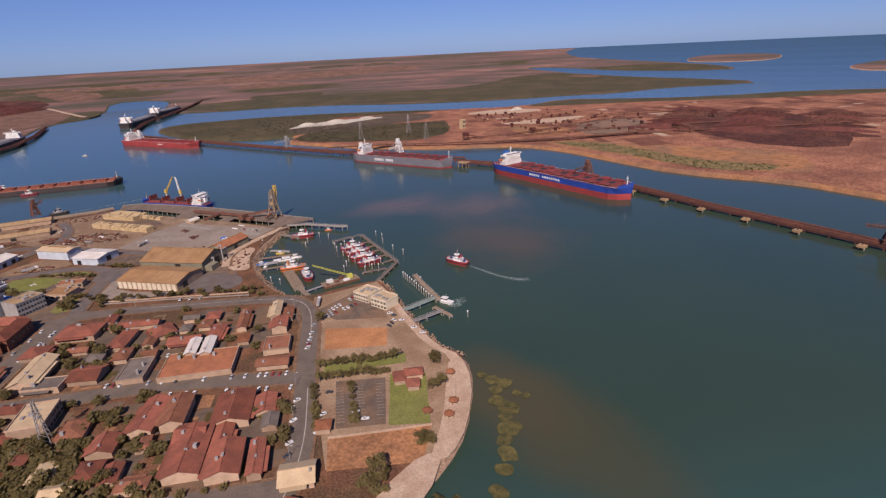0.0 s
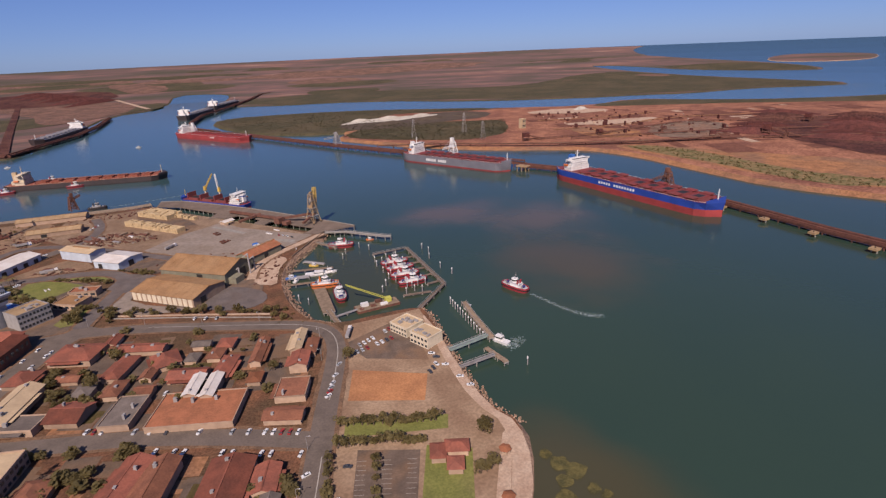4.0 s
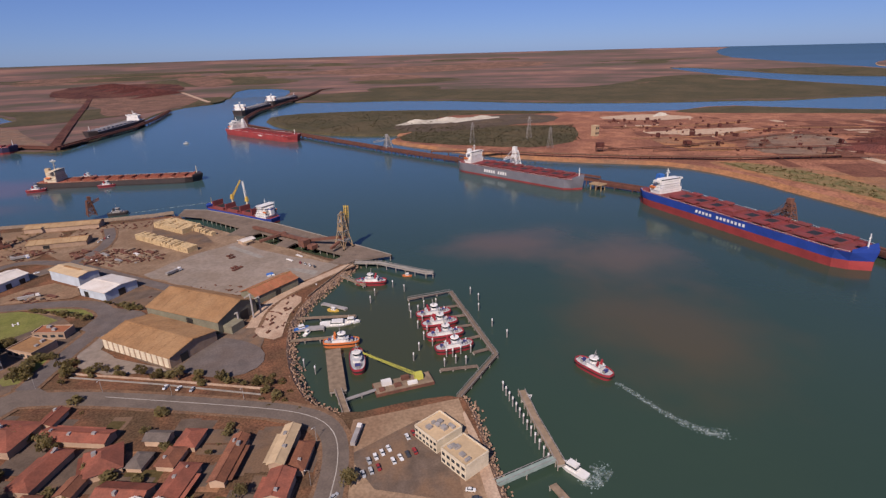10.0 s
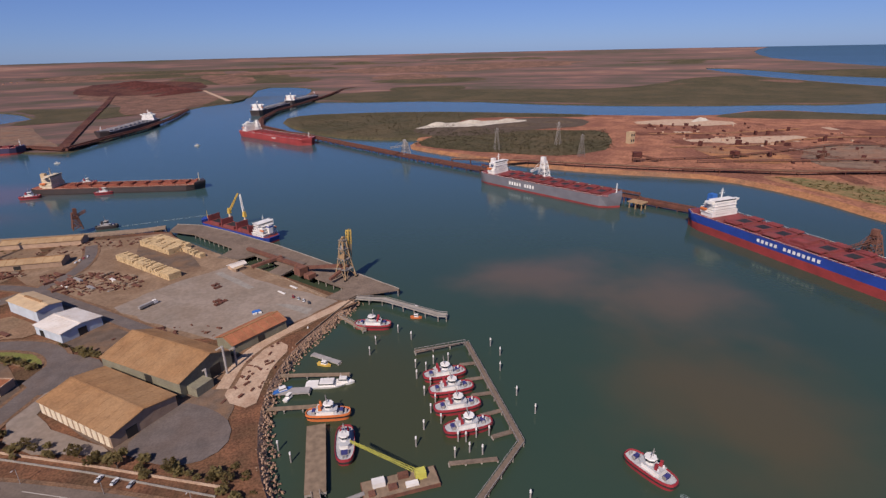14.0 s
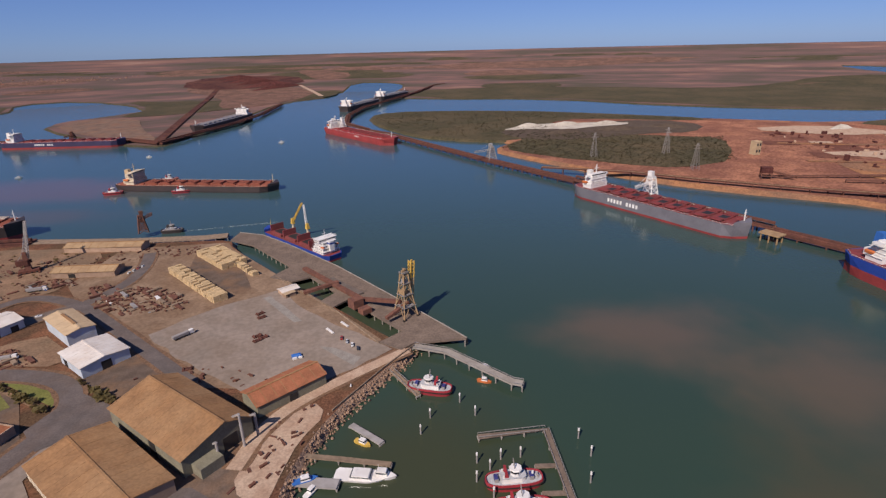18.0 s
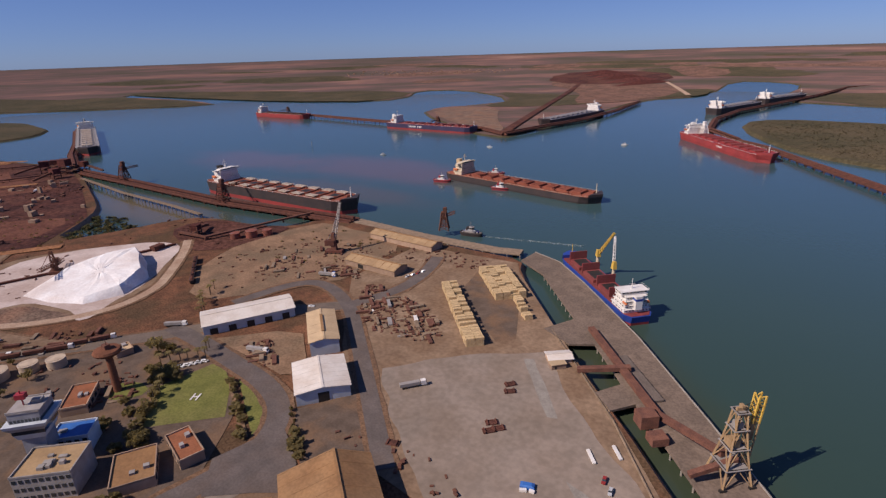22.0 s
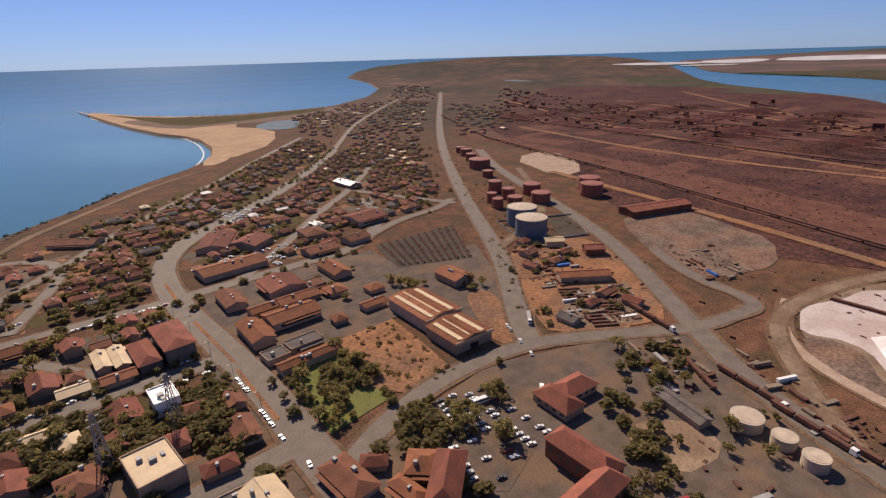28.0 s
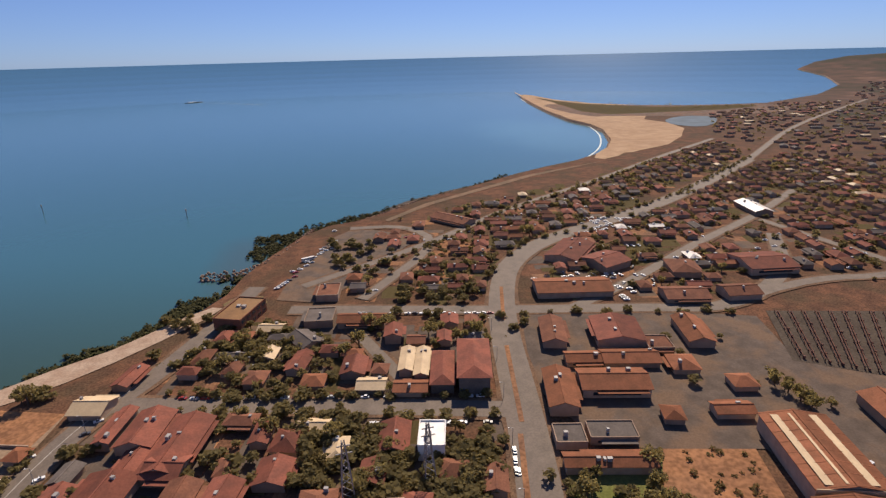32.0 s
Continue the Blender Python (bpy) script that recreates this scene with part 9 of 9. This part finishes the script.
# ---- rocks ----
def rocks(name, lines, per, width, low, high, seed, label, drop=5.0):
    random.seed(seed)
    m = Mesh()
    for line in lines:
        for x, y, a in line_points(line, per):
            for _ in range(4):
                k = random.random()
                nx, ny = math.sin(radians(a)), -math.cos(radians(a))
                px, py, z, r = x + nx * k * width + random.gauss(0, 1.0), y + ny * k * width + random.gauss(0, 1.0), 5.2 - drop * k, random.uniform(low, high)
                base = [Vector((math.cos(i * 1.2566), math.sin(i * 1.2566), 0)) for i in range(5)]
                v = [(px + b.x * r * random.uniform(.7, 1.2), py + b.y * r * random.uniform(.7, 1.2), z - r * 0.5) for b in base] + [(px + b.x * r * random.uniform(.4, .8), py + b.y * r * random.uniform(.4, .8), z + r * random.uniform(.3, .7)) for b in base]
                m.add(v, [(i, (i + 1) % 5, 5 + (i + 1) % 5, 5 + i) for i in range(5)] + [(5, 6, 7, 8, 9)])
    return solid(name, m, M_ROCK, label, "rocks", "stuff")


rocks("rock_armour", ([(-39, 86), (-59, 102), (-69, 133), (-74, 173), (-72, 209), (-59, 247), (-33, 289), (-17, 313)],), 1.3, 7.0, 0.35, 0.95, 5, "tumbled brown rock armour round the basin")
rocks("rock_armour", ([(34, -65), (25, -49), (23, -20), (24, 12), (26, 45), (28, 75), (26, 88)],), 1.5, 6.5, 0.35, 0.9, 6, "tumbled brown rock armour below the sea wall")
rocks("rock_armour", ([(-216, -416), (-185, -350), (-165, -320)], [(-404, -526), (-344, -491), (-270, -430)], [(-118, -318), (-140, -312), (-165, -322)]), 2.0, 10, 0.6, 1.8, 7, "dark shore rocks below the car park")


# ---- cars, trucks and yard goods ----
def car(paint, ute=False):
    c = thing("car", {0: "white parked car", 1: "silver parked car", 2: "dark parked car", 3: "red parked car"}[CARS.index(paint)] + (" with an open tray" if ute else " with dark glass"), "car", 0, 0, 0)
    part("body", Mesh().loft([[(x, y, z) for x, y in ((-2.3, -.85), (2.2, -.85), (2.35, 0), (2.2, .85), (-2.3, .85))] for z in (0.3, 0.95)]).box(-0.4 if not ute else 0.22, 0, 1.45, 1.6 if not ute else 0.5, 1.32, 0.07), paint, c)
    part("cabin", Mesh().loft([[(-1.6 if not ute else -.2, -.8, .95), (1.0, -.8, .95), (1.0, .8, .95), (-1.6 if not ute else -.2, .8, .95)], [(-1.2 if not ute else 0, -.68, 1.45), (.45, -.68, 1.45), (.45, .68, 1.45), (-1.2 if not ute else 0, .68, 1.45)]]), M_GLASS, c)
    part("undercarriage", Mesh().box(-1.4, 0, 0, 0.62, 1.66, 0.55).box(1.4, 0, 0, 0.62, 1.66, 0.55), M_DARK, c)
    return c


CAR = [car(CARS[0]), car(CARS[0], True), car(CARS[1]), car(CARS[2]), car(CARS[3])]


def park(x, y, turn, z=5.3):
    put(random.choices(CAR, (40, 22, 16, 14, 8))[0], x, y, z, turn + random.choice((0, 180)) + random.uniform(-3, 3))


def row(ax, ay, bx, by, gap, turn, fill=0.7, z=5.3):
    n = int(math.hypot(bx - ax, by - ay) / gap)
    for i in range(n + 1):
        if random.random() < fill:
            park(ax + (bx - ax) * i / max(1, n), ay + (by - ay) * i / max(1, n), turn, z)


random.seed(31)
row(-80, -28, -190, 18, 4.5, 62, 0.5)
row(-76, -48, -190, 2, 5, 62, 0.3)
row(-62, -70, -90, -125, 7, 20, 0.5)
row(-80, -62, -98, -118, 9, 20, 0.4)
row(-60, -2, -48, 30, 4, 40, 0.5)
row(-34, 40, -4, 50, 3.6, 100, 0.7)
row(-34, 46, -6, 62, 3.6, 100, 0.7)
row(12, 18, 22, -25, 5, 160, 0.5)
row(4, -2, 14, 8, 4, 100, 0.9)
row(-60, -64, -48, -100, 9, 160, 0.35)
row(-31, -76, -38, -104, 8, 160, 0.3)
for k in range(5):
    a, b = Vector((-326 - 7 * k, 66 + 3 * k)), Vector((-290 - 12 * k, 118 + 3 * k))
    row(a.x, a.y, b.x, b.y, 4.2, 145, 0.6)
row(-270, 20, -290, -40, 6.0, 76, 0.6)
row(-255, 74, -266, 40, 4.5, 60, 0.8)
row(-252, 90, -236, 128, 4.5, 75, 0.6)
row(-262, 96, -246, 136, 4.5, 75, 0.4)
row(-130, -105, -285, -62, 6, -16, 0.5)
row(-130, -128, -300, -80, 6, -16, 0.5)
for k in range(4):
    row(-180 - 12 * k, -262 - 26 * k, -196 - 12 * k, -285 - 26 * k, 4, 10, 0.6)
row(-240, -198, -325, -172, 5, -16, 0.6)
for k in range(6):
    row(-400 - 5 * k, -208 - 14 * k, -460 - 8 * k, -180 - 16 * k, 5.5, 40 + 60 * (k % 2), 0.55)
row(-400, 90, -424, 62, 5, 40, 0.3)
row(-432, 10, -418, 26, 4, 10, 0.9)
row(-66, 325, -53, 311, 6, 100, 1.0, 5.6)
row(-175, 155, -110, 128, 8, 70, 0.5)
row(-318, 262, -304, 285, 3.2, 20, 0.9)
row(-300, 370, -340, 390, 6, 30, 0.4)
row(-280, 455, -275, 470, 4, 100, 0.8)
for x, y in placed[:190]:
    if random.random() < 0.4:
        park(x + random.choice((-1, 1)) * random.uniform(9, 12), y + random.uniform(-6, 6), random.choice((74, -16)), 5.15)

def ribbed_box():
    side = [(-6.1 + 12.2 * i / 24, 1.22 + (0.09 if i % 2 else 0.0)) for i in range(25)]
    return Mesh().prism([(x, -y) for x, y in side] + side[::-1], 0, 2.6)


box_c = [tagged(new("shipping_container", ribbed_box().data("shipping_container", m)), l, "container", "containers") for m, l in
         ((M_STEEL, "rust-brown steel shipping container"), (M_WHITE, "white steel shipping container"), (M_SBLUE, "blue steel shipping container"), (M_GREYS, "grey steel shipping container"), (M_WOOD, "low stack of timber and pipes"))]
random.seed(5)
YARDS = (([(-200, 375), (-255, 372), (-290, 410), (-300, 428), (-235, 420), (-200, 395)], 46), ([(-330, 420), (-345, 400), (-400, 400), (-420, 470), (-345, 500)], 14), ([(-290, 325), (-300, 312), (-275, 300), (-258, 305)], 10),
         ([(-490, 78), (-530, 108), (-477, 134), (-446, 96)], 26), ([(-505, 40), (-560, 40), (-540, 95), (-490, 60)], 16), ([(-385, 250), (-420, 215), (-470, 190), (-440, 240), (-400, 275)], 14), ([(-420, 190), (-460, 160), (-430, 130), (-400, 170)], 18),
         ([(-365, 440), (-350, 420), (-310, 432), (-330, 446)], 12), ([(-545, 30), (-560, -10), (-590, 30), (-560, 60)], 8), ([(-300, 240), (-330, 205), (-350, 215), (-330, 255)], 8),
         ([(-610, 130), (-560, 165), (-600, 200), (-660, 150)], 10), ([(-1020, 470), (-980, 380), (-860, 400), (-880, 460)], 14))
for poly, n in YARDS:
    xs, ys = [p[0] for p in poly], [p[1] for p in poly]
    k = 0
    while k < n:
        q = (random.uniform(min(xs), max(xs)), random.uniform(min(ys), max(ys)))
        if inside(q, poly):
            s = random.uniform(0.45, 1.0)
            o = put(random.choices(box_c, (40, 3, 2, 12, 43))[0], *q, 5.12, random.choice((-40, -40, 50)) + random.uniform(-5, 5))
            o.scale = (s, random.uniform(0.6, 1.2), random.uniform(0.25, 0.9))
            k += 1
for a, b, n in (((-76, 336), (-67, 345), 2),):
    for i in range(n):
        put(box_c[1], a[0] + (b[0] - a[0]) * i, a[1] + (b[1] - a[1]) * i, 5.5, 130)
random.seed(6)
m = Mesh()
for poly, n in [(p, c * 9) for p, c in YARDS] + [([(-190, 285), (-150, 300), (-110, 290), (-100, 270), (-160, 270)], 40), ([(-340, 520), (-240, 525), (-230, 500), (-330, 480)], 120), ([(-470, 400), (-360, 330), (-345, 395), (-420, 500)], 120),
                ([(-640, 440), (-520, 480), (-480, 500), (-500, 410), (-570, 410)], 80), ([(600, 640), (800, 560), (1100, 800), (900, 1050), (620, 1000)], 420), ([(-1060, 480), (-700, 330), (-1040, -140), (-1400, 300)], 420),
                ([(-96, 190), (-78, 195), (-62, 247), (-72, 262), (-98, 242)], 60), ([(-330, 180), (-300, 250), (-350, 260), (-400, 210), (-350, 150)], 90), ([(-600, 500), (-660, 80), (-560, 30), (-470, 170)], 160)]:
    xs, ys = [p[0] for p in poly], [p[1] for p in poly]
    k = 0
    while k < n:
        q = (random.uniform(min(xs), max(xs)), random.uniform(min(ys), max(ys)))
        k += 1
        if inside(q, poly) and not near_road(*q, 0):
            m.box(*q, 5.1, random.uniform(0.6, 4.5), random.uniform(0.5, 1.6), random.uniform(0.3, 1.6), random.choice((-40, 50)) + random.uniform(-25, 25))
solid("yard_scrap", m, M_STEEL, "scattered rusty pipes, pallets and scrap in the yards", "scrap", "stuff")


def log_stack(x, y, nx, ny, nz, turn, label="stack of pale strapped log bundles"):
    s = thing("log_stack", label, "log stack", x, y, 5.3, turn, "log stacks")
    for i in range(nx):
        for j in range(ny):
            top = nz - (random.random() < 0.25)
            for k in range(top):
                part("log_pack", Mesh().box(0, 0, 0, 5.7, 2.7, 1.9).data("log_pack", M_LOGS) if not BUNDLE else BUNDLE[0], M_LOGS, s).location = ((i - nx / 2) * 6 + random.uniform(-.2, .2), (j - ny / 2) * 3.0, k * 2.0)
                if not BUNDLE:
                    BUNDLE.append(bpy.data.meshes[s.children[0].data.name])
    return s


BUNDLE = []
random.seed(2)
for k in range(6):
    log_stack(-231.5 + 11.0 * k, 453.5 - 11.0 * k, 2, 5, 3, 45)
for i in range(3):
    for j in range(2):
        log_stack(-222 + 13 * i + 9 * j, 494 - 13 * i + 8 * j, 2, 6, 3, 46)
for k in range(3):
    log_stack(-178 + 8 * k, 464 - 9 * k, 1, 3, 2, 46)


def truck(label="road train truck with long tipper trailers", n=3):
    t = thing("truck", label, "truck", 0, 0, 0, group="trucks")
    part("cab", Mesh().loft([[(7 + a, b, 0.6) for a, b in ((-1.6, -1.2), (1.6, -1.2), (1.6, 1.2), (-1.6, 1.2))], [(7 + a, b, 3.3) for a, b in ((-1.6, -1.2), (1.1, -1.2), (1.1, 1.2), (-1.6, 1.2))]]), M_WHITE, t)
    part("windscreen", Mesh().box(8.3, 0, 2.0, 0.5, 2.1, 0.9), M_GLASS, t)
    for k in range(n):
        tr = part("trailer", Mesh().box(-1 - 13 * k, 0, 1.1, 11.5, 2.5, 2.0), M_STEEL if n > 1 else M_GREYS, t)
        for a in (-4, -2.6, 3.6):
            part("wheel", Mesh().box(-1 - 13 * k + a, 0, 0, 1.0, 2.4, 1.0), M_DARK, tr)
    return t


rt = truck()
for x, y, a in ((-474, 150, 55), (-420, 213, 55), (-398, 240, 55), (-388, 262, 58)):
    put(rt, x, y, 5.6, a)
tk = truck("white flatbed truck parked in the yard", 1)
for x, y, a in ((-179, 334, 51), (-365, 300, 40), (-340, 420, 20), (-286, 310, 20), (-440, 70, 30), (-35, 66, 70)):
    put(tk, x, y, 5.6, a)
bus = thing("bus", "white coach parked in the car park", "bus", 0, 0, 0)
part("body", Mesh().loft([[(x, y, z) for x, y in ((-5.8, -1.2), (5.8, -1.2), (5.8, 1.2), (-5.8, 1.2))] for z in (0.4, 3.1)]), M_WHITE, bus)
part("window", Mesh().box(0, 0, 1.6, 11.7, 2.46, 0.9), M_GLASS, bus)
for a in (-3.8, 3.8):
    part("wheel", Mesh().box(a, 0, 0, 1.0, 2.5, 0.9), M_DARK, bus)
for x, y, a in ((-344, 88, 150), (-366, 112, 30), (-205, -318, 20)):
    put(bus, x, y, 5.3, a)

# cars too many to count in the lots of the far town
random.seed(33)
shells, glass = Mesh(), Mesh()
for poly, n in (([(-375, -228), (-440, -212), (-444, -172), (-423, -158), (-418, -176), (-424, -198), (-372, -211)], 70), ([(-496, -362), (-551, -342), (-510, -294), (-473, -310)], 80), ([(-216, -400), (-262, -392), (-240, -325), (-191, -282), (-180, -262), (-200, -330)], 34), ([(-560, -230), (-600, -200), (-640, -230), (-600, -260)], 16)):
    xs, ys = [p[0] for p in poly], [p[1] for p in poly]
    k = 0
    while k < n:
        x, y = round(random.uniform(min(xs), max(xs)) / 6) * 6 + random.uniform(-.5, .5), round(random.uniform(min(ys), max(ys)) / 3.2) * 3.2
        k += 1
        if inside((x, y), poly):
            shells.box(x, y, 5.45, 4.5, 1.75, 0.75, -16).box(x, y, 6.65, 1.7, 1.3, 0.06, -16)
            glass.box(x, y, 6.2, 2.4, 1.5, 0.45, -16)
solid("parked_cars", shells, CARS[0], "rows of white and silver parked cars", "cars", "stuff")
solid("car_windows", glass, M_GLASS, "dark glass of the parked cars", "cars", "stuff")
for k in range(4):
    wg = thing("rail_wagon", "dark open rail wagon standing beside the storage yard", "wagon", -470 + 13.5 * k, 379 - 9.2 * k, 5.3, -34, "rail wagons")
    part("body", Mesh().loft([[(a * 6.6, b * 1.2, 1.1) for a, b in ((-1, -1), (1, -1), (1, 1), (-1, 1))], [(a * 7.0, b * 1.6, 3.6) for a, b in ((-1, -1), (1, -1), (1, 1), (-1, 1))]]), M_HBLACK, wg)
    part("load", Mesh().loft([[(a * 6.7, b * 1.4, 3.6) for a, b in ((-1, -1), (1, -1), (1, 1), (-1, 1))], [(a * 5.2, b * 0.4, 4.2) for a, b in ((-1, -1), (1, -1), (1, 1), (-1, 1))]]), M_ORE, wg)
    for a in (-4.6, 4.6):
        part("bogie", Mesh().box(a, 0, 0, 3.0, 2.2, 1.1), M_DARK, wg)
YARD_STACKS = ((-131, 360, 40), (-134, 366, 50), (-126, 332, 42), (-124, 326, 48), (-121, 330, 44), (-158, 293, 20))
random.seed(35)
for x, y, a, n in ((-457, 117, 129, 5), (-482, 112, 129, 4), (-488, 84, 129, 4)):
    for k in range(n):
        st = thing("pipe_stack", "long stack of dark steel pipes on timber bearers", "pipe stack", x - 3.6 * k, y - 3.0 * k, 5.2, a, "pipe stacks")
        part("pipe_layer", Mesh().beam((-9 + random.uniform(0, 2), 0, 0.9), (9, 0, 0.9), 2.0, 0.9), M_STEEL, st)
        part("bearer", Mesh().box(-6, 0, 0, 0.4, 2.4, 0.45).box(6, 0, 0, 0.4, 2.4, 0.45), M_WOOD, st)
for x, y, a in YARD_STACKS:
    st = thing("steel_stack", "dark stack of steel sections on the hardstand", "steel stack", x, y, 5.4, a, "steel stacks")
    for k in range(4):
        part("section", Mesh().beam((-3.2, (k - 1.5) * 1.0, 0.35), (3.2, (k - 1.5) * 1.0, 0.35), 0.6, 0.6), M_BERTH, st)
    for k in (-2.2, 2.2):
        part("cross_section", Mesh().beam((k, -2.0, 0.95), (k, 2.0, 0.95), 0.5, 0.5), M_BERTH, st)
belt = thing("stacking_conveyor", "dark ground conveyor across the salt stockyard", "conveyor", 0, 0, 5)
part("gallery", Mesh().beam((-573, 240, 1.6), (-552, 305, 1.6), 2.6, 1.6).beam((-552, 305, 1.6), (-533, 395, 1.6), 2.6, 1.6), M_BERTH, belt)
part("drive_house", Mesh().box(-536, 378, 0, 7, 12, 5, 12), M_BERTH, belt)

tarp = thing("covered_load", "blue and white covered load on the hardstand", "covered load", -92, 304, 5.4, 20)
part("sheet", Mesh().loft([[(a * 3.2 * f, b * 1.6 * f, z) for a, b in ((-1, -1), (1, -1), (1, 1), (-1, 1))] for f, z in ((1, 0), (0.95, 1.3), (0.6, 1.9))]), M_SBLUE, tarp)
part("bag", Mesh().box(-1.5, -2.6, 0, 3.0, 1.4, 1.1, 8), M_WHITE, tarp)
part("bag", Mesh().box(2.2, -2.4, 0, 2.4, 1.3, 1.0, -12), M_WHITE, tarp)
hut = thing("site_hut", "small tan-roofed hut beside the wharf slot", "hut", -120, 397, 5.4, 46)
part("wall", Mesh().box(0, 0, 0, 9, 6.4, 2.9), M_WALL, hut)
part("roof", Mesh().box(0, 0, 2.9, 9.8, 7.2, 0.3), M_CREAM, hut)
part("door", Mesh().box(-2, -3.25, 0, 1.1, 0.15, 2.1), M_DARK, hut)
shed("long dark-roofed store beside the bare lot", -389, 175.5, 30, 8, 57, 3.6, 5.0, M_GREY, M_WALL, 5, name="store")
for x, y in ((-451, 159), (-437, 170), (-428, 177), (-419, 184)):
    tl = thing("trailer", "long parked tipper trailer beside the haul road", "trailer", x, y, 5.4, 38, "parked trailers")
    part("tray", Mesh().loft([[(a * 5.6, b * 1.0, 1.2) for a, b in ((-1, -1), (1, -1), (1, 1), (-1, 1))], [(a * 5.9, b * 1.3, 3.0) for a, b in ((-1, -1), (1, -1), (1, 1), (-1, 1))]]), M_STEEL, tl)
    for a in (-4, -2.7, 3.8):
        part("wheel_set", Mesh().box(a, 0, 0, 1.0, 2.4, 1.2), M_DARK, tl)

# painted bays of the park's car park
bays = Mesh()
for a, b in (((-64, -95), (-55, -62)), ((-52, -99), (-43, -66)), ((-42, -103), (-31, -70))):
    for k in range(12):
        p = Vector(a).lerp(Vector(b), k / 11)
        bays.beam((p.x, p.y, 5.47), (p.x + 4.4, p.y - 1.6, 5.47), 0.14, 0.03)
solid("bay_lines", bays, M_LINE, "white painted parking bays", "road marking", "structure")
for x, y in ((-14, -113), (4, -112), (16, -84), (-4, -122)):
    sh = thing("shelter", "small brown hexagonal picnic shelter in the park", "shelter", x, y, 5.1, random.uniform(0, 60), "picnic shelters")
    part("roof", Mesh().loft([[(r * math.cos(i * 1.0472), r * math.sin(i * 1.0472), z) for i in range(6)] for r, z in ((3.4, 2.5), (3.4, 2.7), (0.3, 3.9))]), M_TERRA, sh)
    for i in range(6):
        part("post", Mesh().tube(2.9 * math.cos(i * 1.0472), 2.9 * math.sin(i * 1.0472), 0, 2.6, 0.12, 0.12, 6), M_WOOD, sh)
    part("bench", Mesh().box(0, 0, 0, 2.0, 1.2, 0.75), M_WOOD, sh)

# landing mark on the lawn
mark = Mesh().box(-1.6, 0, 0, 0.9, 6, 0.05).box(1.6, 0, 0, 0.9, 6, 0.05).box(0, 0, 0, 2.4, 0.9, 0.05)
h = tagged(new("landing_mark", mark.data("landing_mark", M_WHITE)), "white painted letter H on the lawn", "road marking", "", "structure")
h.matrix_basis = pose(-274, 261, 5.6, 0, 0, 30)

# fences and walls beside roads
for line, hgt, mt, label in (([(-72, -106), (-36, -118), (-16, -124)], 1.6, M_PALE, "low pale wall between park and bare lot"), ([(-210, 176), (-150, 152), (-84, 124)], 1.2, M_PALE, "long low pale wall beside the road"),
                             ([(-205, 170), (-148, 147), (-86, 119)], 0.8, M_CONC, "low kerb wall"), ([(-59, 247), (-33, 289), (-16, 313)], 1.4, M_WOOD, "timber fence along the sea wall"), ([(-40, 318), (-76, 366), (-141, 436)], 1.2, M_WOOD, "low rail along the wharf slots")):
    f = thing("boundary_wall", label, "wall", 0, 0, 5)
    for a, b in zip(line, line[1:]):
        part("panel", Mesh().beam((*a, hgt / 2), (*b, hgt / 2), 0.6, hgt), mt, f)
poles = solid("light_pole", Mesh().tube(0, 0, 0, 9, 0.16, 0.1, 6).beam((0, 0, 9), (1.6, 0, 9.2), 0.16), M_GREYS, "tall grey street light pole", "street lamp", group="street lamps")
part("lamp_head", Mesh().box(1.8, 0, 9.0, 0.9, 0.35, 0.18), M_WHITE, poles)
for line in ([(-77, -44), (-94, -112)], [(-58, 40), (-55, 70), (-95, 116), (-220, 162)], [(-282, -10), (-318, -150)], [(-440, 75), (-700, -150)]):
    for x, y, a in line_points(line, 34):
        put(poles, x, y, 5, a + 90)
nav = solid("channel_marker", Mesh().tube(0, 0, -3, 9, 0.5, 0.4, 8).box(0, 0, 9, 1.4, 1.4, 2.0), M_GREYS, "dark channel marker pile standing in the sea", "channel marker")
for x, y in ((-69, -523), (113, -608), (-900, 900)):
    put(nav, x, y)
# switchyard of the substation
random.seed(9)
sub = thing("switchyard", "fenced electrical switchyard with rows of steel frames", "switchyard", 0, 0, 5)
for i in range(11):
    a, b = Vector((-508 - 8.2 * i, -116 + 2.8 * i)), Vector((-476 - 4.6 * i, -66 + 4.0 * i))
    m = Mesh().beam((*a, 2.6), (*b, 2.6), 0.4).beam((a.x - 2.4, a.y, 1.8), (b.x - 2.4, b.y, 1.8), 0.4)
    for k in range(8):
        p = a.lerp(b, k / 7)
        m.beam((p.x, p.y, 0), (p.x, p.y, 2.7), 0.35).box(p.x - 1.6, p.y + 1.5, 0, 1.3, 1.0, random.uniform(1.2, 2.8), random.uniform(0, 90))
    part("gantry", m, M_STEEL, sub)
